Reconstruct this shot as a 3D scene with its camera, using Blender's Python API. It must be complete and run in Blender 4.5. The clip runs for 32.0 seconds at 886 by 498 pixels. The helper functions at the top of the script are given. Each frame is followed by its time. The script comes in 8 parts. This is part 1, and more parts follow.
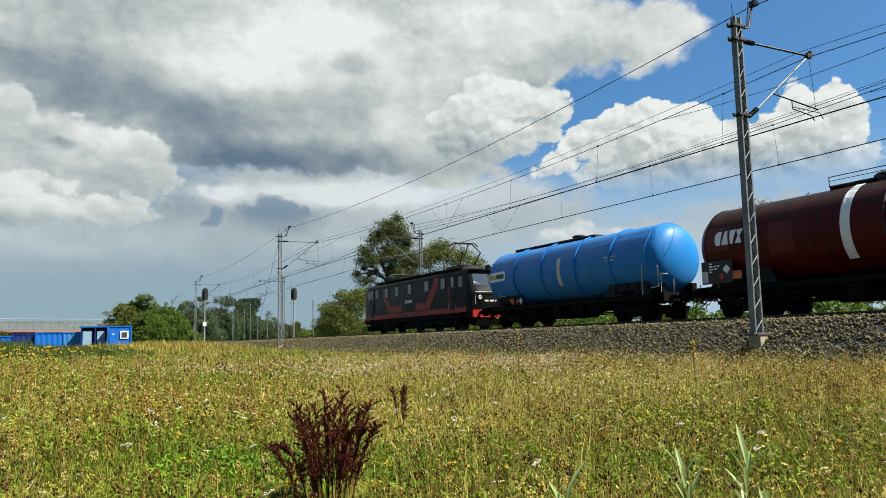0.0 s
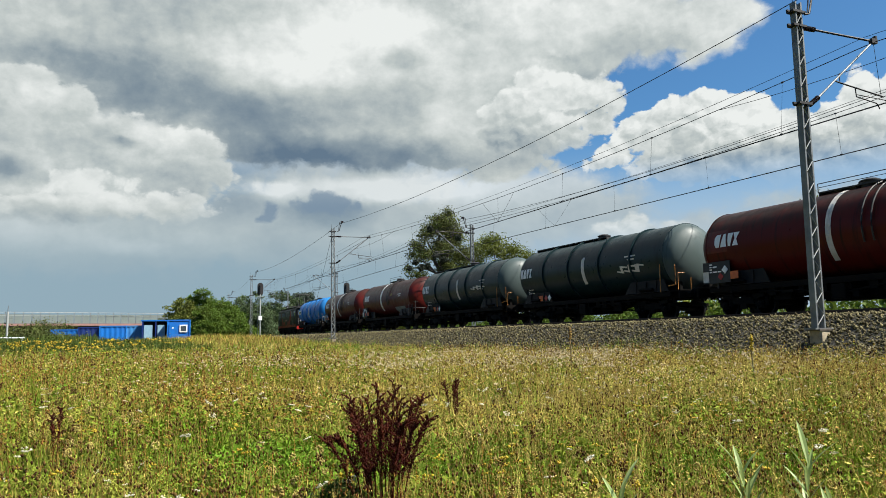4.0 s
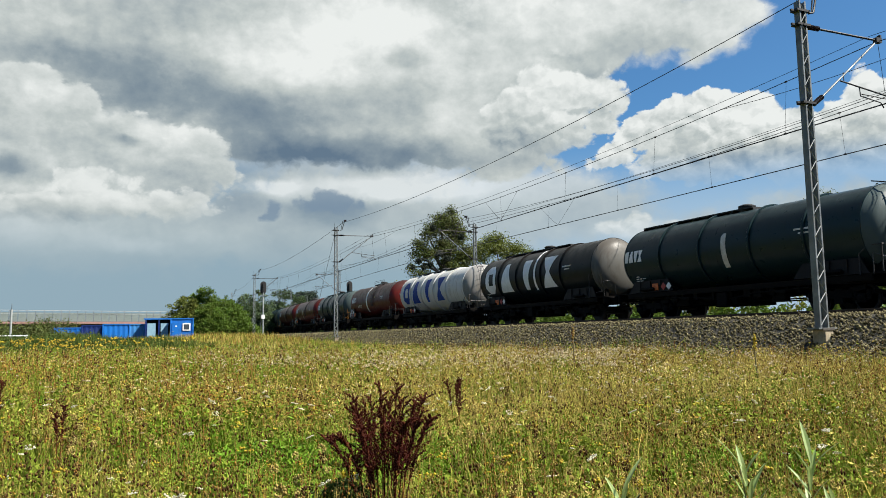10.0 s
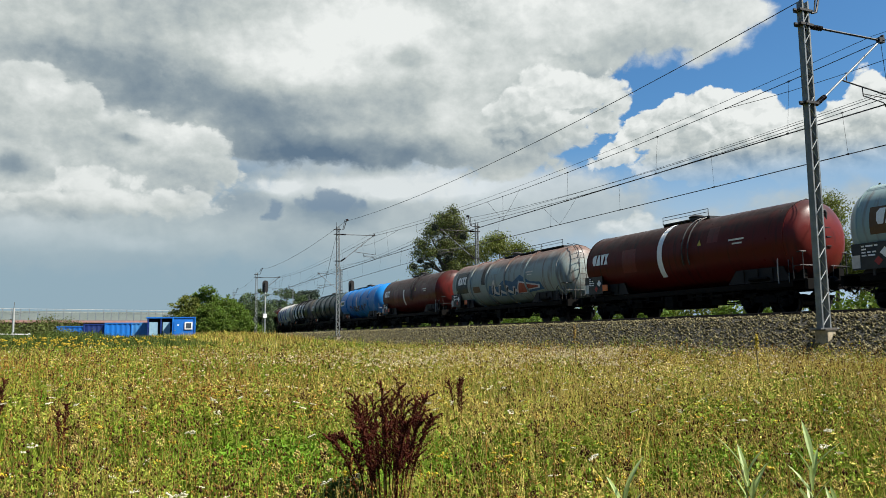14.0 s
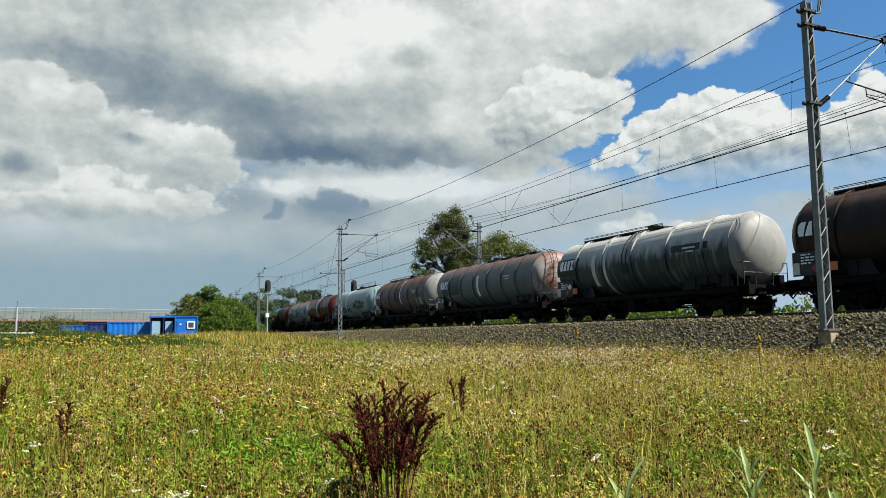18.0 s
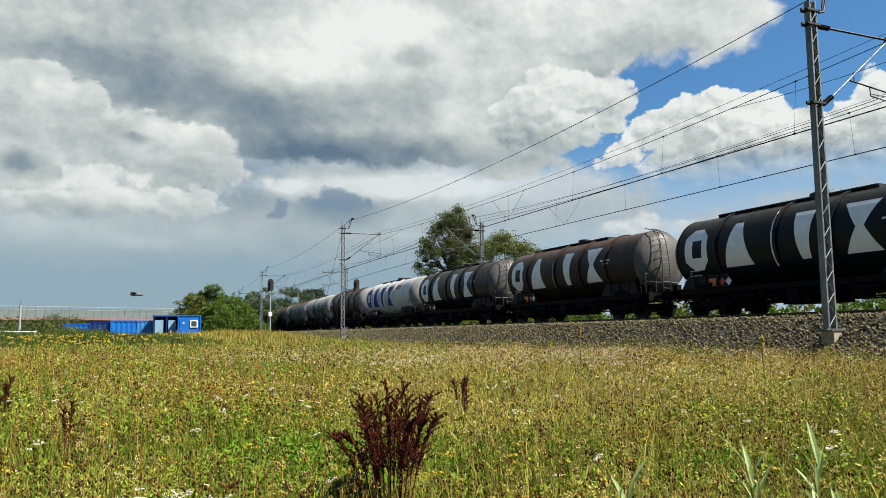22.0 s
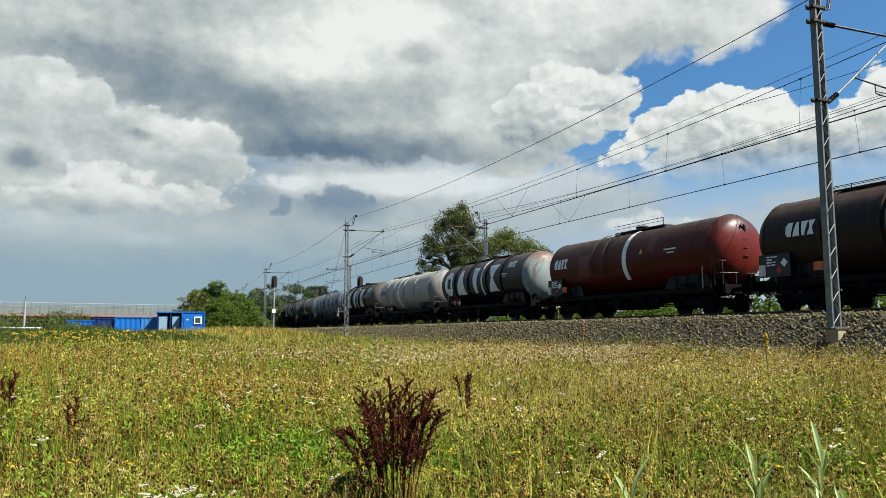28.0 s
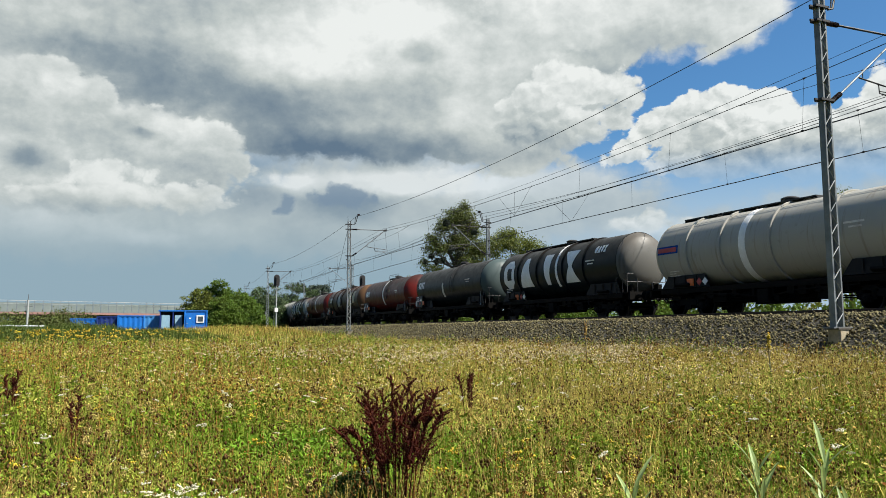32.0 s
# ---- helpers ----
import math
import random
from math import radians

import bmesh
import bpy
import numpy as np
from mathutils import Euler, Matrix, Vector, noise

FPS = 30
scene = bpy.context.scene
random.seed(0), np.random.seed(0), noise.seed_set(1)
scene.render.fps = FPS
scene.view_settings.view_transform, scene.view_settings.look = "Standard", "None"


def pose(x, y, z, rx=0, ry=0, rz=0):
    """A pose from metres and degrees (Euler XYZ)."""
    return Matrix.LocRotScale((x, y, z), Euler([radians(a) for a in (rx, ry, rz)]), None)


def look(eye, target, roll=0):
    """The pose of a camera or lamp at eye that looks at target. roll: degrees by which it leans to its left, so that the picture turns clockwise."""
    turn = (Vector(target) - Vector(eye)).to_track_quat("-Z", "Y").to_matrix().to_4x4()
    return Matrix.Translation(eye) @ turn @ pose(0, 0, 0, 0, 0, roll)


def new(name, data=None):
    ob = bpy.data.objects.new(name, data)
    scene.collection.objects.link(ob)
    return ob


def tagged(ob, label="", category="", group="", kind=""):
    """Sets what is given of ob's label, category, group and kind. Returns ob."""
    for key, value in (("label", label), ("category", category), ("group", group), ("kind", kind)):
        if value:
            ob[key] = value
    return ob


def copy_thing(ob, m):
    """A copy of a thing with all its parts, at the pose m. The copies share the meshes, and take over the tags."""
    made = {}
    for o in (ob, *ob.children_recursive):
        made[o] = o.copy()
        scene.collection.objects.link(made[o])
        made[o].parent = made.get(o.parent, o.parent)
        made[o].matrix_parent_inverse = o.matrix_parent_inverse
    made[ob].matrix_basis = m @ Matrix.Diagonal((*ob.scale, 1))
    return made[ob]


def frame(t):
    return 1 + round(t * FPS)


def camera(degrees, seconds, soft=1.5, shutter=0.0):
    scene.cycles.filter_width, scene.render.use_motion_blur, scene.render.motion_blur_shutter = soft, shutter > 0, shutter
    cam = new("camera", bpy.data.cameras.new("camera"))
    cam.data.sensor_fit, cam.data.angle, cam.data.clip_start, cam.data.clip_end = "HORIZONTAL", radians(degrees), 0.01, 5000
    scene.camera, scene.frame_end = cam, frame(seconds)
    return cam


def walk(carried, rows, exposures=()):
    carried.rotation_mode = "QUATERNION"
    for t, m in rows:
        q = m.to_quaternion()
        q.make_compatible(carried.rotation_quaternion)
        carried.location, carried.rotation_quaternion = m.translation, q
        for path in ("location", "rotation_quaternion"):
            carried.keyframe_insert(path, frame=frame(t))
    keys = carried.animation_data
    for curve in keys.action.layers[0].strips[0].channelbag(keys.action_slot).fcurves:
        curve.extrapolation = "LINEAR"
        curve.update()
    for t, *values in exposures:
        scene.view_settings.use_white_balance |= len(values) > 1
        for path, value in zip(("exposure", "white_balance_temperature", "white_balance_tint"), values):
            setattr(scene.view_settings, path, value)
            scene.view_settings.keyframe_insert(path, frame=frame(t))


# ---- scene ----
EYE = 1.2                      # eye height over the meadow
RAIL = EYE + 0.565             # top of the rails
TRACK_X, TURN, TURN_FROM = 24.05, 0.00095136, 33.53   # far track: axis, curvature, start of the curve


def along(s, off=0.0, z=0.0):
    """Point s metres along the far track, off metres to its outer side, z over the rails."""
    e = max(s - TURN_FROM, 0.0)
    th = TURN * e
    x = TRACK_X + (1 - math.cos(th)) / TURN + off * math.cos(th)
    y = min(s, TURN_FROM) + math.sin(th) / TURN - off * math.sin(th)
    return Vector((x, y, RAIL + z))


def heading(s):
    return -math.degrees(TURN * max(s - TURN_FROM, 0.0))


cam = camera(59.6, 32.0, soft=0.85)
PATH = [
    (0.0, pose(0, 0, EYE, 96.809, 1.194, -28.116)),
    (0.5, pose(0, 0, EYE, 96.829, 1.116, -27.023)),
    (1.0, pose(0, 0, EYE, 96.756, 1.080, -26.423)),
    (1.5, pose(0, 0, EYE, 96.581, 1.075, -25.381)),
    (2.0, pose(0, 0, EYE, 96.529, 1.083, -24.775)),
    (2.5, pose(0, 0, EYE, 96.504, 1.043, -24.473)),
    (3.0, pose(0, 0, EYE, 96.491, 1.038, -24.388)),
    (3.5, pose(0, 0, EYE, 96.484, 1.035, -24.345)),
    (5.5, pose(0, 0, EYE, 96.428, 0.953, -24.250)),
    (7.0, pose(0, 0, EYE, 96.427, 0.936, -24.196)),
    (8.5, pose(0, 0, EYE, 96.414, 0.879, -24.142)),
    (10.0, pose(0, 0, EYE, 96.398, 0.890, -24.112)),
    (11.5, pose(0, 0, EYE, 96.375, 0.857, -24.052)),
    (13.0, pose(0, 0, EYE, 96.361, 0.795, -24.000)),
    (14.5, pose(0, 0, EYE, 96.352, 0.759, -23.971)),
    (16.5, pose(0, 0, EYE, 96.376, 0.662, -23.880)),
    (18.0, pose(0, 0, EYE, 96.347, 0.625, -23.821)),
    (19.5, pose(0, 0, EYE, 96.330, 0.604, -23.754)),
    (21.0, pose(0, 0, EYE, 96.309, 0.542, -23.691)),
    (22.5, pose(0, 0, EYE, 96.289, 0.514, -23.588)),
    (23.5, pose(0, 0, EYE, 96.282, 0.499, -23.528)),
    (24.0, pose(0, 0, EYE, 96.277, 0.511, -23.512)),
    (24.5, pose(0, 0, EYE, 96.159, 0.511, -23.520)),
    (25.0, pose(0, 0, EYE, 96.115, 0.473, -23.511)),
    (25.5, pose(0, 0, EYE, 96.101, 0.498, -23.509)),
    (27.5, pose(0, 0, EYE, 96.093, 0.413, -23.399)),
    (29.0, pose(0, 0, EYE, 96.077, 0.335, -23.343)),
    (30.5, pose(0, 0, EYE, 96.067, 0.309, -23.277)),
    (32.0, pose(0, 0, EYE, 96.031, 0.250, -23.210)),
]
walk(cam, PATH)

# ---- light ----
SUN_AZ, SUN_EL = 132.0, 50.0   # clockwise from the track's direction
# banks of cloud: azimuth, elevation, half width, half height (degrees), and for tones the change
VEIL = [
    (-0.964, 7.66, 15.9, 3.45),
    (14.7, 8.1, 13, 3.67),
    (30.3, 9.19, 10.8, 3.31),
    (43.4, 7.36, 9.71, 1.49),
    (51.7, 7.92, 7.55, 2.06),
    (17.5, 10.6, 11, 2.3),
]
VEIL_TONE = [
    (2.27, 6.55, 2.17, 0.578, 0.18),
    (16, 9.68, 3.28, 1.64, -0.42),
    (9.25, 9.95, 2.15, 1.57, -0.22),
    (23.1, 11, 5.86, 1.46, 0.25),
    (38.8, 7.41, 3.14, 0.784, 0.45),
    (29.1, 11.3, 8.31, 1.87, 0.2),
    (-3.33, 7.17, 10.3, 1.37, 0.2),
    (20.6, 7.27, 4.17, 0.584, 0.12),
    (17.4, 10.8, 8.0, 0.9, 0.5),
    (11.0, 11.0, 2.5, 0.5, 0.3),
]
HEAP = [
    (39.5, 14.2, 2.38, 1.78),
    (41.5, 14.4, 2.34, 2.35),
    (43.9, 14.6, 2.66, 2.5),
    (46.5, 14.1, 2.75, 2.58),
    (48.9, 13.3, 2.47, 2.06),
    (51.7, 13.1, 2.02, 2.01),
    (53.8, 14.1, 1.94, 2.5),
    (55.7, 13.6, 2.49, 2.8),
    (37.5, 12.7, 2.22, 1.13),
    (45.2, 12.1, 8.5, 1.74),
    (52.3, 11.2, 6.62, 1.83),
    (35.8, 12.2, 1.63, 0.729),
]
HEAP_TONE = [
    (45.2, 11.2, 9.58, 1.74, -0.25),
    (43.6, 16, 4.58, 1.53, 0.1),
    (53.9, 15.7, 2.6, 1.41, 0.12),
    (40.7, 13, 2.74, 1.19, -0.1),
    (52.3, 12.3, 3.98, 1.46, -0.12),
]
PUFFS = [
    (36.7, 7.71, 1.21, 0.653),
    (38.5, 7.83, 1.27, 0.81),
    (39.8, 7.56, 0.861, 0.483),
    (41, 7.78, 1.01, 0.56),
    (41.8, 7.46, 0.613, 0.398),
]
MAIN = [
    (-6.5, 20.5, 8.4, 3.22),
    (0.426, 20.5, 9.45, 3.97),
    (12.3, 15.1, 5.33, 2.96),
    (17.3, 14.7, 6.93, 2.52),
    (21.5, 15.1, 5.12, 2.78),
    (9, 16.2, 5.6, 3.61),
    (4.24, 18.4, 8.38, 3.39),
    (16.4, 21.8, 16.6, 6.15),
    (27.2, 21.9, 12.8, 6.57),
    (28.4, 15, 5.52, 3.06),
    (31.8, 16.1, 5.05, 2.01),
    (24.9, 13.4, 4.26, 1.48),
    (28.7, 12.8, 4.65, 1.65),
]
MAIN_TONE = [
    (18.1, 23, 7.29, 2.29, 0.33),
    (20.7, 21.5, 5.18, 2.33, 0.2),
    (11.4, 20.1, 6.17, 2.31, 0.27),
    (14.7, 19.1, 6.7, 1.57, 0.18),
    (27.2, 19.5, 5.16, 2.77, 0.2),
    (-4.54, 21.2, 4.71, 1.72, 0.12),
    (13.9, 12.8, 5.36, 1.83, -0.34),
    (18.5, 13.2, 6.32, 1.64, -0.28),
    (5.03, 17.7, 5.39, 2.09, -0.28),
    (-2.03, 18.9, 4.19, 1.26, -0.2),
    (23.2, 12.7, 3.83, 1.45, -0.2),
    (11, 14.9, 4.06, 2.39, -0.25),
    (14.7, 16.5, 6.25, 1.6, -0.1),
    (21.8, 20.2, 1.51, 0.868, -0.22),
    (26.2, 15.4, 4.7, 1.83, 0.2),
    (1.68, 15.9, 3.67, 1.88, -0.15),
]
CROWN = [
    (33.7, 23, 8.42, 3.4),
    (39.9, 21.7, 5.23, 2.8),
    (43.9, 21.4, 3.47, 2.57),
    (46.2, 21.5, 2.06, 1.73),
    (47.5, 21.6, 0.918, 0.785),
    (43.1, 19.3, 1.74, 0.976),
    (45.3, 19.7, 1.43, 0.885),
    (37.4, 20.3, 3.69, 1.38),
]
CROWN_TONE = [
    (39.4, 20.3, 4.43, 1.14, -0.22),
    (33.7, 23, 5.49, 1.51, 0.12),
    (43.8, 21.2, 3.47, 1.47, 0.05),
    (36.1, 19.4, 3.31, 0.854, -0.12),
    (29.4, 20.6, 3.43, 1.57, -0.1),
]
BILLOW = [
    (29.5, 16.2, 2.55, 2.02),
    (31.8, 17.5, 2.96, 1.91),
    (34.4, 17.6, 2.5, 1.58),
    (36.5, 17.8, 1.65, 1.33),
    (37.4, 16.5, 1.22, 1.1),
    (35.9, 15.5, 1.97, 1.44),
    (31.3, 14.9, 4.63, 2.03),
    (33.4, 14.3, 3.12, 0.972),
]
BILLOW_TONE = [
    (31.3, 13.3, 6.28, 1.84, -0.3),
    (32.1, 18.1, 3.38, 1.19, 0.12),
    (35.9, 15.3, 2.05, 1.2, -0.1),
    (29.2, 14.8, 2.55, 1.63, -0.15),
]
BANK = [
    (-5.66, 16.5, 2.28, 1.69),
    (-3.82, 16.2, 2.02, 1.98),
    (-1.9, 15.4, 2.43, 1.91),
    (0.64, 14.1, 2.7, 1.81),
    (3.61, 13.3, 2.81, 1.93),
    (6.29, 13, 2.32, 2.16),
    (7.79, 12.1, 1.49, 1.67),
    (-2.83, 12.8, 6.12, 3.32),
    (2.56, 10.9, 6.61, 2.32),
    (-4.06, 9.75, 4.95, 2.21),
    (-8.11, 14.4, 3.7, 3.48),
]
BANK_TONE = [
    (-5.11, 11.4, 1.56, 0.799, -0.26),
    (1.56, 13.6, 1.1, 0.343, -0.3),
    (5.95, 10.9, 3.07, 1.78, -0.2),
    (-6.09, 11.6, 1.28, 0.719, -0.2),
    (-2.87, 13.7, 3.75, 1.18, -0.1),
    (-3.32, 16.4, 2.72, 0.902, 0.12),
    (4.73, 14.3, 3.43, 0.775, 0.1),
    (-0.934, 7.99, 10.4, 0.986, -0.3),
    (1.79, 12.1, 2.92, 0.998, -0.08),
]
RIDGE = [
    (-2.07, 10.7, 1.03, 0.897),
    (-0.512, 11.1, 1.41, 0.757),
    (2.2, 10.7, 1.28, 0.695),
    (3.88, 10, 1.68, 0.783),
    (0.778, 9.68, 4.65, 1.07),
    (-3.36, 9.06, 3.34, 1.04),
    (5.98, 9.34, 2.3, 0.953),
]
RIDGE_TONE = [
    (0.0346, 10.6, 4.25, 0.609, 0.1),
    (0.102, 8.5, 7.76, 0.841, -0.3),
    (5.6, 9.32, 2.29, 0.792, -0.12),
]
PATCH = [
    (14.6, 9.6, 1.4, 0.905),
    (16.4, 9.78, 1.91, 1.07),
    (18.1, 9.87, 0.671, 0.664),
    (15.4, 10.2, 1.08, 0.741),
    (11.7, 9.14, 0.808, 0.979),
    (11.1, 8.72, 0.643, 0.57),
]


def build_world():
    w = bpy.data.worlds.new("sky")
    scene.world = w
    w.use_nodes = True
    nt = w.node_tree
    nt.nodes.clear()
    N, Lk = nt.nodes.new, nt.links.new

    def math_node(op, a, b=None, c=None):
        n = N("ShaderNodeMath")
        n.operation = op
        for i, v in enumerate((a, b, c)):
            if v is None:
                continue
            if isinstance(v, (int, float)):
                n.inputs[i].default_value = v
            else:
                Lk(v, n.inputs[i])
        return n.outputs[0]

    def vec(op, a, b):
        n = N("ShaderNodeVectorMath")
        n.operation = op
        for i, v in enumerate((a, b)):
            if v is None:
                continue
            if isinstance(v, tuple):
                n.inputs[i].default_value = v
            else:
                Lk(v, n.inputs[i])
        return n.outputs["Value"] if op == "LENGTH" else n.outputs[0]

    tc = N("ShaderNodeTexCoord").outputs["Generated"]
    sep = N("ShaderNodeSeparateXYZ")
    Lk(tc, sep.inputs[0])
    az = math_node("MULTIPLY", math_node("ARCTAN2", sep.outputs[0], sep.outputs[1]), 57.2958)
    el = math_node("MULTIPLY", math_node("ARCSINE", sep.outputs[2]), 57.2958)
    # billows: flat clouds are seen drawn out sideways near the horizon
    comb = N("ShaderNodeCombineXYZ")
    Lk(az, comb.inputs[0])
    Lk(math_node("MULTIPLY", el, 1.35), comb.inputs[1])

    def fbm(scale, detail, offset, rough=0.55):
        m = vec("ADD", comb.outputs[0], offset)
        n = N("ShaderNodeTexNoise")
        n.inputs["Scale"].default_value = scale
        n.inputs["Detail"].default_value = detail
        n.inputs["Roughness"].default_value = rough
        Lk(m, n.inputs["Vector"])
        return n.outputs["Fac"], n.outputs["Color"]

    flat = N("ShaderNodeCombineXYZ")
    Lk(az, flat.inputs[0])
    Lk(el, flat.inputs[1])

    def warped(scale, detail, offset, rough, by):
        n = vec("SUBTRACT", fbm(scale, detail, offset, rough)[1], (0.5, 0.5, 0.5))
        return vec("MULTIPLY", n, (by, by * 0.75, 0.0))

    drift = warped(0.2, 4, (3, 1, 0), 0.5, 1.6)
    curl = warped(0.7, 6, (9, 4, 0), 0.55, 0.9)
    pos = vec("ADD", vec("ADD", flat.outputs[0], drift), curl)
    pos = vec("MULTIPLY", pos, (1.0, 1.0, 0.0))
    ragged = vec("ADD", pos, warped(1.8, 7, (2, 5, 0), 0.62, 0.55))
    ragged = vec("MULTIPLY", ragged, (1.0, 1.2, 0.0))

    def puff(offset, scale=0.5, detail=3.0):
        """Rounded heads of cloud of several sizes."""
        n = N("ShaderNodeTexVoronoi")
        n.feature, n.normalize = "F1", False
        for key, v in (("Scale", scale), ("Detail", detail), ("Roughness", 0.5), ("Lacunarity", 2.1)):
            n.inputs[key].default_value = v
        Lk(vec("ADD", ragged, offset), n.inputs["Vector"])
        return math_node("SUBTRACT", 0.85, n.outputs["Distance"])

    # relief: heads are lit on the side towards the sun
    billow = puff((4.0, 6.0, 0.0))
    relief = math_node("SUBTRACT", billow, puff((4.3, 6.5, 0.0)))
    soft, _ = fbm(0.16, 6, (5, 0, 0), 0.5)
    wisp, _ = fbm(0.45, 8, (1, 8, 0), 0.6)

    def smooth(v, lo, hi, to=1.0):
        n = N("ShaderNodeMapRange")
        n.interpolation_type = "SMOOTHSTEP"
        n.inputs["From Min"].default_value, n.inputs["From Max"].default_value, n.inputs["To Max"].default_value = lo, hi, to
        Lk(v, n.inputs["Value"])
        return n.outputs[0]

    def distance(u, v, ru, rv, at=None):
        return vec("LENGTH", vec("MULTIPLY", vec("SUBTRACT", at or pos, (u, v, 0.0)), (1 / ru, 1 / rv, 0.0)), None)

    def mix(f, a, b):
        n = N("ShaderNodeMix")
        n.data_type = "RGBA"
        Lk(f, n.inputs[0])
        for i, v in ((6, a), (7, b)):
            if isinstance(v, tuple):
                n.inputs[i].default_value = (*v, 1)
            else:
                Lk(v, n.inputs[i])
        return n.outputs[2]

    def cloud(under, blobs, tones, base, edge, puff_by, relief_by, rim, opacity=1.0, foot=None, wispy=0.2, tint=None):
        """One bank of cloud over what lies behind it; edge and puff_by in degrees; foot: where it thins out below."""
        field = None
        for b in blobs:
            one = math_node("MULTIPLY", math_node("SUBTRACT", 1.0, distance(*b)), min(b[2], b[3]))
            field = one if field is None else math_node("SMOOTH_MAX", field, one, 0.35)
        field = math_node("ADD", field, math_node("MULTIPLY", billow, puff_by))
        field = math_node("ADD", field, math_node("MULTIPLY_ADD", wisp, 0.8 * edge, -0.4 * edge))
        mask = smooth(field, -0.3 * edge, 0.7 * edge, opacity)
        if foot:
            mask = math_node("MULTIPLY", mask, smooth(el, *foot))
        tone = math_node("MULTIPLY_ADD", relief, relief_by, base)
        tone = math_node("ADD", tone, math_node("MULTIPLY_ADD", soft, 0.36, -0.18))
        tone = math_node("ADD", tone, math_node("MULTIPLY_ADD", wisp, wispy, -0.5 * wispy))
        tone = math_node("ADD", tone, smooth(field, 1.1, 0.0, rim))
        for u, v, ru, rv, amp in tones:
            tone = math_node("MULTIPLY_ADD", smooth(distance(u, v, ru, rv), 1.5, 0.2), amp, tone)
        ramp = N("ShaderNodeValToRGB")
        for p, c in ((0.0, (0.125, 0.19, 0.265)), (1.0, (0.84, 0.87, 0.85)), (0.35, (0.27, 0.335, 0.375)), (0.68, (0.53, 0.58, 0.57))):
            e = ramp.color_ramp.elements[int(p)] if p in (0.0, 1.0) else ramp.color_ramp.elements.new(p)
            e.position, e.color = p, (*c, 1)
        Lk(tone, ramp.inputs[0])
        return mix(mask, under, tint or ramp.outputs[0])

    sky = N("ShaderNodeTexSky")
    sky.sky_type, sky.sun_disc = "NISHITA", False
    sky.sun_elevation, sky.sun_rotation = radians(SUN_EL), radians(SUN_AZ)
    blue = vec("MULTIPLY", sky.outputs[0], (0.054, 0.098, 0.131))
    # haze: the low sky is a pale grey blue
    low = mix(smooth(az, 18.0, 40.0), (0.29, 0.41, 0.485), (0.41, 0.55, 0.68))
    # unseen sky away from the view, darkened to keep the wagons' near side dim
    turned = vec("LENGTH", vec("MULTIPLY", vec("SUBTRACT", flat.outputs[0], (24.0, 0.0, 0.0)), (1.0, 0.0, 0.0)), None)
    low = mix(smooth(turned, 40.0, 75.0), low, (0.17, 0.21, 0.24))
    blue = vec("MULTIPLY", blue, mix(smooth(turned, 40.0, 75.0), (1.0, 1.0, 1.0), (0.8, 0.8, 0.8)))
    colour = mix(smooth(el, 15.0, 6.0, 0.92), blue, low)
    # scattered cloud, thinned towards the sun, overhead and out of view to cut skylight
    big, _ = fbm(0.055, 5, (0, 7, 0))
    away = smooth(vec("LENGTH", vec("SUBTRACT", flat.outputs[0], (20.0, 0.0, 0.0)), None), 40.0, 75.0, -0.8)
    gap = math_node("MULTIPLY", smooth(distance(44.0, 12.0, 16.0, 14.0), 1.4, 0.7), -1.5)
    cover = math_node("ADD", math_node("MULTIPLY_ADD", big, 0.9, 0.42), math_node("ADD", away, gap))
    cover = math_node("ADD", cover, math_node("MULTIPLY_ADD", soft, 0.9, -0.45))
    grey = mix(smooth(soft, 0.3, 0.75), (0.30, 0.36, 0.38), (0.70, 0.74, 0.73))
    colour = mix(math_node("MULTIPLY", smooth(cover, 0.3, 0.6), smooth(el, 6.0, 16.0)), colour, grey)
    colour = cloud(colour, VEIL, VEIL_TONE, 0.60, 1.6, 0.8, 0.06, 0.0, 0.78)
    colour = cloud(colour, PUFFS, [], 0.84, 0.35, 0.4, 0.3, 0.0, 0.85)
    colour = cloud(colour, HEAP, HEAP_TONE, 0.84, 0.2, 0.8, 0.46, 0.08, 1.0, (9.5, 13.0))
    colour = cloud(colour, MAIN, MAIN_TONE, 0.60, 0.6, 0.9, 0.09, 0.04, 1.0, None, 0.55)
    colour = cloud(colour, CROWN, CROWN_TONE, 0.80, 1.0, 0.7, 0.14, 0.04, 1.0, None, 0.45)
    colour = cloud(colour, BILLOW, BILLOW_TONE, 0.85, 0.35, 0.9, 0.34, 0.06, 1.0, (10.5, 14.5))
    colour = cloud(colour, BANK, BANK_TONE, 0.73, 0.5, 0.9, 0.12, 0.10, 0.95, (6.5, 9.5), 0.6)
    colour = cloud(colour, RIDGE, RIDGE_TONE, 0.88, 0.35, 0.7, 0.2, 0.05, 0.75, (7.5, 9.5))
    colour = cloud(colour, PATCH, [], 0.12, 0.45, 0.6, 0.05, 0.0, 0.85, None, 0.15, (0.20, 0.285, 0.38))
    colour = mix(smooth(el, 9.5, 4.0, 0.85), colour, low)
    bg = N("ShaderNodeBackground")
    bg.inputs[1].default_value = 0.5
    Lk(colour, bg.inputs[0])
    out = N("ShaderNodeOutputWorld")
    Lk(bg.outputs[0], out.inputs[0])


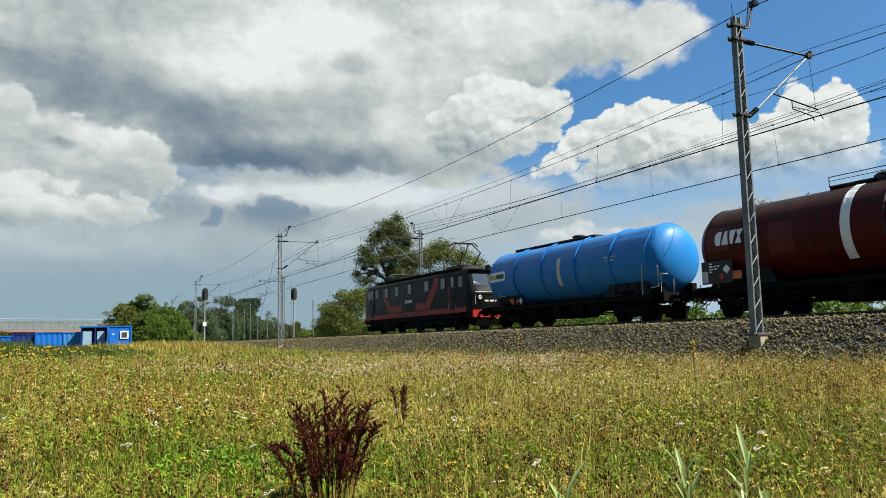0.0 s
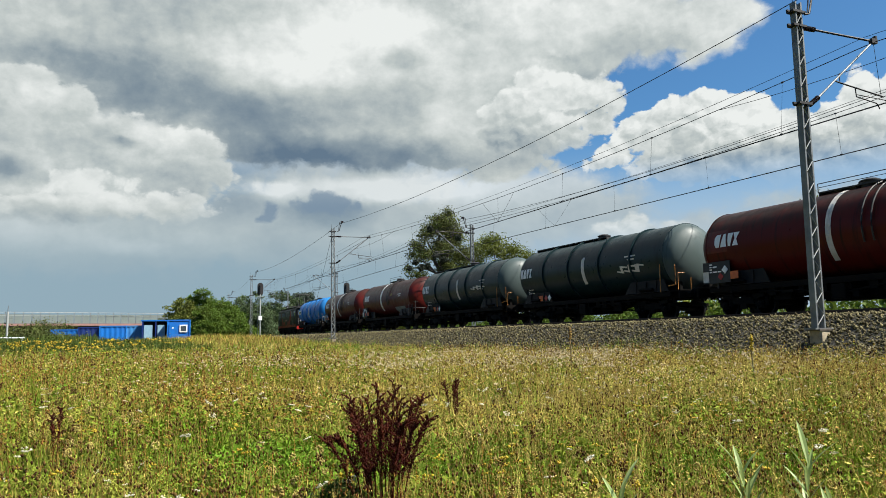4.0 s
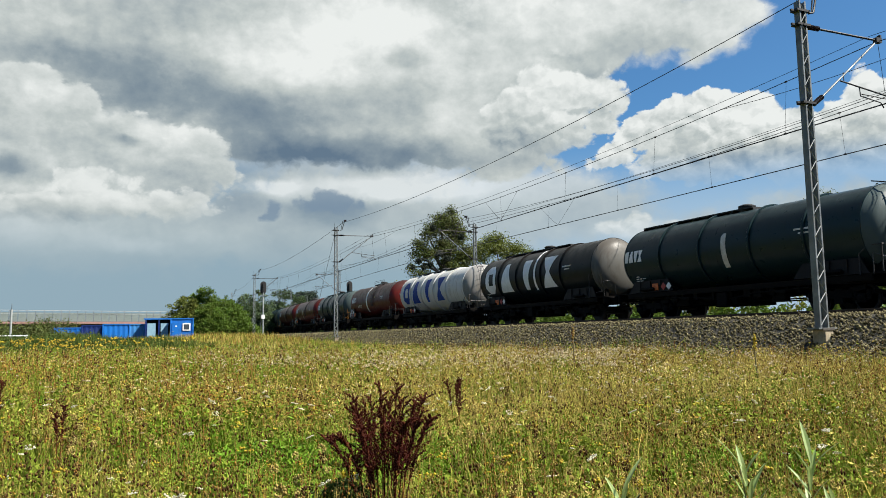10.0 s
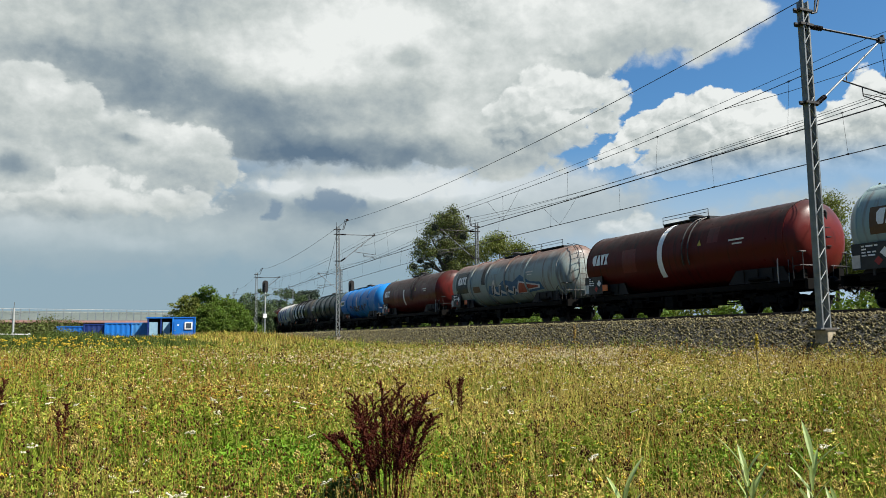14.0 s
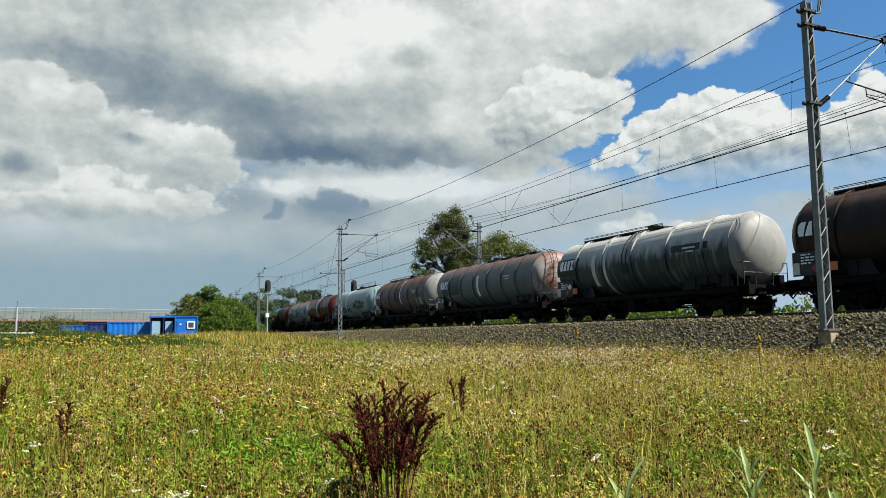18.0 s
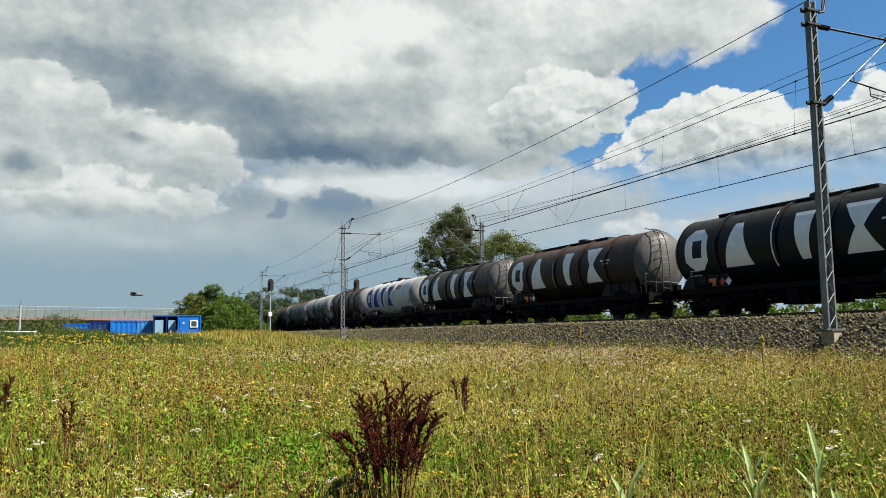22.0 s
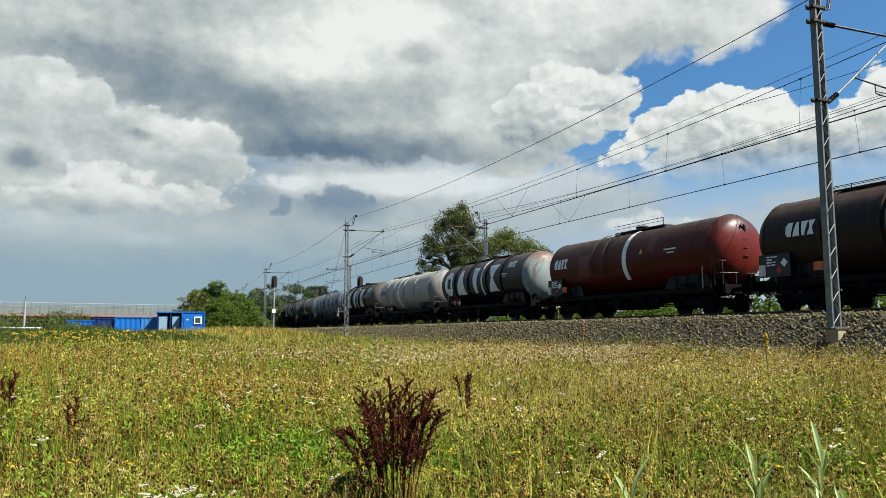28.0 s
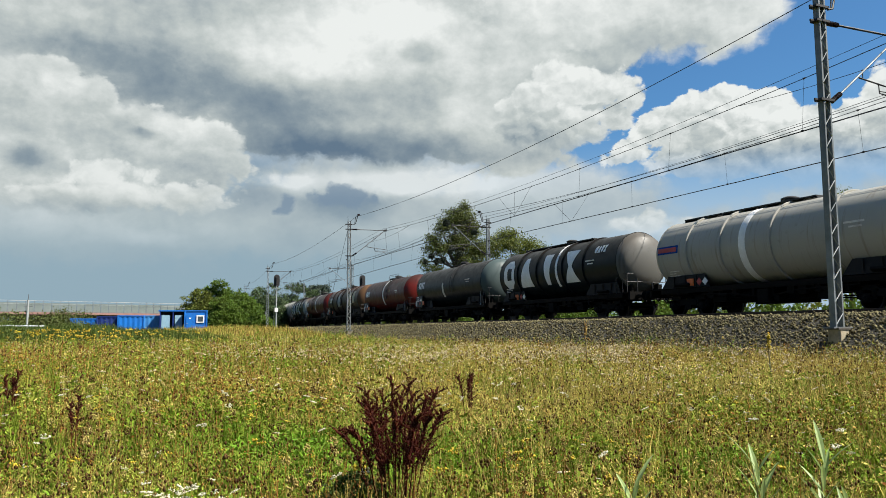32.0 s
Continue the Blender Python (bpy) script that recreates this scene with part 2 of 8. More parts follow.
build_world()
sun = new("sun", bpy.data.lights.new("sun", "SUN"))
sun.data.energy, sun.data.angle, sun.data.color = 4.8, radians(0.6), (1.0, 0.95, 0.86)
a, e = radians(SUN_AZ), radians(SUN_EL)
sun.matrix_world = look((math.sin(a) * math.cos(e) * 90, math.cos(a) * math.cos(e) * 90, math.sin(e) * 90), (0, 0, 0))
scene.view_settings.exposure = 1.0


# ---- materials ----
def material(name, colour, rough=0.6, metal=0.0, second=None, scale=3.0, amount=0.5, fine=40.0, bump=0.15, bump_size=0.01,
             stretch=(1, 1, 1), spread=0.0, island=False, spec=0.5, dirt=None, dirt_scale=1.2, dirt_amount=0.0, through_light=0.0, hue=1.0):
    """A surface with variation at two scales, relief, and a spread of brightness from piece to piece."""
    m = bpy.data.materials.new(name)
    m.use_nodes = True
    nt = m.node_tree
    nt.nodes.clear()
    N, Lk = nt.nodes.new, nt.links.new
    out, p = N("ShaderNodeOutputMaterial"), N("ShaderNodeBsdfPrincipled")
    tc, mp = N("ShaderNodeTexCoord"), N("ShaderNodeMapping")
    mp.inputs["Scale"].default_value = stretch
    Lk(tc.outputs["Object"], mp.inputs[0])
    info = N("ShaderNodeObjectInfo")
    add = N("ShaderNodeVectorMath")
    add.operation = "MULTIPLY_ADD"
    add.inputs[1].default_value = (37, 53, 29)
    Lk(info.outputs["Random"], add.inputs[0])
    Lk(mp.outputs[0], add.inputs[2])

    def noise_node(sc, detail=5.0, rgh=0.6):
        n = N("ShaderNodeTexNoise")
        n.inputs["Scale"].default_value, n.inputs["Detail"].default_value, n.inputs["Roughness"].default_value = sc, detail, rgh
        Lk(add.outputs[0], n.inputs["Vector"])
        return n.outputs["Fac"]

    def ranged(v, lo, hi, a=0.0, b=1.0):
        n = N("ShaderNodeMapRange")
        n.inputs[1].default_value, n.inputs[2].default_value, n.inputs[3].default_value, n.inputs[4].default_value = lo, hi, a, b
        Lk(v, n.inputs[0])
        return n.outputs[0]

    def mix(f, a, b, mode="MIX"):
        n = N("ShaderNodeMix")
        n.data_type, n.blend_type = "RGBA", mode
        if isinstance(f, float):
            n.inputs[0].default_value = f
        else:
            Lk(f, n.inputs[0])
        for i, v in ((6, a), (7, b)):
            if isinstance(v, tuple):
                n.inputs[i].default_value = (*v, 1)
            else:
                Lk(v, n.inputs[i])
        return n.outputs[2]

    if second is None:
        second = tuple(c * 0.72 for c in colour)
    n1, n2 = noise_node(scale), noise_node(fine, 3.0)
    c = mix(ranged(n1, 0.35, 0.68, 0.0, amount * 2 if amount < 0.5 else 1.0), colour, second)
    grain = ranged(n2, 0.2, 0.8, 0.86, 1.12)
    gc = N("ShaderNodeCombineColor")
    for i in range(3):
        Lk(grain, gc.inputs[i])
    c = mix(1.0, c, gc.outputs[0], "MULTIPLY")
    if dirt:
        c = mix(ranged(noise_node(dirt_scale, 8.0, 0.7), 0.62 - dirt_amount * 0.35, 0.80 - dirt_amount * 0.2), c, dirt)
    if spread:
        src = N("ShaderNodeNewGeometry").outputs["Random Per Island"] if island else info.outputs["Random"]
        hsv = N("ShaderNodeHueSaturation")
        Lk(ranged(src, 0, 1, 1 - spread, 1 + spread), hsv.inputs["Value"])
        Lk(ranged(src, 0, 1, 0.5 - spread * 0.045 * hue, 0.5 + spread * 0.03 * hue), hsv.inputs["Hue"])
        Lk(c, hsv.inputs["Color"])
        c = hsv.outputs[0]
    Lk(c, p.inputs["Base Color"])
    Lk(ranged(n1, 0.3, 0.7, max(rough - 0.1, 0.02), min(rough + 0.1, 1)), p.inputs["Roughness"])
    p.inputs["Metallic"].default_value = metal
    p.inputs["Specular IOR Level"].default_value = spec
    if bump:
        b = N("ShaderNodeBump")
        b.inputs["Strength"].default_value, b.inputs["Distance"].default_value = bump, bump_size
        Lk(n2, b.inputs["Height"])
        Lk(b.outputs[0], p.inputs["Normal"])
    if through_light:
        tr, ms = N("ShaderNodeBsdfTranslucent"), N("ShaderNodeMixShader")
        Lk(c, tr.inputs[0])
        ms.inputs[0].default_value = through_light
        Lk(p.outputs[0], ms.inputs[1])
        Lk(tr.outputs[0], ms.inputs[2])
        Lk(ms.outputs[0], out.inputs[0])
    else:
        Lk(p.outputs[0], out.inputs[0])
    return m


def glass_material(name, colour, rough=0.05):
    m = bpy.data.materials.new(name)
    m.use_nodes = True
    p = m.node_tree.nodes["Principled BSDF"]
    p.inputs["Base Color"].default_value = (*colour, 1)
    p.inputs["Roughness"].default_value = rough
    p.inputs["Specular IOR Level"].default_value = 0.8
    return m


def tank_paint(name, colour, rough=0.42, stain=(0.05, 0.035, 0.03), stains=0.4, fade=0.25, top=None, spec=0.22, top_from=4.1):
    """Weathered tank paint: run-down streaks, grime that gathers on top, faded patches."""
    m = bpy.data.materials.new(name)
    m.use_nodes = True
    nt = m.node_tree
    nt.nodes.clear()
    N, Lk = nt.nodes.new, nt.links.new
    out, p = N("ShaderNodeOutputMaterial"), N("ShaderNodeBsdfPrincipled")
    tc, info = N("ShaderNodeTexCoord"), N("ShaderNodeObjectInfo")

    def noise_node(stretch, sc, detail=6.0):
        mp, add, n = N("ShaderNodeMapping"), N("ShaderNodeVectorMath"), N("ShaderNodeTexNoise")
        mp.inputs["Scale"].default_value = stretch
        Lk(tc.outputs["Object"], mp.inputs[0])
        add.operation, add.inputs[1].default_value = "MULTIPLY_ADD", (41, 17, 23)
        Lk(info.outputs["Random"], add.inputs[0])
        Lk(mp.outputs[0], add.inputs[2])
        Lk(add.outputs[0], n.inputs["Vector"])
        n.inputs["Scale"].default_value, n.inputs["Detail"].default_value, n.inputs["Roughness"].default_value = sc, detail, 0.62
        return n.outputs["Fac"]

    def ranged(v, lo, hi, a=0.0, b=1.0):
        n = N("ShaderNodeMapRange")
        n.inputs[1].default_value, n.inputs[2].default_value, n.inputs[3].default_value, n.inputs[4].default_value = lo, hi, a, b
        Lk(v, n.inputs[0])
        return n.outputs[0]

    def mix(f, a, b):
        n = N("ShaderNodeMix")
        n.data_type = "RGBA"
        Lk(f, n.inputs[0])
        for i, v in ((6, a), (7, b)):
            if isinstance(v, tuple):
                n.inputs[i].default_value = (*v, 1)
            else:
                Lk(v, n.inputs[i])
        return n.outputs[2]

    pale = tuple(c * 0.75 + 0.25 * (sum(colour) / 3 * 1.5) for c in colour)
    c = mix(ranged(noise_node((1, 0.5, 1), 0.8), 0.4, 0.75, 0, fade * 1.6), colour, pale)
    streak = noise_node((0.4, 2.2, 0.16), 2.2, 8.0)
    c = mix(ranged(streak, 0.64 - stains * 0.25, 0.76 - stains * 0.2, 0, 0.95), c, stain)
    light = noise_node((0.5, 3.0, 0.22), 1.7, 8.0)
    c = mix(ranged(light, 0.60, 0.78, 0, 0.2 + stains * 0.5), c, tuple(min(v * 1.55 + 0.002, 0.75) for v in colour))
    blotch = noise_node((1, 1, 1), 2.6, 9.0)
    c = mix(ranged(blotch, 0.62, 0.75, 0, 0.35 + stains * 0.4), c, tuple(v * 0.55 for v in colour))
    if top:
        geo, sep = N("ShaderNodeTexCoord"), N("ShaderNodeSeparateXYZ")
        Lk(geo.outputs["Object"], sep.inputs[0])
        ad = N("ShaderNodeMath")
        ad.operation = "MULTIPLY_ADD"
        ad.inputs[1].default_value = 1.6
        Lk(noise_node((0.3, 1.6, 0.5), 1.6, 7.0), ad.inputs[0])
        Lk(sep.outputs[2], ad.inputs[2])
        c = mix(ranged(ad.outputs[0], top_from, top_from + 0.65, 0, 0.92), c, top)
    Lk(c, p.inputs["Base Color"])
    Lk(ranged(blotch, 0.3, 0.75, rough - 0.14, rough + 0.12), p.inputs["Roughness"])
    p.inputs["Specular IOR Level"].default_value = spec
    b = N("ShaderNodeBump")
    b.inputs["Strength"].default_value, b.inputs["Distance"].default_value = 0.12, 0.012
    Lk(noise_node((1, 1, 1), 9.0), b.inputs["Height"])
    Lk(b.outputs[0], p.inputs["Normal"])
    Lk(p.outputs[0], out.inputs[0])
    return m


M = {}
M["earth"] = material("meadow_soil", (0.034, 0.042, 0.010), 0.95, second=(0.052, 0.046, 0.014), scale=0.35, fine=9, bump=0.6, bump_size=0.05, spec=0.05)
M["ballast"] = material("ballast", (0.05, 0.045, 0.030), 0.95, second=(0.018, 0.016, 0.011), scale=9, fine=26, bump=1.0, bump_size=0.06)
M["stone"] = material("ballast_stone", (0.175, 0.152, 0.080), 0.95, second=(0.058, 0.050, 0.027), scale=5, fine=60, bump=0.3, spread=0.6, spec=0.1, island=True, hue=0.25)
M["rail"] = material("rail_steel", (0.03, 0.022, 0.017), 0.7, 0.3, second=(0.05, 0.035, 0.03), scale=4)
M["concrete"] = material("concrete", (0.36, 0.34, 0.30), 0.9, second=(0.24, 0.22, 0.19), scale=4, fine=60, bump=0.4, dirt=(0.10, 0.09, 0.075), dirt_amount=0.3)
M["galv"] = material("galvanised_steel", (0.192, 0.21, 0.216), 0.55, 0.2, second=(0.11, 0.12, 0.125), scale=2.5, fine=50, bump=0.1, dirt=(0.20, 0.19, 0.17), dirt_amount=0.2)
M["galv_light"] = material("bright_steel", (0.42, 0.44, 0.42), 0.5, 0.15, second=(0.32, 0.33, 0.32), scale=3)
M["iron"] = material("dark_iron", (0.035, 0.033, 0.032), 0.6, 0.3, scale=5)
M["wire"] = material("copper_wire", (0.035, 0.034, 0.034), 0.55, 0.4, scale=2, bump=0)
M["insulator"] = material("brown_porcelain", (0.022, 0.012, 0.010), 0.2, scale=8)
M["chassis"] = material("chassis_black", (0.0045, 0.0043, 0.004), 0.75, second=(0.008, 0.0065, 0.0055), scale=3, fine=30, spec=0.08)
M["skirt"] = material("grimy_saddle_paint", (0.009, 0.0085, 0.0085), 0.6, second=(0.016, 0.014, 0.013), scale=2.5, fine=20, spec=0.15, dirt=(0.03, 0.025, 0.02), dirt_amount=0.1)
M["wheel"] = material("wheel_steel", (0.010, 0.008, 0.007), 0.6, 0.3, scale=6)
M["catwalk"] = material("catwalk_steel", (0.045, 0.043, 0.042), 0.6, 0.3, scale=5)
M["rail_white"] = material("white_tube", (0.36, 0.35, 0.33), 0.5, second=(0.45, 0.43, 0.40), scale=6)
M["rail_orange"] = material("orange_tube", (0.50, 0.22, 0.05), 0.5, scale=6)
M["footing"] = material("tan_concrete", (0.44, 0.37, 0.25), 0.9, second=(0.30, 0.25, 0.17), scale=5, fine=60, bump=0.4, dirt=(0.12, 0.10, 0.07), dirt_amount=0.35)
M["galv_dark"] = material("dark_base_plate", (0.10, 0.085, 0.07), 0.7, second=(0.06, 0.05, 0.04), scale=8, fine=40, bump=0.2)
M["white"] = material("white_marking", (0.90, 0.89, 0.87), 0.5, second=(0.80, 0.78, 0.75), scale=3, bump=0)
M["off_white"] = material("worn_white_marking", (0.72, 0.69, 0.63), 0.6, second=(0.50, 0.45, 0.39), scale=2.5, bump=0)
M["cream"] = material("worn_cream_marking", (0.66, 0.60, 0.42), 0.6, second=(0.48, 0.42, 0.29), scale=2.0, bump=0, spec=0.1)
M["navy"] = material("navy_marking", (0.008, 0.05, 0.30), 0.5, second=(0.006, 0.04, 0.22), scale=3, bump=0, spec=0.08)
M["red_mark"] = material("red_marking", (0.42, 0.03, 0.025), 0.5, scale=3, bump=0)
M["orange_mark"] = material("orange_plate", (0.75, 0.16, 0.03), 0.55, second=(0.55, 0.12, 0.03), scale=6, bump=0)
M["yellow_mark"] = material("yellow_marking", (0.62, 0.45, 0.06), 0.55, scale=5, bump=0)
M["plate_green"] = material("green_marking", (0.02, 0.10, 0.05), 0.55, scale=5, bump=0)
M["black_board"] = material("black_board", (0.02, 0.02, 0.02), 0.6, scale=4, bump=0)
M["spray_dark"] = material("dark_spray", (0.025, 0.025, 0.028), 0.6, scale=5, bump=0)
M["spray_blue"] = material("blue_spray", (0.04, 0.12, 0.24), 0.6, scale=4, bump=0)
M["spray_red"] = material("rust_red_spray", (0.35, 0.06, 0.03), 0.6, scale=4, bump=0)
M["spray_white"] = material("white_spray", (0.62, 0.62, 0.64), 0.6, scale=4, bump=0)
M["glass_dark"] = glass_material("cab_glass", (0.06, 0.075, 0.09))
M["glass_grey"] = glass_material("frosted_window", (0.20, 0.21, 0.21), 0.35)
M["leaf"] = material("willow_leaf", (0.10, 0.125, 0.028), 0.6, second=(0.09, 0.10, 0.035), scale=0.5, fine=3, bump=0, spread=0.5, island=True, through_light=0.3, spec=0.18)
M["leaf_bright"] = material("shrub_leaf", (0.10, 0.175, 0.02), 0.6, second=(0.095, 0.14, 0.022), scale=0.5, fine=3, bump=0, spread=0.4, island=True, through_light=0.3, spec=0.18)
M["weed"] = material("rank_weed_green", (0.05, 0.085, 0.014), 0.7, second=(0.085, 0.11, 0.02), scale=0.4, fine=3, bump=0, spread=0.5, island=True, through_light=0.15, hue=0.3, spec=0.18)
M["leaf_lime"] = material("lime_green_leaf", (0.155, 0.175, 0.034), 0.6, second=(0.10, 0.125, 0.025), scale=0.5, fine=3, bump=0, spread=0.4, island=True, through_light=0.3, hue=0.3, spec=0.18)
M["leaf_yellow"] = material("yellowing_leaf", (0.22, 0.2255, 0.033), 0.6, second=(0.07, 0.095, 0.016), scale=0.3, fine=3, bump=0, spread=0.5, island=True, through_light=0.3, spec=0.18)
M["leaf_grey"] = material("silver_willow_leaf", (0.10625, 0.15, 0.06875), 0.6, second=(0.055, 0.085, 0.03), scale=0.3, fine=3, bump=0, spread=0.45, island=True, through_light=0.3, spec=0.18)
M["leaf_dark"] = material("pine_needles", (0.03, 0.055, 0.03), 0.7, scale=0.5, fine=3, bump=0, spread=0.4, island=True)
M["mistletoe"] = material("mistletoe", (0.022, 0.032, 0.014), 0.8, scale=1, bump=0, spread=0.4, island=True)
M["bark"] = material("bark", (0.09, 0.075, 0.06), 0.9, second=(0.05, 0.04, 0.035), scale=6, stretch=(1, 1, 0.2), bump=0.6, bump_size=0.03)
M["grass"] = material("meadow_grass", (0.112, 0.190, 0.010), 0.9, second=(0.26, 0.27, 0.042), scale=0.7, fine=5.0, bump=0, spread=0.6, island=True, through_light=0.16, spec=0.12, hue=0.5)
M["straw"] = material("dry_grass", (0.55, 0.44, 0.125), 0.9, second=(0.36, 0.275, 0.06), scale=0.4, fine=2, bump=0, spread=0.48, island=True, through_light=0.15, spec=0.12)
M["seed"] = material("brown_seed_heads", (0.26, 0.16, 0.045), 0.8, second=(0.34, 0.23, 0.07), scale=0.6, fine=3, bump=0, spread=0.55, island=True, spec=0.1)
M["lush"] = material("fresh_green_leaf", (0.110, 0.215, 0.012), 0.7, second=(0.185, 0.265, 0.024), scale=0.8, fine=3, bump=0, spread=0.5, island=True, through_light=0.2, spec=0.15)
M["sorrel"] = material("rusty_seed", (0.27, 0.135, 0.028), 0.9, second=(0.19, 0.09, 0.02), scale=0.8, fine=3, bump=0, spread=0.55, island=True, spec=0.1)
M["umbel"] = material("dried_umbel", (0.062, 0.032, 0.010), 0.9, second=(0.12, 0.07, 0.022), scale=1.5, fine=4, bump=0, spread=0.6, island=True, spec=0.1)
M["bloom_white"] = material("white_blossom", (0.80, 0.76, 0.58), 0.7, scale=2, bump=0, spread=0.2, island=True, through_light=0.3)
M["bloom_pale"] = material("pale_blossom", (0.70, 0.585, 0.38), 0.8, scale=2, bump=0, spread=0.3, island=True, through_light=0.3)
M["bloom_yellow"] = material("yellow_blossom", (0.52, 0.38, 0.015), 0.7, scale=2, bump=0, spread=0.3, island=True, through_light=0.2)
M["nest"] = material("seed_nest", (0.40, 0.34, 0.11), 0.9, second=(0.26, 0.18, 0.05), scale=3, fine=6, bump=0, spread=0.4, island=True, spec=0.1)
M["fly"] = material("insect_grey", (0.16, 0.16, 0.165), 0.6, scale=40)
M["dock"] = material("dock_seed_brown", (0.10, 0.024, 0.012), 0.9, second=(0.026, 0.008, 0.005), scale=8, fine=30, bump=0, spread=0.5, island=True, through_light=0.1, spec=0.1)
M["stem"] = material("plant_stem", (0.16, 0.16, 0.05), 0.7, second=(0.17, 0.10, 0.05), scale=3)
M["leaf_pale"] = material("pale_green_leaf", (0.35, 0.43, 0.17), 0.55, second=(0.26, 0.36, 0.10), scale=6, fine=40, bump=0.1, through_light=0.3)
M["container"] = material("container_blue", (0.012, 0.17, 0.58), 0.45, second=(0.01, 0.13, 0.48), scale=0.8, dirt=(0.02, 0.06, 0.2), dirt_amount=0.1)
M["container_dark"] = material("container_navy", (0.012, 0.035, 0.19), 0.45, scale=0.8)
M["container_pale"] = material("container_pale_blue", (0.05, 0.24, 0.55), 0.45, second=(0.04, 0.19, 0.47), scale=0.8)
M["panel_pale"] = material("pale_blue_panel", (0.30, 0.48, 0.58), 0.6, second=(0.22, 0.38, 0.50), scale=1.5)
M["dark_inside"] = material("dim_interior", (0.03, 0.03, 0.035), 0.8, scale=2)
M["deck"] = material("bridge_concrete", (0.13, 0.12, 0.115), 0.9, second=(0.17, 0.16, 0.155), scale=0.4, fine=8)
# near girder: shade below the edge beam is put into this brown
M["deck_brown"] = material("bridge_brown_girder", (0.09, 0.055, 0.045), 0.8, second=(0.06, 0.04, 0.035), scale=0.5, fine=8)
M["deck_red"] = material("bridge_red_girder", (0.30, 0.165, 0.14), 0.8, second=(0.22, 0.12, 0.10), scale=0.5, fine=8)
# opaque fill, toned like sky seen through the railing
M["screen"] = material("bridge_screen", (0.17, 0.20, 0.19), 0.5, second=(0.13, 0.16, 0.15), scale=0.3, fine=4)
M["loco_black"] = tank_paint("loco_black", (0.005, 0.005, 0.0055), 0.45, stain=(0.009, 0.008, 0.007), stains=0.3, spec=0.1)
M["loco_red"] = tank_paint("loco_red", (0.36, 0.022, 0.016), 0.42, stain=(0.12, 0.02, 0.014), stains=0.25, spec=0.15)
M["loco_roof"] = material("loco_roof", (0.05, 0.048, 0.046), 0.7, second=(0.075, 0.065, 0.055), scale=1.5)
SOOT, RUST = (0.035, 0.025, 0.022), (0.10, 0.045, 0.025)
M["t_blue"] = tank_paint("tank_blue", (0.014, 0.20, 0.53), 0.46, stain=(0.012, 0.09, 0.24), stains=0.2)
M["t_red"] = tank_paint("tank_oxide_red", (0.082, 0.0062, 0.0042), 0.40, stain=(0.028, 0.006, 0.005), stains=0.4, top=(0.030, 0.013, 0.010), spec=0.13)
# faded red; on red tanks' ends it also paints in the sunlight
M["t_red_pale"] = tank_paint("tank_faded_red", (0.125, 0.0135, 0.0095), 0.42, stain=(0.04, 0.012, 0.01), stains=0.4, top=(0.06, 0.024, 0.019))
M["t_green"] = tank_paint("tank_dark_green", (0.010, 0.026, 0.029), 0.38, stain=(0.007, 0.012, 0.013), stains=0.25, spec=0.2)
M["t_black"] = tank_paint("tank_black", (0.006, 0.0105, 0.0125), 0.40, stain=(0.010, 0.009, 0.009), stains=0.3, top=(0.018, 0.015, 0.013), spec=0.15)
M["t_grey"] = tank_paint("tank_grey", (0.27, 0.325, 0.31), 0.45, stain=(0.15, 0.10, 0.085), stains=0.48, top=(0.16, 0.09, 0.068), spec=0.2)
M["t_teal"] = tank_paint("tank_teal_grey", (0.095, 0.125, 0.125), 0.42, stain=(0.085, 0.052, 0.042), stains=0.32, top=(0.12, 0.065, 0.05), spec=0.25)
M["t_beige"] = tank_paint("tank_beige_grey", (0.36, 0.345, 0.30), 0.45, stain=(0.25, 0.225, 0.18), stains=0.35)
M["t_pale"] = tank_paint("tank_pale_grey", (0.25, 0.345, 0.34), 0.45, stain=(0.20, 0.19, 0.17), stains=0.35)
M["t_white"] = tank_paint("tank_white", (0.575, 0.56875, 0.5375), 0.42, stain=(0.36, 0.32, 0.26), stains=0.35)
M["t_rusty"] = tank_paint("tank_rusty_grey", (0.1152, 0.096, 0.0864), 0.5, stain=RUST, stains=0.75, top=(0.10, 0.05, 0.03))
M["t_brown"] = tank_paint("tank_brown_black", (0.020, 0.0145, 0.0125), 0.45, stain=(0.034, 0.019, 0.014), stains=0.6, top=(0.070, 0.040, 0.028), spec=0.16)
M["t_bronze"] = tank_paint("tank_bronze_end", (0.115, 0.062, 0.030), 0.5, stain=(0.14, 0.07, 0.03), stains=0.5)
# on white tanks: darker than the side, to offset sunlight on the end
M["t_end_white"] = tank_paint("tank_pale_end", (0.26325, 0.25313, 0.23287), 0.45, stain=(0.15, 0.13, 0.11), stains=0.35)
M["t_end_rust"] = tank_paint("tank_rusted_pale_end", (0.34, 0.325, 0.29), 0.5, stain=(0.17, 0.06, 0.035), stains=0.55, top=(0.22, 0.10, 0.075))
# ends of dark tanks: lighter grey, with the sunlight put into the colour
M["t_end_warm"] = tank_paint("tank_warm_grey_end", (0.122, 0.118, 0.105), 0.5, stain=(0.08, 0.07, 0.058), stains=0.5, top=(0.10, 0.088, 0.072))
M["t_end_green"] = tank_paint("tank_green_end", (0.0693, 0.0945, 0.09072), 0.5, stain=(0.035, 0.045, 0.044), stains=0.3)
M["t_slate"] = tank_paint("tank_slate", (0.135, 0.165, 0.185), 0.42, stain=(0.07, 0.07, 0.07), stains=0.4)
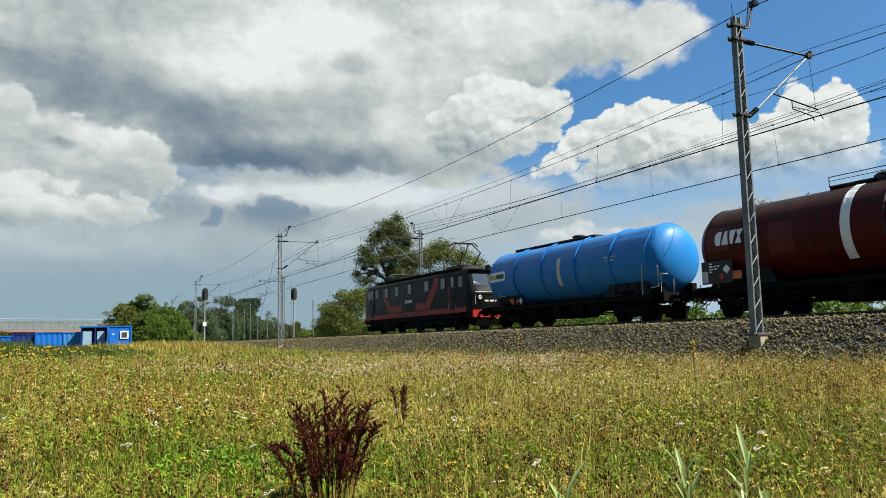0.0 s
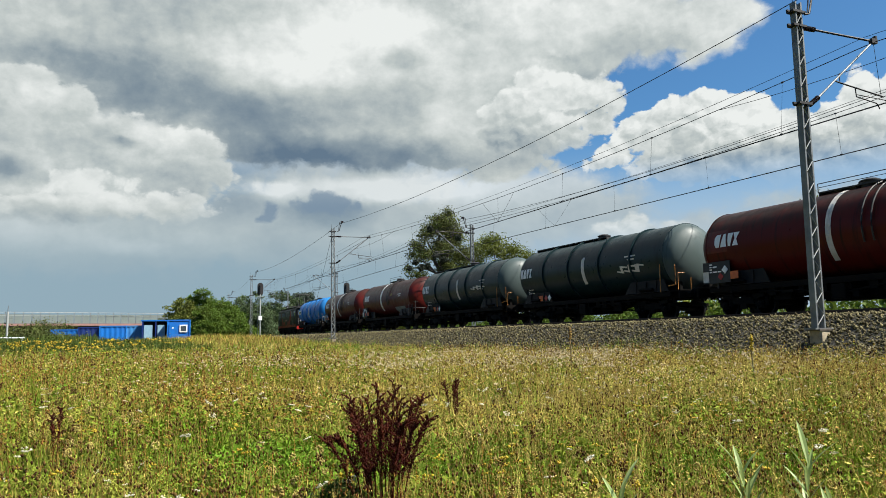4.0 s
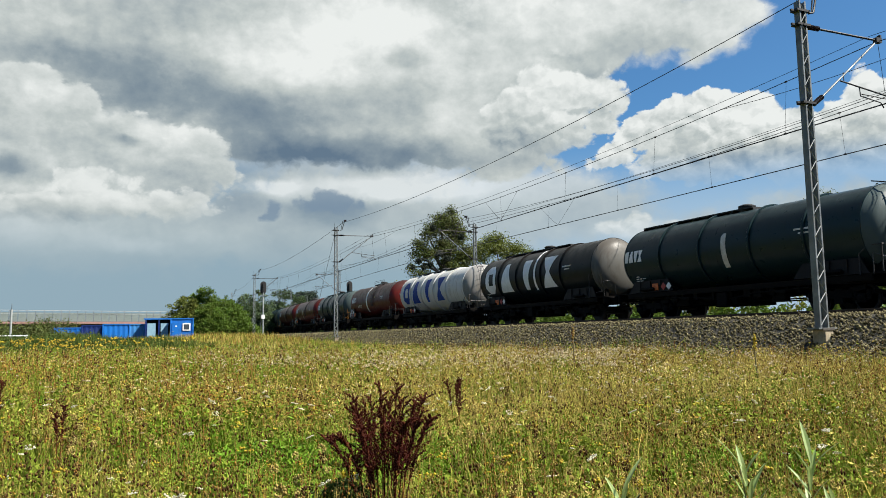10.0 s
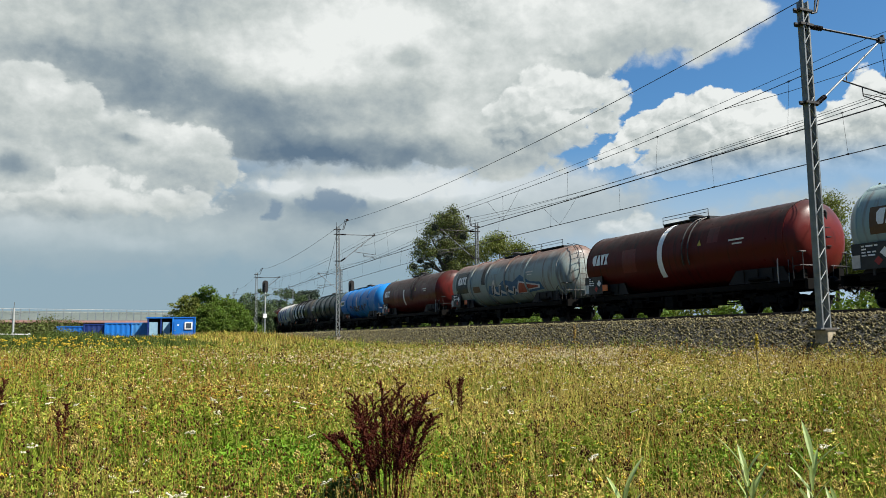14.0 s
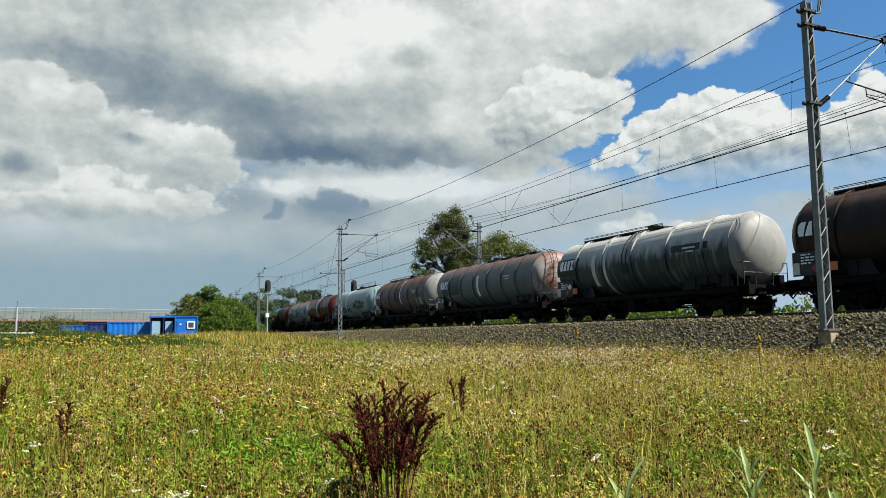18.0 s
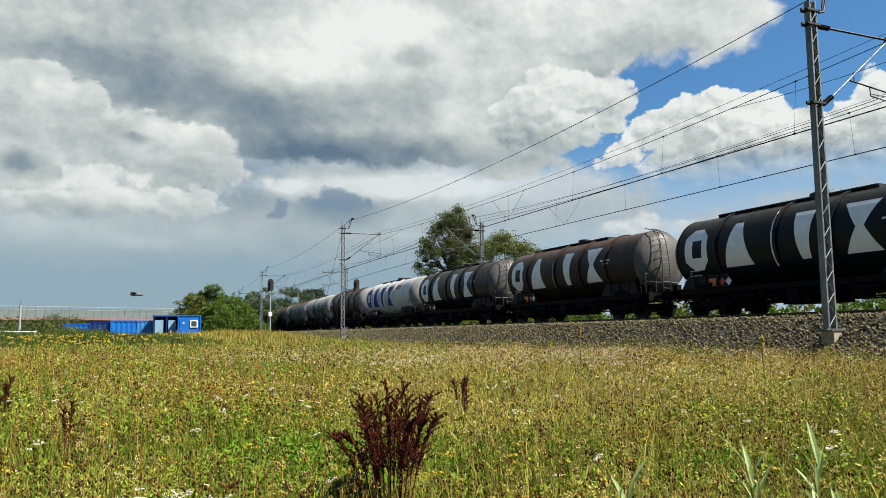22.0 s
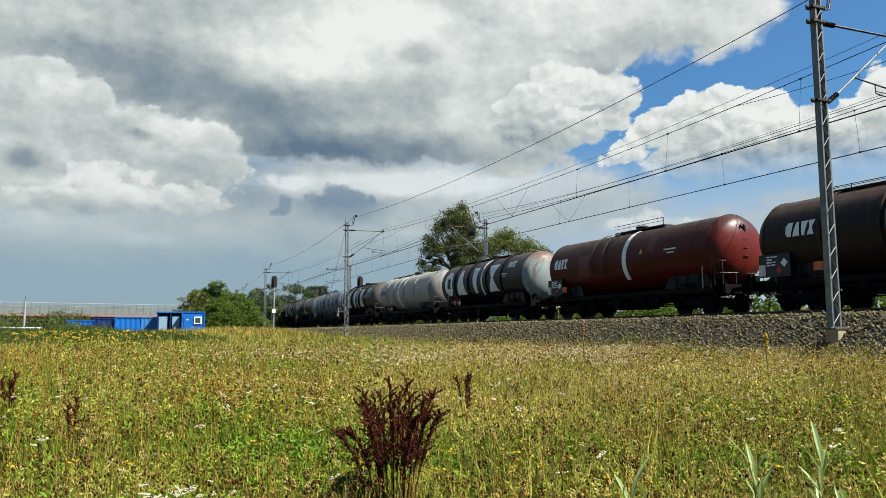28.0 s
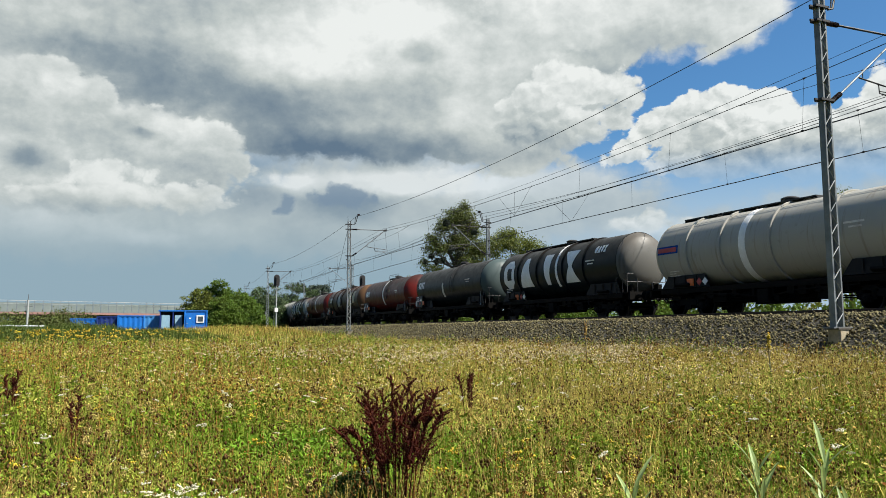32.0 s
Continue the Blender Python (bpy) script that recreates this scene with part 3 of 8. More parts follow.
M["t_lime"] = tank_paint("tank_limed_grey", (0.030, 0.046, 0.050), 0.45, stain=(0.13, 0.14, 0.14), stains=0.5, top=(0.52, 0.50, 0.44), top_from=3.5)
M["t_whitish"] = tank_paint("tank_limed_end", (0.2808, 0.2756, 0.2496), 0.5, stain=(0.22, 0.22, 0.21), stains=0.6)


# ---- mesh helpers ----
class Geo:
    """Gathers the corners and faces of one mesh."""

    def __init__(self):
        self.v, self.f = [], []

    def add(self, verts, faces):
        n = len(self.v)
        self.v.extend(tuple(p) for p in verts)
        self.f.extend(tuple(i + n for i in q) for q in faces)
        return self

    def box(self, x, y, z, sx, sy, sz, m=None, bevel=0.0):
        """A box about its centre; bevel chamfers its upright edges."""
        hx, hy, hz = sx / 2, sy / 2, sz / 2
        if bevel:
            b = bevel
            ring = [(-hx + b, -hy), (hx - b, -hy), (hx, -hy + b), (hx, hy - b), (hx - b, hy), (-hx + b, hy), (-hx, hy - b), (-hx, -hy + b)]
        else:
            ring = [(-hx, -hy), (hx, -hy), (hx, hy), (-hx, hy)]
        n = len(ring)
        vs = [Vector((px, py, -hz)) for px, py in ring] + [Vector((px, py, hz)) for px, py in ring]
        if m is not None:
            vs = [m @ p for p in vs]
        vs = [(p[0] + x, p[1] + y, p[2] + z) for p in vs]
        fs = [tuple(range(n))[::-1], tuple(range(n, 2 * n))] + [(i, (i + 1) % n, n + (i + 1) % n, n + i) for i in range(n)]
        return self.add(vs, fs)

    def tube(self, points, r, n=6, r_end=None):
        """A round bar along points."""
        pts = [Vector(p) for p in points]
        rings = []
        for i, p in enumerate(pts):
            d = (pts[min(i + 1, len(pts) - 1)] - pts[max(i - 1, 0)]).normalized()
            side = d.cross(Vector((0, 0, 1)))
            if side.length < 1e-3:
                side = d.cross(Vector((0, 1, 0)))
            side.normalize()
            up = side.cross(d)
            rr = r if r_end is None else r + (r_end - r) * i / (len(pts) - 1)
            rings.append([p + (side * math.cos(2 * math.pi * k / n) + up * math.sin(2 * math.pi * k / n)) * rr for k in range(n)])
        vs = [q for ring in rings for q in ring]
        fs = [(i * n + k, i * n + (k + 1) % n, (i + 1) * n + (k + 1) % n, (i + 1) * n + k) for i in range(len(pts) - 1) for k in range(n)]
        fs += [tuple(range(n))[::-1], tuple(range((len(pts) - 1) * n, len(pts) * n))]
        return self.add(vs, fs)

    def turned(self, profile, centre, axis="y", n=32):
        """A body of revolution; profile: (place along the axis, radius)."""
        vs, fs, cx = [], [], centre
        for a, r in profile:
            for k in range(n):
                c, s = math.cos(2 * math.pi * k / n), math.sin(2 * math.pi * k / n)
                vs.append({"y": (cx[0] + r * c, cx[1] + a, cx[2] + r * s), "x": (cx[0] + a, cx[1] + r * c, cx[2] + r * s),
                           "z": (cx[0] + r * c, cx[1] + r * s, cx[2] + a)}[axis])
        m = len(profile)
        fs = [(i * n + k, (i + 1) * n + k, (i + 1) * n + (k + 1) % n, i * n + (k + 1) % n) for i in range(m - 1) for k in range(n)]
        fs += [tuple(range(n)), tuple(range((m - 1) * n, m * n))[::-1]]
        return self.add(vs, fs)

    def mesh(self, name, mat, smooth=35):
        me = bpy.data.meshes.new(name)
        me.from_pydata(self.v, [], self.f)
        bm = bmesh.new()
        bm.from_mesh(me)
        bmesh.ops.recalc_face_normals(bm, faces=bm.faces)
        bm.to_mesh(me)
        bm.free()
        me.materials.append(mat)
        if smooth:
            me.polygons.foreach_set("use_smooth", [True] * len(me.polygons))
            me.set_sharp_from_angle(angle=radians(smooth))
        return me


def part(name, geo, mat, parent, label="", m=None):
    """One mesh object under a thing or a part; geo may be a mesh that is already made."""
    me = geo.mesh(name, mat) if isinstance(geo, Geo) else geo
    ob = new(name, me)
    ob.parent = parent
    if m is not None:
        ob.matrix_basis = m
    if label:
        tagged(ob, label)
    return ob


def thing(name, label, category, group="", m=None, data=None, kind=""):
    ob = new(name, data)
    if m is not None:
        ob.matrix_basis = m
    return tagged(ob, label, category, group, kind)


def many(name, verts, faces, mat):
    """A mesh of very many small pieces from arrays."""
    me = bpy.data.meshes.new(name)
    verts, faces = np.asarray(verts, np.float32), np.asarray(faces, np.int32)
    k = faces.shape[1]
    me.vertices.add(len(verts))
    me.vertices.foreach_set("co", verts.ravel())
    me.loops.add(faces.size)
    me.loops.foreach_set("vertex_index", faces.ravel())
    me.polygons.add(len(faces))
    me.polygons.foreach_set("loop_start", np.arange(0, faces.size, k, dtype=np.int32))
    me.update(calc_edges=True)
    me.materials.append(mat)
    return me


def ramp_step(a, b, x):
    t = np.clip((np.asarray(x, float) - a) / (b - a), 0, 1)
    return t * t * (3 - 2 * t)


def ground_z(x, y):
    r = np.hypot(x, y)
    low = 0.30 * ramp_step(4, 16, r) + 0.70 * ramp_step(25, 95, r)
    bank = 0.5 * np.exp(-((x - 12.5) / 6.0) ** 2 - ((y - 84) / 24.0) ** 2)
    return low + bank + 0.05 * np.sin(x * 0.9 + 1.3) * np.cos(y * 0.7) * ramp_step(5, 9, r)


# ---- setting ----
def build_ground():
    radii = np.concatenate([[0.3], np.arange(1.5, 40, 1.0), np.geomspace(41, 2800, 40)])
    n = 120
    ang = np.linspace(0, 2 * np.pi, n, endpoint=False)
    X, Y = np.outer(radii, np.sin(ang)), np.outer(radii, np.cos(ang))
    V = np.stack([X, Y, ground_z(X, Y)], -1).reshape(-1, 3)
    F = [(i * n + k, i * n + (k + 1) % n, (i + 1) * n + (k + 1) % n, (i + 1) * n + k) for i in range(len(radii) - 1) for k in range(n)]
    me = many("ground", V, F, M["earth"])
    tagged(new("ground", me), "rough meadow soil under wild grass and flowers", "ground", kind="structure")
    core = Geo().add([(0.3 * math.sin(t), 0.3 * math.cos(t), 0.0) for t in ang], [tuple(range(n))])
    tagged(new("ground_centre", core.mesh("ground_centre", M["earth"])), "meadow soil underfoot", "ground", kind="structure")


STATIONS = [-560.0, -300.0, -120.0, -40.0] + [float(s) for s in range(-20, 160, 4)] + [float(s) for s in range(160, 640, 12)]


def swept(section, mat, name, stations=STATIONS, closed=False):
    g, n = Geo(), len(section)
    vs = [along(s, o, z) for s in stations for o, z in section]
    fs = [(i * n + k, i * n + (k + 1) % n, (i + 1) * n + (k + 1) % n, (i + 1) * n + k)
          for i in range(len(stations) - 1) for k in range(n if closed else n - 1)]
    return g.add(vs, fs).mesh(name, mat)


def build_track():
    bed = [(-8.2, -1.55), (-7.3, -1.02), (-6.15, -0.26), (-5.9, -0.17), (-5.3, -0.17), (-4.0, -0.19), (-2.0, -0.2), (0, -0.19), (1.3, -0.17),
           (1.9, -0.17), (2.1, -0.25), (3.4, -1.05), (4.4, -1.6)]
    tagged(new("track_bed", swept(bed, M["ballast"], "track_bed")), "grey crushed stone ballast bank under two railway tracks", "ballast", kind="structure")
    prof = [(-0.036, 0.0), (0.036, 0.0), (0.036, -0.04), (0.009, -0.055), (0.009, -0.135), (0.07, -0.155), (0.07, -0.172), (-0.07, -0.172),
            (-0.07, -0.155), (-0.009, -0.135), (-0.009, -0.055), (-0.036, -0.04)]
    sleeper = Geo().box(0, 0, -0.25, 2.5, 0.26, 0.15, bevel=0.03).mesh("sleeper", M["concrete"])
    for axis, label in ((-4.0, "empty nearer railway track with dark rusty rails"), (0.0, "railway track that carries the tank train")):
        t = thing("railway_track", label, "railway track", "parallel tracks", kind="structure")
        for side in (-0.753, 0.753):
            part("rail", swept([(axis + side + o, z) for o, z in prof], M["rail"], "rail", closed=True), None, t)
        for i in range(130):
            s = -6 + 0.6 * i
            part("sleeper", sleeper, None, t, m=Matrix.Translation(along(s, axis)) @ pose(0, 0, 0, 0, 0, heading(s)))


def build_stones():
    """Loose stones on the near slope and shoulder."""
    rng = np.random.default_rng(5)
    n = 58000
    s = 3 + 92 * rng.random(n) ** 1.5
    o = -7.75 + 2.75 * rng.random(n)
    z = np.interp(o, [-8.2, -7.3, -6.15, -5.9, -5.0], [-1.55, -1.02, -0.26, -0.17, -0.17]) + rng.normal(0, 0.022, n)
    e = np.maximum(s - TURN_FROM, 0) * TURN
    x = TRACK_X + (1 - np.cos(e)) / TURN + o * np.cos(e)
    y = np.minimum(s, TURN_FROM) + np.sin(e) / TURN - o * np.sin(e)
    size = (0.022 + 0.028 * rng.random(n) ** 2) * (1 + 0.007 * s)
    octa = np.array([(1, 0, 0), (-1, 0, 0), (0, 1, 0), (0, -1, 0), (0, 0, 1), (0, 0, -1)], float)
    tri = np.array([(0, 2, 4), (2, 1, 4), (1, 3, 4), (3, 0, 4), (2, 0, 5), (1, 2, 5), (3, 1, 5), (0, 3, 5)])
    shape = octa[None] * (0.65 + 0.75 * rng.random((n, 6, 1))) + rng.normal(0, 0.22, (n, 6, 3))
    a = rng.random(n) * 6.28
    ca, sa = np.cos(a), np.sin(a)
    R = np.stack([ca, -sa, 0 * a, sa, ca, 0 * a, 0 * a, 0 * a, 1 + 0 * a], -1).reshape(n, 3, 3)
    V = np.einsum("nij,nkj->nki", R, shape) * size[:, None, None] + np.stack([x, y, z + RAIL], -1)[:, None]
    F = (tri[None] + 6 * np.arange(n)[:, None, None]).reshape(-1, 3)
    tagged(new("ballast_stones", many("ballast_stones", V.reshape(-1, 3), F, M["stone"])), "loose angular grey and brown ballast stones on the bank", "stones", kind="stuff")


MAST_S = [-76.0, -31.0, 14.25, 59.3, 105.3, 150.0, 196.0, 242.0, 290.0]
FAR_MAST_S = [-36.0, 9.0, 54.5, 98.0, 141.0, 187.0, 233.0, 280.0]


def build_mast(side):
    """Lattice mast at its foot, z = 0 at the rails' level; side +1: the arm reaches to +x."""
    m = thing("overhead_line_mast", "grey lattice steel catenary mast on a concrete footing beside the track", "mast", "overhead line masts")
    H, w0, w1 = 8.22, 0.158, 0.122
    part("footing", Geo().box(0.02, 0, -1.02, 0.36, 0.38, 0.88, bevel=0.04), M["footing"], m, "rough tan concrete footing")
    part("base_plate", Geo().box(0, 0, -0.555, 0.44, 0.42, 0.05, bevel=0.01), M["galv_dark"], m, "dark rusty base plate")
    for sx in (-1, 1):
        g = Geo()
        for z, w in ((-0.52, w0), (H, w1)):
            ring = [(sx * w, -0.09, z), (sx * w, 0.09, z), (sx * (w - 0.05), 0.09, z), (sx * (w - 0.05), 0.08, z), (sx * (w - 0.012), 0.08, z),
                    (sx * (w - 0.012), -0.08, z), (sx * (w - 0.05), -0.08, z), (sx * (w - 0.05), -0.09, z)]
            g.v += ring
        g.f += [(k, (k + 1) % 8, 8 + (k + 1) % 8, 8 + k) for k in range(8)] + [tuple(range(8)), tuple(range(8, 16))]
        part("channel", g, M["galv"], m)
    bars = 30
    for face in (-0.086, 0.086):
        for i in range(bars):
            z0, z1 = -0.45 + (H + 0.4) * i / bars, -0.45 + (H + 0.4) * (i + 1) / bars
            wa, wb = w0 + (w1 - w0) * i / bars - 0.03, w0 + (w1 - w0) * (i + 1) / bars - 0.03
            sgn = 1 if i % 2 else -1
            part("lacing_bar", Geo().tube([(sgn * wa, face, z0), (-sgn * wb, face, z1)], 0.014, 4), M["galv_light"], m)
    part("base_plate", Geo().box(0, 0, -0.53, 0.66, 0.36, 0.04), M["galv"], m)
    for z in (5.41, 7.56, 7.95):
        part("clamp", Geo().box(0, 0, z, 0.46, 0.24, 0.06).box(-0.3, 0, z, 0.1, 0.05, 0.05), M["iron"], m)
    for z in (-0.6,):
        for sx in (-1, 1):
            part("anchor_bolt", Geo().tube([(sx * 0.27, 0.13, -0.52), (sx * 0.27, 0.13, -0.42)], 0.02, 6), M["iron"], m)
    # arm: top tie, strut, registration tube, steady arms
    d = side
    tip = (d * 3.0, 0, 7.58)

    def ribbed(a, b):
        g, a, b = Geo(), Vector(a), Vector(b)
        pts = [(k / 40 * (b - a).length, 0.035 if k % 4 < 2 else 0.072) for k in range(41)]
        g.turned(pts, (0, 0, 0), "z", 10)
        q = (b - a).to_track_quat("Z", "Y")
        g.v = [tuple(a + q @ Vector(p)) for p in g.v]
        return g
    part("insulator", ribbed((d * 0.2, 0, 7.56), (d * 0.65, 0, 7.565)), M["insulator"], m)
    part("insulator", ribbed((d * 0.25, 0, 5.41), (d * 0.6, 0, 5.66)), M["insulator"], m)
    part("top_tie", Geo().tube([(d * 0.6, 0, 7.56), tip], 0.030, 6), M["iron"], m)
    part("strut", Geo().tube([(d * 0.58, 0, 5.64), tip], 0.030, 8), M["galv"], m)
    part("saddle", Geo().box(tip[0], 0, tip[2], 0.22, 0.12, 0.14).box(tip[0] + d * 0.08, 0, tip[2] + 0.1, 0.06, 0.1, 0.12), M["iron"], m)
    part("registration_tube", Geo().tube([(d * 1.35, 0, 6.2), (d * 3.25, 0, 5.98)], 0.022, 6), M["iron"], m)
    part("hanger", Geo().tube([(d * 1.5, 0, 6.45), (d * 1.5, 0, 6.18)], 0.012, 5), M["iron"], m)
    part("hanger", Geo().tube([tip, (d * 3.15, 0, 6.0)], 0.008, 4), M["wire"], m)
    part("steady_arm", Geo().tube([(d * 2.1, 0, 6.1), (d * 2.12, 0, 5.86), (d * 3.0, 0.05, 5.78), (d * 3.12, 0.05, 5.64)], 0.016, 6), M["iron"], m)
    part("steady_arm", Geo().tube([(d * 2.1, 0, 5.92), (d * 3.1, -0.15, 5.82), (d * 3.24, -0.15, 5.66)], 0.013, 6), M["iron"], m)
    # feeder bracket over the head
    part("feeder_bracket", Geo().tube([(d * 0.32, 0, 7.95), (d * 0.5, 0, 8.0), (d * 0.72, 0, 8.75)], 0.03, 6)
         .tube([(d * 0.42, 0, 7.98), (d * 0.56, 0, 8.72)], 0.02, 6), M["iron"], m)
    part("feeder_clamp", Geo().box(d * 0.75, 0, 8.75, 0.18, 0.22, 0.14), M["insulator"], m)
    part("spike", Geo().tube([(-0.1, 0, H), (-0.14, 0, H + 0.35)], 0.01, 4), M["iron"], m)
    return m


def build_masts():
    near, far = build_mast(1), build_mast(-1)
    for proto, places, off in ((near, MAST_S, -7.0), (far, FAR_MAST_S, 3.0)):
        for i, s in enumerate(places):
            m = Matrix.Translation(along(s, off)) @ pose(0, 0, 0, 0, 0, heading(s))
            if i == 0:
                proto.matrix_basis = m
            else:
                copy_thing(proto, m)


def sag_line(pts, name, mat, r=0.009):
    return Geo().tube(pts, r, 5).mesh(name, mat)


LOOPS = {-4.0: (36.8,), 0.0: (37.4,)}


def build_wires():
    for axis, masts, label in ((-4.0, MAST_S, "nearer"), (0.0, FAR_MAST_S, "further")):
        ob = thing("overhead_line", "dark copper catenary wires with droppers over the %s track" % label, "overhead line", "overhead lines")
        mess, cont = [], []
        for a, b in zip(masts, masts[1:]):
            k = 16
            for i in range(k):
                f = i / k
                s = a + (b - a) * f
                sag = 4 * f * (1 - f)
                mess.append(along(s, axis, 7.55 - 0.62 * sag))
                cont.append(along(s, axis + 0.2 * math.cos(math.pi * f) * (1 if masts.index(a) % 2 else -1), 5.66 - 0.03 * sag))
        part("messenger_wire", sag_line(mess, "messenger_wire", M["wire"], 0.013), None, ob)
        part("contact_wire", sag_line(cont, "contact_wire", M["wire"], 0.013), None, ob)
        part("contact_wire", sag_line([p + Vector((0.06, 0, 0.0)) for p in cont], "contact_wire", M["wire"], 0.010), None, ob)
        for a, b in zip(masts, masts[1:]):
            if b < 0 or a > 150:
                continue
            drops = 7
            for i in range(drops):
                f = (i + 0.5) / drops
                s, sag = a + (b - a) * f, 4 * f * (1 - f)
                p, q = along(s, axis, 7.55 - 0.62 * sag), along(s, axis + 0.2 * math.cos(math.pi * f) * (1 if masts.index(a) % 2 else -1), 5.66 - 0.03 * sag)
                part("dropper", Geo().tube([p, q], 0.006, 4).box(q[0], q[1], q[2], 0.04, 0.08, 0.06).box(p[0], p[1], p[2], 0.04, 0.08, 0.05), M["wire"], ob)
            # stitch wire under each support
            for end in (a, b):
                pts = [along(end + u, axis, 6.98 + 0.27 * (u / 6.0) ** 2) for u in np.linspace(-6, 6, 9)]
                part("stitch_wire", Geo().tube(pts, 0.009, 4), M["wire"], ob)
        # slack connector loop between messenger and contact wire
        for c in LOOPS[axis]:
            pts = [along(c + u, axis, 7.0 - 1.32 * (1 - abs(u / 1.9) ** 1.12)) for u in np.linspace(-1.9, 1.9, 15)]
            part("connector_loop", Geo().tube(pts, 0.009, 4), M["wire"], ob)
        # return conductor beside the messenger
        part("parallel_wire", sag_line([p + Vector((-0.35, 0, 0.10)) for p in mess], "parallel_wire", M["wire"], 0.008), None, ob)
    for off, z, masts, label in ((-6.4, 8.62, MAST_S, "nearer"), (2.4, 8.62, FAR_MAST_S, "further")):
        ob = thing("feeder_line", "dark feeder cable strung along the heads of the %s masts" % label, "power line", "feeder lines")
        pts = []
        for a, b in zip(masts, masts[1:]):
            pts += [along(a + (b - a) * i / 16, off, z - 0.75 * 4 * (i / 16) * (1 - i / 16)) for i in range(16)]
        part("cable", sag_line(pts, "cable", M["wire"], 0.013), None, ob)


build_ground()
build_track()
build_masts()
build_wires()


# ---- the train ----
ZC, TR = 2.77, 1.49            # tank axis over the rails, radius
SHARED = {}


def shared(key, make):
    if key not in SHARED:
        SHARED[key] = make()
    return SHARED[key]


def on_tank(points, r, lift, name, mat):
    """A flat marking bent round the near side of a tank. points: outline in (y, height); a fan from its middle, split so that it follows the curve."""
    g = Geo()
    cy, cz = sum(p[0] for p in points) / len(points), sum(p[1] for p in points) / len(points)
    n = len(points)

    def put(y, z):
        a = (z - ZC) / r          # arc length as an angle
        return (-(r + lift) * math.cos(a), y, ZC + (r + lift) * math.sin(a))
    rows = 5
    for i in range(n):
        (y0, z0), (y1, z1) = points[i], points[(i + 1) % n]
        for k in range(rows):
            f0, f1 = k / rows, (k + 1) / rows
            q = [put(cy + (y0 - cy) * f, cz + (z0 - cz) * f) for f in (f0, f1)] + [put(cy + (y1 - cy) * f, cz + (z1 - cz) * f) for f in (f1, f0)]
            if k == 0:
                q = q[1:]
                q[2] = put(cy, cz)
                g.add(q, [(0, 1, 2)])
            else:
                g.add(q, [(0, 1, 2, 3)])
    me = g.mesh(name, mat, smooth=0)
    return me


def split_outline(points, most=0.25):
    out = []
    for (y0, z0), (y1, z1) in zip(points, points[1:] + points[:1]):
        k = max(1, math.ceil(math.hypot(y1 - y0, z1 - z0) / most))
        out += [(y0 + (y1 - y0) * i / k, z0 + (z1 - z0) * i / k) for i in range(k)]
    return out


def mark(parent, name, points, mat, r=TR, lift=0.012, label=""):
    key = (name, tuple((round(a, 3), round(b, 3)) for a, b in points), mat.name, r, lift)
    me = shared(key, lambda: on_tank(split_outline(points), r, lift, name, mat))
    return part(name, me, None, parent, label)


def rect(y0, y1, z0, z1, lean=0.0):
    return [(y0, z0), (y1, z0), (y1 + lean, z1), (y0 + lean, z1)]


def tank_mesh(hl, head, mat, r):
    """Shell with dished heads; two slots: shell and the rear head."""
    prof = [(-hl + head * (1 - math.cos(math.asin(min(1, k / 8)))), max(r * k / 8, 0.02)) for k in range(9)]
    prof[-1] = (-hl + head, r)
    prof += [(-hl + head + 0.06, r)] + [(hl - head - 0.06, r)] + [(-a, b) for a, b in reversed(prof)]
    g = Geo().turned(prof, (0, 0, ZC), "y", 48)
    return g.mesh("tank", mat, 50), prof


def head_cap(hl, head, mat, r):
    """Thin painted skin over the rear head; dark tanks get a sun-lightened colour."""
    prof = [(-hl + head * (1 - math.cos(math.asin(min(1, k / 10)))) - 0.004, max((r + 0.004) * k / 10, 0.02)) for k in range(11)]
    g = Geo()
    n = 48
    vs = [((rr) * math.cos(2 * math.pi * k / n), a, ZC + rr * math.sin(2 * math.pi * k / n)) for a, rr in prof for k in range(n)]
    fs = [(i * n + k, i * n + (k + 1) % n, (i + 1) * n + (k + 1) % n, (i + 1) * n + k) for i in range(len(prof) - 1) for k in range(n)] + [tuple(range(n))]
    return g.add(vs, fs).mesh("end_cap", mat, 60)


def ring_mesh(r, width, proud, mat, name="rib"):
    return Geo().turned([(-width / 2, r - 0.02), (-width / 2, r + proud * 0.8), (-width / 2 + 0.02, r + proud), (width / 2 - 0.02, r + proud), (width / 2, r + proud * 0.8),
                         (width / 2, r - 0.02)], (0, 0, ZC), "y", 40).mesh(name, mat, 28)


def wheelset(parent, y):
    w = shared("wheel", lambda: Geo().turned([(-0.07, 0.46), (0.05, 0.455), (0.055, 0.49), (0.075, 0.49), (0.075, 0.40), (0.03, 0.36), (0.03, 0.14), (0.09, 0.11),
                                              (0.09, 0.02), (-0.12, 0.02), (-0.12, 0.10), (-0.05, 0.14), (-0.05, 0.36), (-0.07, 0.40)], (0, 0, 0), "x", 14).mesh("wheel", M["wheel"]))
    for x, turn in ((-0.75, 0), (0.75, 180)):
        part("wheel", w, None, parent, m=pose(x, y, 0.46, 0, 0, turn))
    part("axle", shared("axle", lambda: Geo().tube([(-0.75, 0, 0.46), (0.75, 0, 0.46)], 0.08, 10).mesh("axle", M["wheel"])), None, parent, m=pose(0, y, 0))


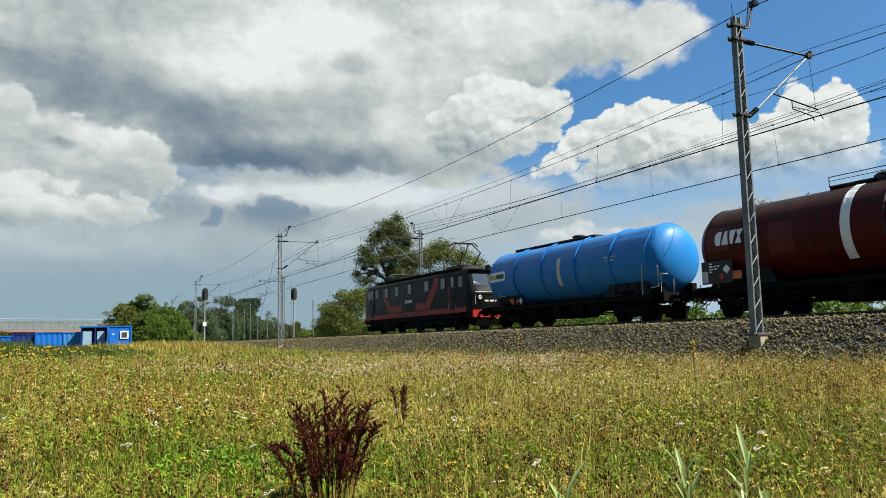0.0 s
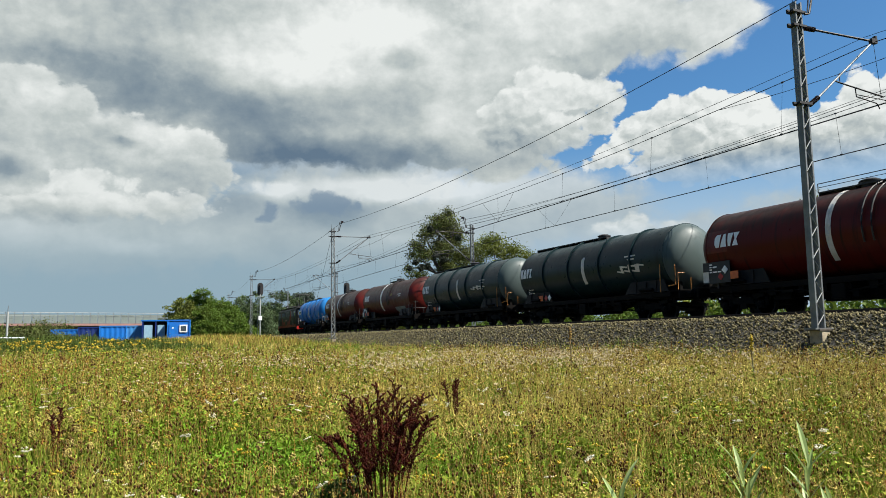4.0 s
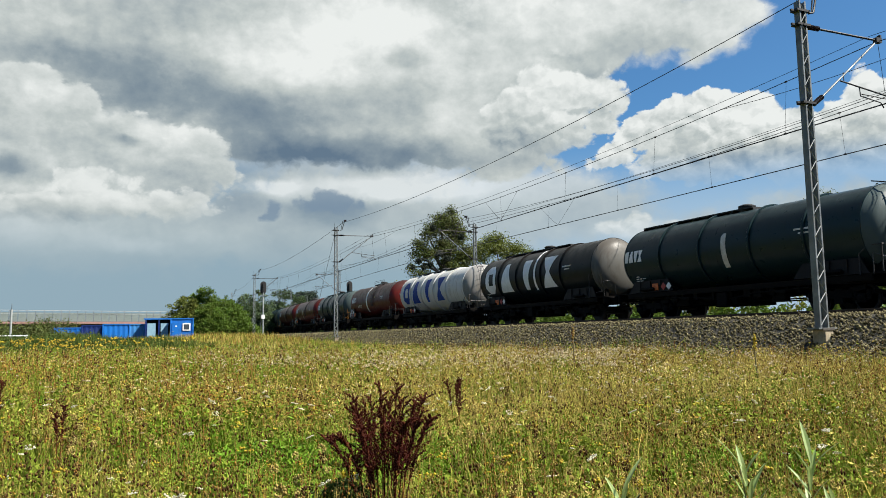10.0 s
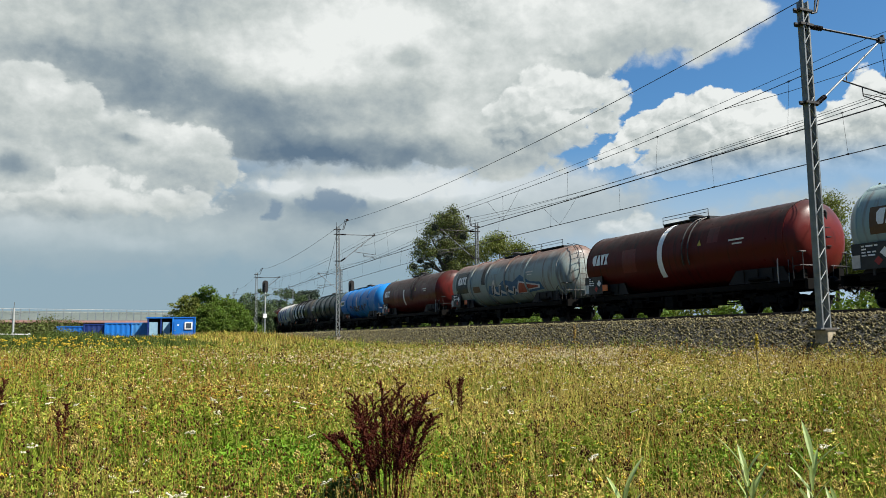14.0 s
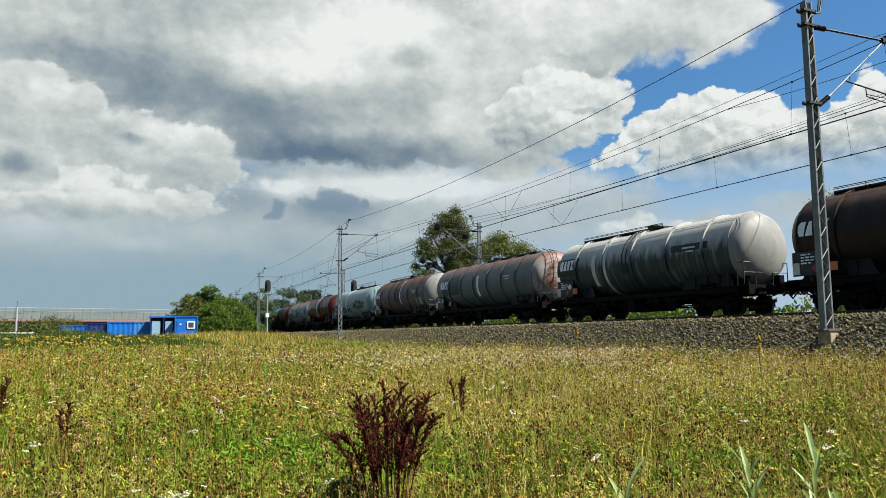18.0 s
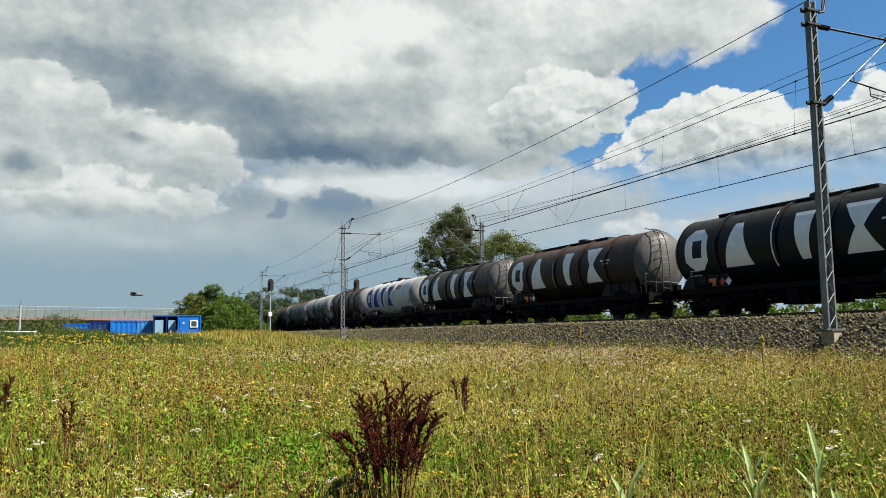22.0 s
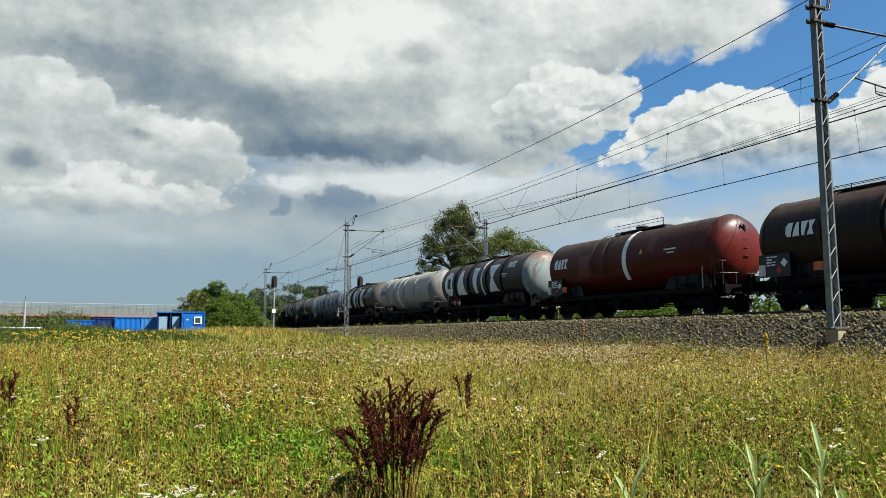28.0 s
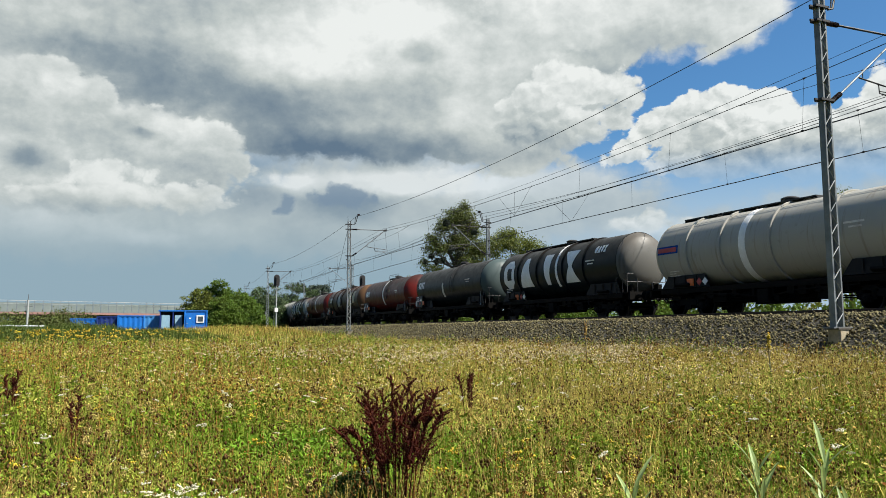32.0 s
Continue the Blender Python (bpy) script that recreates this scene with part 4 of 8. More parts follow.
def bogie_mesh():
    g = Geo()
    for sx in (-1, 1):
        x = sx * 1.0
        g.box(x, 0, 0.62, 0.12, 1.1, 0.26, bevel=0.02)
        for sy in (-1, 1):
            g.box(x, sy * 0.75, 0.78, 0.12, 0.6, 0.16, Matrix.Rotation(sy * 0.12, 4, "X"), 0.02)
            g.box(x, sy * 0.9, 0.46, 0.24, 0.28, 0.30, bevel=0.05)
            g.turned([(-0.02, 0.13), (0.02, 0.13), (0.03, 0.06), (0.05, 0.05)] if sx > 0 else [(-0.05, 0.05), (-0.03, 0.06), (-0.02, 0.13), (0.02, 0.13)], (x + sx * 0.13, sy * 0.9, 0.46), "x", 14)
            for dy in (-0.24, 0.24):
                g.tube([(x, sy * 0.9 + dy, 0.40), (x, sy * 0.9 + dy, 0.72)], 0.085, 10)
                for k in range(2):
                    g.turned([(-0.012, 0.085), (0, 0.105), (0.012, 0.085)], (x, sy * 0.9 + dy, 0.46 + 0.14 * k), "z", 8)
            g.box(x * 0.75, sy * 0.36, 0.45, 0.09, 0.08, 0.32, Matrix.Rotation(sy * 0.15, 4, "X"), 0.015)
        g.box(x * 1.02, 0, 0.4, 0.06, 0.34, 0.2)
    g.box(0, 0, 0.70, 2.0, 0.34, 0.24, bevel=0.03)
    g.turned([(0, 0.3), (0.14, 0.24)], (0, 0, 0.80), "z", 16)
    for sy in (-1, 1):
        g.box(0, sy * 1.3, 0.66, 2.0, 0.1, 0.12)
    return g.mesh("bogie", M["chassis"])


def bogie(parent, y):
    b = part("bogie", shared("bogie", bogie_mesh), None, parent, m=pose(0, y, 0))
    for dy in (-0.9, 0.9):
        wheelset(b, dy)


def buffer_mesh():
    return Geo().turned([(0.0, 0.14), (0.02, 0.14), (0.02, 0.10), (0.32, 0.095), (0.34, 0.075), (0.56, 0.07), (0.58, 0.2), (0.60, 0.235), (0.63, 0.225), (0.65, 0.05)], (0, 0, 0), "y", 12).mesh("buffer", M["chassis"])


def underframe_mesh(half):
    g = Geo()
    for sx in (-1, 1):
        g.box(sx * 0.35, 0, 1.02, 0.10, half * 2 - 0.1, 0.28)
        g.box(sx * 1.24, 0, 1.11, 0.07, half * 2 - 1.4, 0.20)
        g.box(sx * 0.8, 0, 1.22, 0.9, half * 2 - 3.0, 0.06, Matrix.Rotation(sx * 0.1, 4, 'Y'))
    for sy in (-1, 1):
        g.box(0, sy * (half - 0.06), 1.05, 2.7, 0.12, 0.34, bevel=0.03)
        for sx in (-1, 1):
            g.box(sx * 0.85, sy * (half - 1.0), 1.05, 0.09, 2.0, 0.22, Matrix.Rotation(sx * sy * 0.42, 4, "Z"))
            g.box(sx * 1.18, sy * (half - 2.2), 1.28, 0.5, 0.9, 0.10, Matrix.Rotation(-sx * 0.5, 4, "Y"))
            g.box(sx * 0.95, sy * (half - 2.2), 1.36, 0.18, 1.7, 0.34, Matrix.Rotation(-sx * 0.6, 4, "Y"))
        g.box(0, sy * (half - 2.2), 1.05, 2.5, 0.5, 0.16)
        g.box(0, sy * (half - 0.5), 1.24, 2.5, 0.8, 0.05).box(0.6, sy * (half - 0.3), 1.45, 0.3, 0.25, 0.4, bevel=0.03)
        g.tube([(-0.55, sy * (half + 0.02), 1.1), (-0.6, sy * (half + 0.3), 0.75), (-0.5, sy * (half + 0.55), 0.85)], 0.035, 6).tube([(0.5, sy * (half + 0.02), 1.1), (0.6, sy * (half + 0.3), 0.7), (0.5, sy * (half + 0.55), 0.85)], 0.035, 6)
        for sx in (-0.75, 0.75):
            g.box(sx, sy * (half - 1.0), 1.42, 0.14, 0.9, 0.45)
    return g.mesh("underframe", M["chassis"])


def skirt_mesh():
    """Sloping plate that carries the tank over a bogie, with stiffeners."""
    outer = [(-1.27, -1.5, 1.24), (-1.27, 1.5, 1.24), (-1.20, 1.15, 1.78), (-1.20, -1.15, 1.78)]
    inner = [(x + 0.03, y, z) for x, y, z in outer]
    g = Geo().add(outer + inner, [(0, 1, 2, 3), (7, 6, 5, 4)] + [(k, (k + 1) % 4, 4 + (k + 1) % 4, 4 + k) for k in range(4)])
    for y in (-0.7, 0.0, 0.7):
        g.box(-1.26, y, 1.5, 0.05, 0.04, 0.5)
    return g.mesh("saddle_skirt", M["skirt"], 0)


def brake_gear_mesh(half):
    g = Geo()
    g.turned([(-0.45, 0.03), (-0.45, 0.2), (0.45, 0.2), (0.45, 0.03)], (-0.75, 1.3, 0.78), "y", 14)
    g.turned([(-0.3, 0.03), (-0.3, 0.17), (0.3, 0.17), (0.3, 0.03)], (0.4, -0.5, 0.82), "y", 14)
    g.tube([(-0.5, -half + 3.4, 0.7), (-0.5, half - 3.4, 0.7)], 0.03, 6)
    g.tube([(0.4, -half + 3.4, 0.75), (0.4, half - 3.4, 0.75)], 0.025, 6)
    g.box(-1.15, 0.35, 0.72, 0.3, 0.55, 0.5, bevel=0.03).box(-1.1, -1.4, 0.86, 0.2, 0.35, 0.3).box(-0.9, -0.2, 0.62, 0.5, 0.22, 0.22)
    g.turned([(-0.35, 0.06), (-0.3, 0.16), (0.3, 0.16), (0.35, 0.06)], (0, 0, 1.1), "z", 14)
    g.tube([(-1.15, 0, 0.85), (-0.4, 0, 0.85), (0, 0, 1.1)], 0.09, 10).tube([(1.15, 0, 0.85), (0, 0, 1.0)], 0.09, 10)
    for y in (-2.6, 2.4):
        g.box(-1.3, y, 0.85, 0.06, 0.5, 0.1)
    # hangers, pipes, valve boxes and rigging along the frame
    g.box(0, 0, 0.86, 0.62, half * 2 - 6.4, 0.22).box(-0.2, 0.2, 0.60, 0.9, 2.4, 0.34, bevel=0.04)
    for sx in (-1, 1):
        g.tube([(sx * 1.2, -half + 3.2, 0.92), (sx * 1.2, -1.2, 0.86), (sx * 1.1, 0.4, 0.66), (sx * 1.2, 2.0, 0.86), (sx * 1.2, half - 3.2, 0.92)], 0.035, 6)
        for k, y in enumerate((-3.3, -2.1, -0.9, 0.9, 1.9, 3.2)):
            g.box(sx * 1.16, y, 0.90, 0.10, 0.12 + 0.10 * (k % 3), 0.30)
        g.box(sx * 0.95, -2.3, 0.72, 0.3, 0.62, 0.42, bevel=0.03).box(sx * 0.9, 2.9, 0.74, 0.26, 0.8, 0.34, bevel=0.03)
        g.tube([(sx * 0.75, -half + 2.6, 0.58), (sx * 0.75, half - 2.6, 0.58)], 0.03, 6)
    for k in range(9):
        y = -half + 3.3 + (half * 2 - 6.6) * k / 8
        g.box(0, y, 1.0, 2.3, 0.10, 0.18)
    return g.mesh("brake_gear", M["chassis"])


def platform_rail(style, half):
    """End platform rail, at the rear end (y < 0)."""
    g, y = Geo(), -half + 0.35
    if style == "hoop":
        g.tube([(-1.44, y + 0.75, 1.2), (-1.44, y + 0.75, 2.3), (-1.42, y + 0.70, 2.5), (-1.30, y + 0.42, 2.56), (-1.18, y + 0.15, 2.5), (-1.16, y + 0.10, 2.3), (-1.16, y + 0.10, 1.5), (-1.30, y + 0.4, 1.45)], 0.024, 6)
        g.tube([(-1.1, y, 1.2), (-1.1, y, 2.0), (-0.4, y, 2.05), (-0.4, y, 1.2)], 0.020, 6)
    elif style == "white":
        g.tube([(-1.30, y + 0.95, 1.15), (-1.30, y + 0.95, 2.0), (-1.29, y + 0.90, 2.12), (-1.28, y + 0.72, 2.17), (-1.27, y + 0.54, 2.12), (-1.27, y + 0.49, 2.0), (-1.27, y + 0.49, 1.15)], 0.024, 6)
    else:
        g.tube([(-1.3, y + 0.75, 1.2), (-1.3, y + 0.75, 1.9), (-1.25, y + 0.4, 2.15), (-1.2, y, 2.15), (1.1, y, 2.15), (1.1, y, 1.25)], 0.022, 6)
        g.tube([(-1.25, y + 0.3, 1.2), (-1.25, y + 0.3, 1.9), (-1.2, y, 1.75), (1.1, y, 1.75)], 0.018, 6)
        for x in (-1.2, -0.6, 0.3):
            g.tube([(x, y, 1.2), (x, y, 2.15)], 0.02, 6)
    return g


def end_railing(half):
    """Bent dark rails round the rear platform."""
    g, y = Geo(), -half + 0.35
    for z in (2.25, 1.75):
        g.tube([(-1.22, y + 0.34, 1.2), (-1.22, y + 0.34, z - 0.1), (-1.20, y + 0.28, z), (-1.18, y + 0.05, z), (-1.1, y, z), (1.1, y, z), (1.18, y + 0.05, z), (1.2, y + 0.3, z - 0.05), (1.2, y + 0.34, 1.2)], 0.021, 6)
    for x in (-1.1, -0.4, 0.4, 1.1):
        g.tube([(x, y, 1.2), (x, y, 2.25)], 0.019, 6)
    return g


def end_ladder():
    g = Geo()
    for x in (-0.6, -0.2):
        g.tube([(x, -7.15, 1.2), (x, -7.12, 2.6), (x, -6.95, 3.6), (x, -6.78, 3.95), (x, -6.5, 4.22), (x, -6.0, 4.34)], 0.022, 6)
    for k in range(10):
        z = 1.45 + 0.29 * k
        yy = -7.14 if z < 2.7 else -7.1 + (z - 2.7) * 0.22
        g.tube([(-0.6, yy, z), (-0.2, yy, z)], 0.014, 5)
    return g


def walkway(y0, y1, rail_h=0.0):
    g = Geo()
    zt = ZC + TR
    k = max(2, int((y1 - y0) / 1.1))
    for sx in (-0.33, 0.33):
        g.box(sx, (y0 + y1) / 2, zt + 0.075, 0.04, y1 - y0, 0.05)
    g.box(0, (y0 + y1) / 2, zt + 0.09, 0.60, y1 - y0, 0.02)
    for i in range(k + 1):
        y = y0 + (y1 - y0) * i / k
        g.box(0, y, zt + 0.02, 0.62, 0.05, 0.12)
        if rail_h and i % 2 == 0:
            g.tube([(-0.36, y, zt + 0.06), (-0.36, y, zt + 0.12 + rail_h)], 0.016, 5)
    if rail_h:
        g.tube([(-0.36, y0, zt + 0.12 + rail_h), (-0.36, y1, zt + 0.12 + rail_h)], 0.016, 5)
        g.tube([(-0.36, y0, zt + 0.12 + rail_h * 0.5), (-0.36, y1, zt + 0.12 + rail_h * 0.5)], 0.012, 5)
    return g


def dome_lid():
    zt = ZC + TR
    return Geo().turned([(-0.05, 0.30), (0.16, 0.30), (0.18, 0.34), (0.22, 0.34), (0.28, 0.2), (0.30, 0.03)], (0, 0, zt), "z", 20).box(0, 0.36, zt + 0.18, 0.08, 0.14, 0.1)


def bent_pipe(y, r=TR, a0=-0.35, a1=1.45, rad=0.03, off=0.07):
    return Geo().tube([(-(r + off) * math.cos(a0 + (a1 - a0) * k / 12), y, ZC + (r + off) * math.sin(a0 + (a1 - a0) * k / 12)) for k in range(13)], rad, 6)


# plain shapes that stand for owners' marks
def owner_shapes_big(wagon, ys, mat, body, w=1.3, z0=1.95, z1=3.75):
    """An eight-cornered block with a slot, two wedges and an hourglass."""
    h = z1 - z0
    y = ys[0]
    c = w * 0.3
    mark(wagon, "mark", [(y - w * 0.5 + c, z0), (y + w * 0.5 - c, z0), (y + w * 0.5, z0 + h * 0.22), (y + w * 0.5, z1 - h * 0.22), (y + w * 0.5 - c, z1),
                         (y - w * 0.5 + c, z1), (y - w * 0.5, z1 - h * 0.22), (y - w * 0.5, z0 + h * 0.22)], mat)
    mark(wagon, "mark_slot", rect(y - w * 0.26, y + w * 0.16, z0 + h * 0.3, z1 - h * 0.3), body, lift=0.016)
    y = ys[1]
    mark(wagon, "mark", [(y + w * 0.56, z0), (y + w * 0.16, z1), (y - w * 0.16, z1), (y - w * 0.56, z0)], mat)
    y = ys[2]
    mark(wagon, "mark", [(y - w * 0.15, z0), (y + w * 0.15, z0), (y + w * 0.34, z1), (y - w * 0.34, z1)], mat)
    y = ys[3]
    mark(wagon, "mark", [(y - w * 0.52, z0), (y + w * 0.52, z0), (y + w * 0.12, z0 + h * 0.5), (y + w * 0.52, z1), (y - w * 0.52, z1), (y - w * 0.12, z0 + h * 0.5)], mat)


def owner_shapes_small(wagon, y, z, mat, k=1.0):
    """A short row of plain blocks, as wide as the owner's mark."""
    h, w = 0.52 * k, 0.30 * k
    for i in range(4):
        yy = y - i * 0.31 * k
        lean = -0.05 * k
        if i == 0:
            pts = [(yy - w * 0.3, z), (yy + w * 0.3, z), (yy + w * 0.5, z + h * 0.25), (yy + w * 0.5, z + h * 0.75), (yy + w * 0.3 + lean, z + h), (yy - w * 0.4 + lean, z + h), (yy - w * 0.4, z + h * 0.3)]
        elif i == 1:
            pts = [(yy - w * 0.52, z), (yy + w * 0.52, z), (yy + w * 0.2 + lean, z + h), (yy - w * 0.2 + lean, z + h)]
        elif i == 2:
            pts = [(yy - w * 0.2, z), (yy + w * 0.2, z), (yy + w * 0.48 + lean, z + h), (yy - w * 0.48 + lean, z + h)]
        else:
            pts = [(yy - w * 0.5, z), (yy + w * 0.5, z), (yy + w * 0.16 + lean * 0.5, z + h * 0.5), (yy + w * 0.5 + lean, z + h), (yy - w * 0.5 + lean, z + h), (yy - w * 0.16 + lean * 0.5, z + h * 0.5)]
        mark(wagon, "logo_block", pts, mat)


def diamond(parent, y, z, size, mat, x=-1.5):
    g = shared(("diamond", mat.name, size), lambda: Geo().add([(0, size, 0), (0, 0, size), (0, -size, 0), (0, 0, -size), (-0.012, size, 0), (-0.012, 0, size), (-0.012, -size, 0), (-0.012, 0, -size)],
                                                          [(3, 2, 1, 0), (4, 5, 6, 7)] + [(i, (i + 1) % 4, 4 + (i + 1) % 4, 4 + i) for i in range(4)]).mesh("hazard_plate", mat, 0))
    part("hazard_plate", g, None, parent, m=pose(x, y, z))


def plate(parent, name, y, z, w, h, mat, x=-1.5, label=""):
    g = shared((name, mat.name, w, h), lambda: Geo().box(0, 0, 0, 0.015, w, h).mesh(name, mat, 0))
    return part(name, g, None, parent, label, pose(x, y, z))


def text_bars(parent, y, z, rows, mat, x=-1.52, h=0.045, seed=1):
    """Small writing too far off to be read: plain bars."""
    rng = random.Random(seed)
    for r in range(rows):
        yy = y
        for k in range(rng.randint(1, 3)):
            w = rng.uniform(0.09, 0.26)
            plate(parent, "text_bar", yy - w / 2, z - r * 0.10, round(w, 2), h, mat, x)
            yy -= w + 0.06


def lower_x(z, r=TR):
    return -math.sqrt(max(r * r - (z - ZC) ** 2, 0.0)) - 0.02


def scribble(wagon, y0, y1, z0, z1, mats, seed, n=7, name="graffiti_stroke"):
    """Bold sprayed strokes with no legible letters."""
    rng = random.Random(seed)
    for i in range(n):
        y = y0 + (y1 - y0) * (i + 0.5) / n
        w, h = abs(y1 - y0) / n, z1 - z0
        za, zb = z0 + h * rng.uniform(0, 0.25), z1 - h * rng.uniform(0, 0.3)
        lean = rng.uniform(-0.5, 0.5) * w
        t = w * rng.uniform(0.16, 0.3)
        m = mats[i % len(mats)]
        mark(wagon, name, rect(y - t, y + t, za, zb, lean), m, lift=0.010 + 0.001 * (i % 3))
        mark(wagon, name, [(y + lean, zb), (y + lean - w * 0.9, zb - h * 0.15), (y + lean - w * 0.9, zb - h * 0.32), (y + lean, zb - h * 0.2)], m, lift=0.014 + 0.001 * (i % 2))
        if rng.random() < 0.6:
            mark(wagon, name, [(y, za), (y + w * 0.8, za + h * 0.2), (y + w * 0.7, za + h * 0.34), (y - t, za + h * 0.16)], mats[(i + 1) % len(mats)], lift=0.018)


def end_tag(wagon, hl, head, r, strokes):
    """Thin sprayed strokes on the rounded rear end."""
    for line in strokes:
        pts = []
        for (xa, za), (xb, zb) in zip(line[:-1], line[1:]):
            for k in range(4):
                x, z = xa + (xb - xa) * k / 4, za + (zb - za) * k / 4
                q = min(0.98, math.hypot(x, z) / r)
                pts.append((x, -hl + head * (1 - math.sqrt(1 - q * q)) - 0.012, ZC + z))
        part("graffiti_stroke", Geo().tube(pts, 0.022, 5), M["spray_white"], wagon)


def sd_of(spec):
    return spec.get("seed", 1)


def tank_wagon(spec):
    """One bogie tank wagon; y runs in the direction of travel, z = 0 on the rails."""
    length = spec.get("len", 15.2)
    half = length / 2 - 0.62
    hl, head = 6.85 + (length - 15.2) / 2, 0.72
    r = spec.get("r", TR)
    body, label = spec["body"], spec["label"]
    w = thing("tank_wagon", label, "tank wagon", "tank wagons of the train")
    part("tank", shared(("tank", body, hl, r), lambda: tank_mesh(hl, head, M[body], r)[0]), None, w)
    if spec.get("cap"):
        part("end_cap", shared(("cap", spec["cap"], hl, r), lambda: head_cap(hl, head, M[spec["cap"]], r)), None, w, spec.get("cap_label", ""))
    ribs = spec.get("ribs", ())
    if spec.get("big"):
        ys = spec["big"][0]
        ribs = [(a + b) / 2 for a, b in zip(ys, ys[1:])] + [ys[-1] - 1.15]
        if spec.get("hoop"):
            ribs = [y - 0.34 if abs(y - spec["hoop"][0]) < 0.3 else y for y in ribs]
    for y in ribs:
        part("rib", shared(("rib", body, spec.get("rib_w", 0.10), r), lambda: ring_mesh(r, spec.get("rib_w", 0.10), 0.075, M[spec.get("rib_mat", body)])), None, w, m=pose(0, y, 0))
    for y, wd, mt in spec.get("bands", ()):
        part("band", shared(("band", mt, wd, r), lambda: ring_mesh(r, wd, 0.014, M[mt], "band")), None, w, "painted hoop round the tank", m=pose(0, y, 0))
    for sy in (-1, 1):
        part("head_seam", shared(("seam", body, r), lambda: ring_mesh(r, 0.05, 0.02, M[body], "head_seam")), None, w, m=pose(0, sy * (hl - head), 0))
    part("underframe", shared(("under", half), lambda: underframe_mesh(half)), None, w)
    for sy in (-1, 1):
        for turn in (0, 180):
            part("saddle_skirt", shared("skirt", skirt_mesh), None, w, "dark sloping saddle plate", m=pose(0, sy * (half - 2.3), 0, 0, 0, turn))
    part("brake_gear", shared(("brake", half), lambda: brake_gear_mesh(half)), None, w)
    for sy in (-1, 1):
        bogie(w, sy * (half - 2.2))
        for sx in (-0.875, 0.875):
            part("buffer", shared("buffer", buffer_mesh), None, w, m=pose(sx, sy * half, 1.05, 0, 0, 0 if sy > 0 else 180))
        part("coupling", shared("coupling", lambda: Geo().tube([(0, 0, 1.0), (0, 0.3, 0.98), (0.04, 0.45, 0.8), (0, 0.62, 0.95)], 0.035, 6).box(0, 0.1, 1.03, 0.18, 0.2, 0.2).mesh("coupling", M["chassis"])),
             None, w, m=pose(0, sy * half, 0, 0, 0, 0 if sy > 0 else 180))
    y0, y1, rh = spec.get("walk", (0.3, 6.2, 0.0))
    part("catwalk", shared(("walk", y0, y1, rh), lambda: walkway(y0, y1, rh).mesh("catwalk", M["catwalk"])), None, w, "dark steel catwalk")
    part("dome_lid", shared("lid", lambda: dome_lid().mesh("dome_lid", M["catwalk"])), None, w, m=pose(0, spec.get("lid", 0.0), 0))
    rail_mat = M[spec.get("rail_mat", "catwalk")]
    part("platform_rail", shared(("prail", spec.get("rail", "hoop"), rail_mat.name, half), lambda: platform_rail(spec.get("rail", "hoop"), half).mesh("platform_rail", rail_mat)), None, w)
    if spec.get("rail") == "white":
        part("end_railing", shared(("endrail", half), lambda: end_railing(half).mesh("end_railing", M["catwalk"])), None, w, "dark steel end platform railing")
        hook = [(0.06, -hl + 0.12, ZC + 0.60), (0.06, -hl + 0.08, ZC + 0.88), (0.02, -hl + 0.10, ZC + 0.99), (-0.08, -hl + 0.11, ZC + 1.0), (-0.14, -hl + 0.10, ZC + 0.92)]
        part("vent_hook", shared(("hook", hl), lambda: Geo().tube(hook, 0.05, 8).mesh("vent_hook", M["catwalk"])), None, w, "dark hooked vent pipe")
        for k in range(3):
            part("end_step", shared(("step", hl), lambda: Geo().box(0, -hl - 0.0, 0, 0.24, 0.08, 0.025).mesh("end_step", M["catwalk"])), None, w, m=pose(0, 0.01 + 0.03 * (k == 0), ZC + 0.36 - 0.34 * k))
    if spec["body"] in ("t_red", "t_red_pale"):
        other = "t_red_pale" if spec["body"] == "t_red" else "t_red"
        for k, (pa, pb, za, zb) in enumerate(((-3.2, -4.1, 2.85, 3.45), (3.3, 2.3, 2.2, 3.3), (-2.3, -2.9, 3.0, 3.7), (6.1, 5.0, 2.55, 3.45))):
            if (sd_of(spec) + k) % 3:
                mark(w, "repaint_patch", rect(pa, pb, za, zb), M[other], lift=0.005)
        mark(w, "warning_sign", [(-1.75, 2.95), (-2.0, 2.95), (-1.875, 3.2)], M["yellow_mark"])
    if spec.get("ladder"):
        part("ladder", shared("ladder", lambda: end_ladder().mesh("ladder", M["catwalk"])), None, w, m=pose(0, -(hl - 6.85), 0))
    for y in spec.get("pipes", ()):
        part("pipe", shared(("pipe", spec.get("pipe_mat", "catwalk")), lambda: bent_pipe(0).mesh("pipe", M[spec.get("pipe_mat", "catwalk")])), None, w, m=pose(0, y, 0))
    # markings
    sd = spec.get("seed", 1)
    if spec.get("panel"):
        mark(w, "logo_panel", rect(*spec["panel"]), M["t_green"], lift=0.008, label="dark green panel behind the owner's mark")
    if spec.get("small"):
        y, z, mt = spec["small"]
        owner_shapes_small(w, y, z, M[mt], spec.get("small_k", 1.0))
    if spec.get("big"):
        ys, mt = spec["big"]
        owner_shapes_big(w, ys, M[mt], M[body])
    if spec.get("bar"):
        y, z0, z1, wd, mt = spec["bar"]
        mark(w, "level_mark", [(y - wd / 2, z0), (y + wd / 2, z0), (y + wd / 2, z1 - 0.1), (y, z1), (y - wd / 2, z1)], M[mt], label="painted level mark")
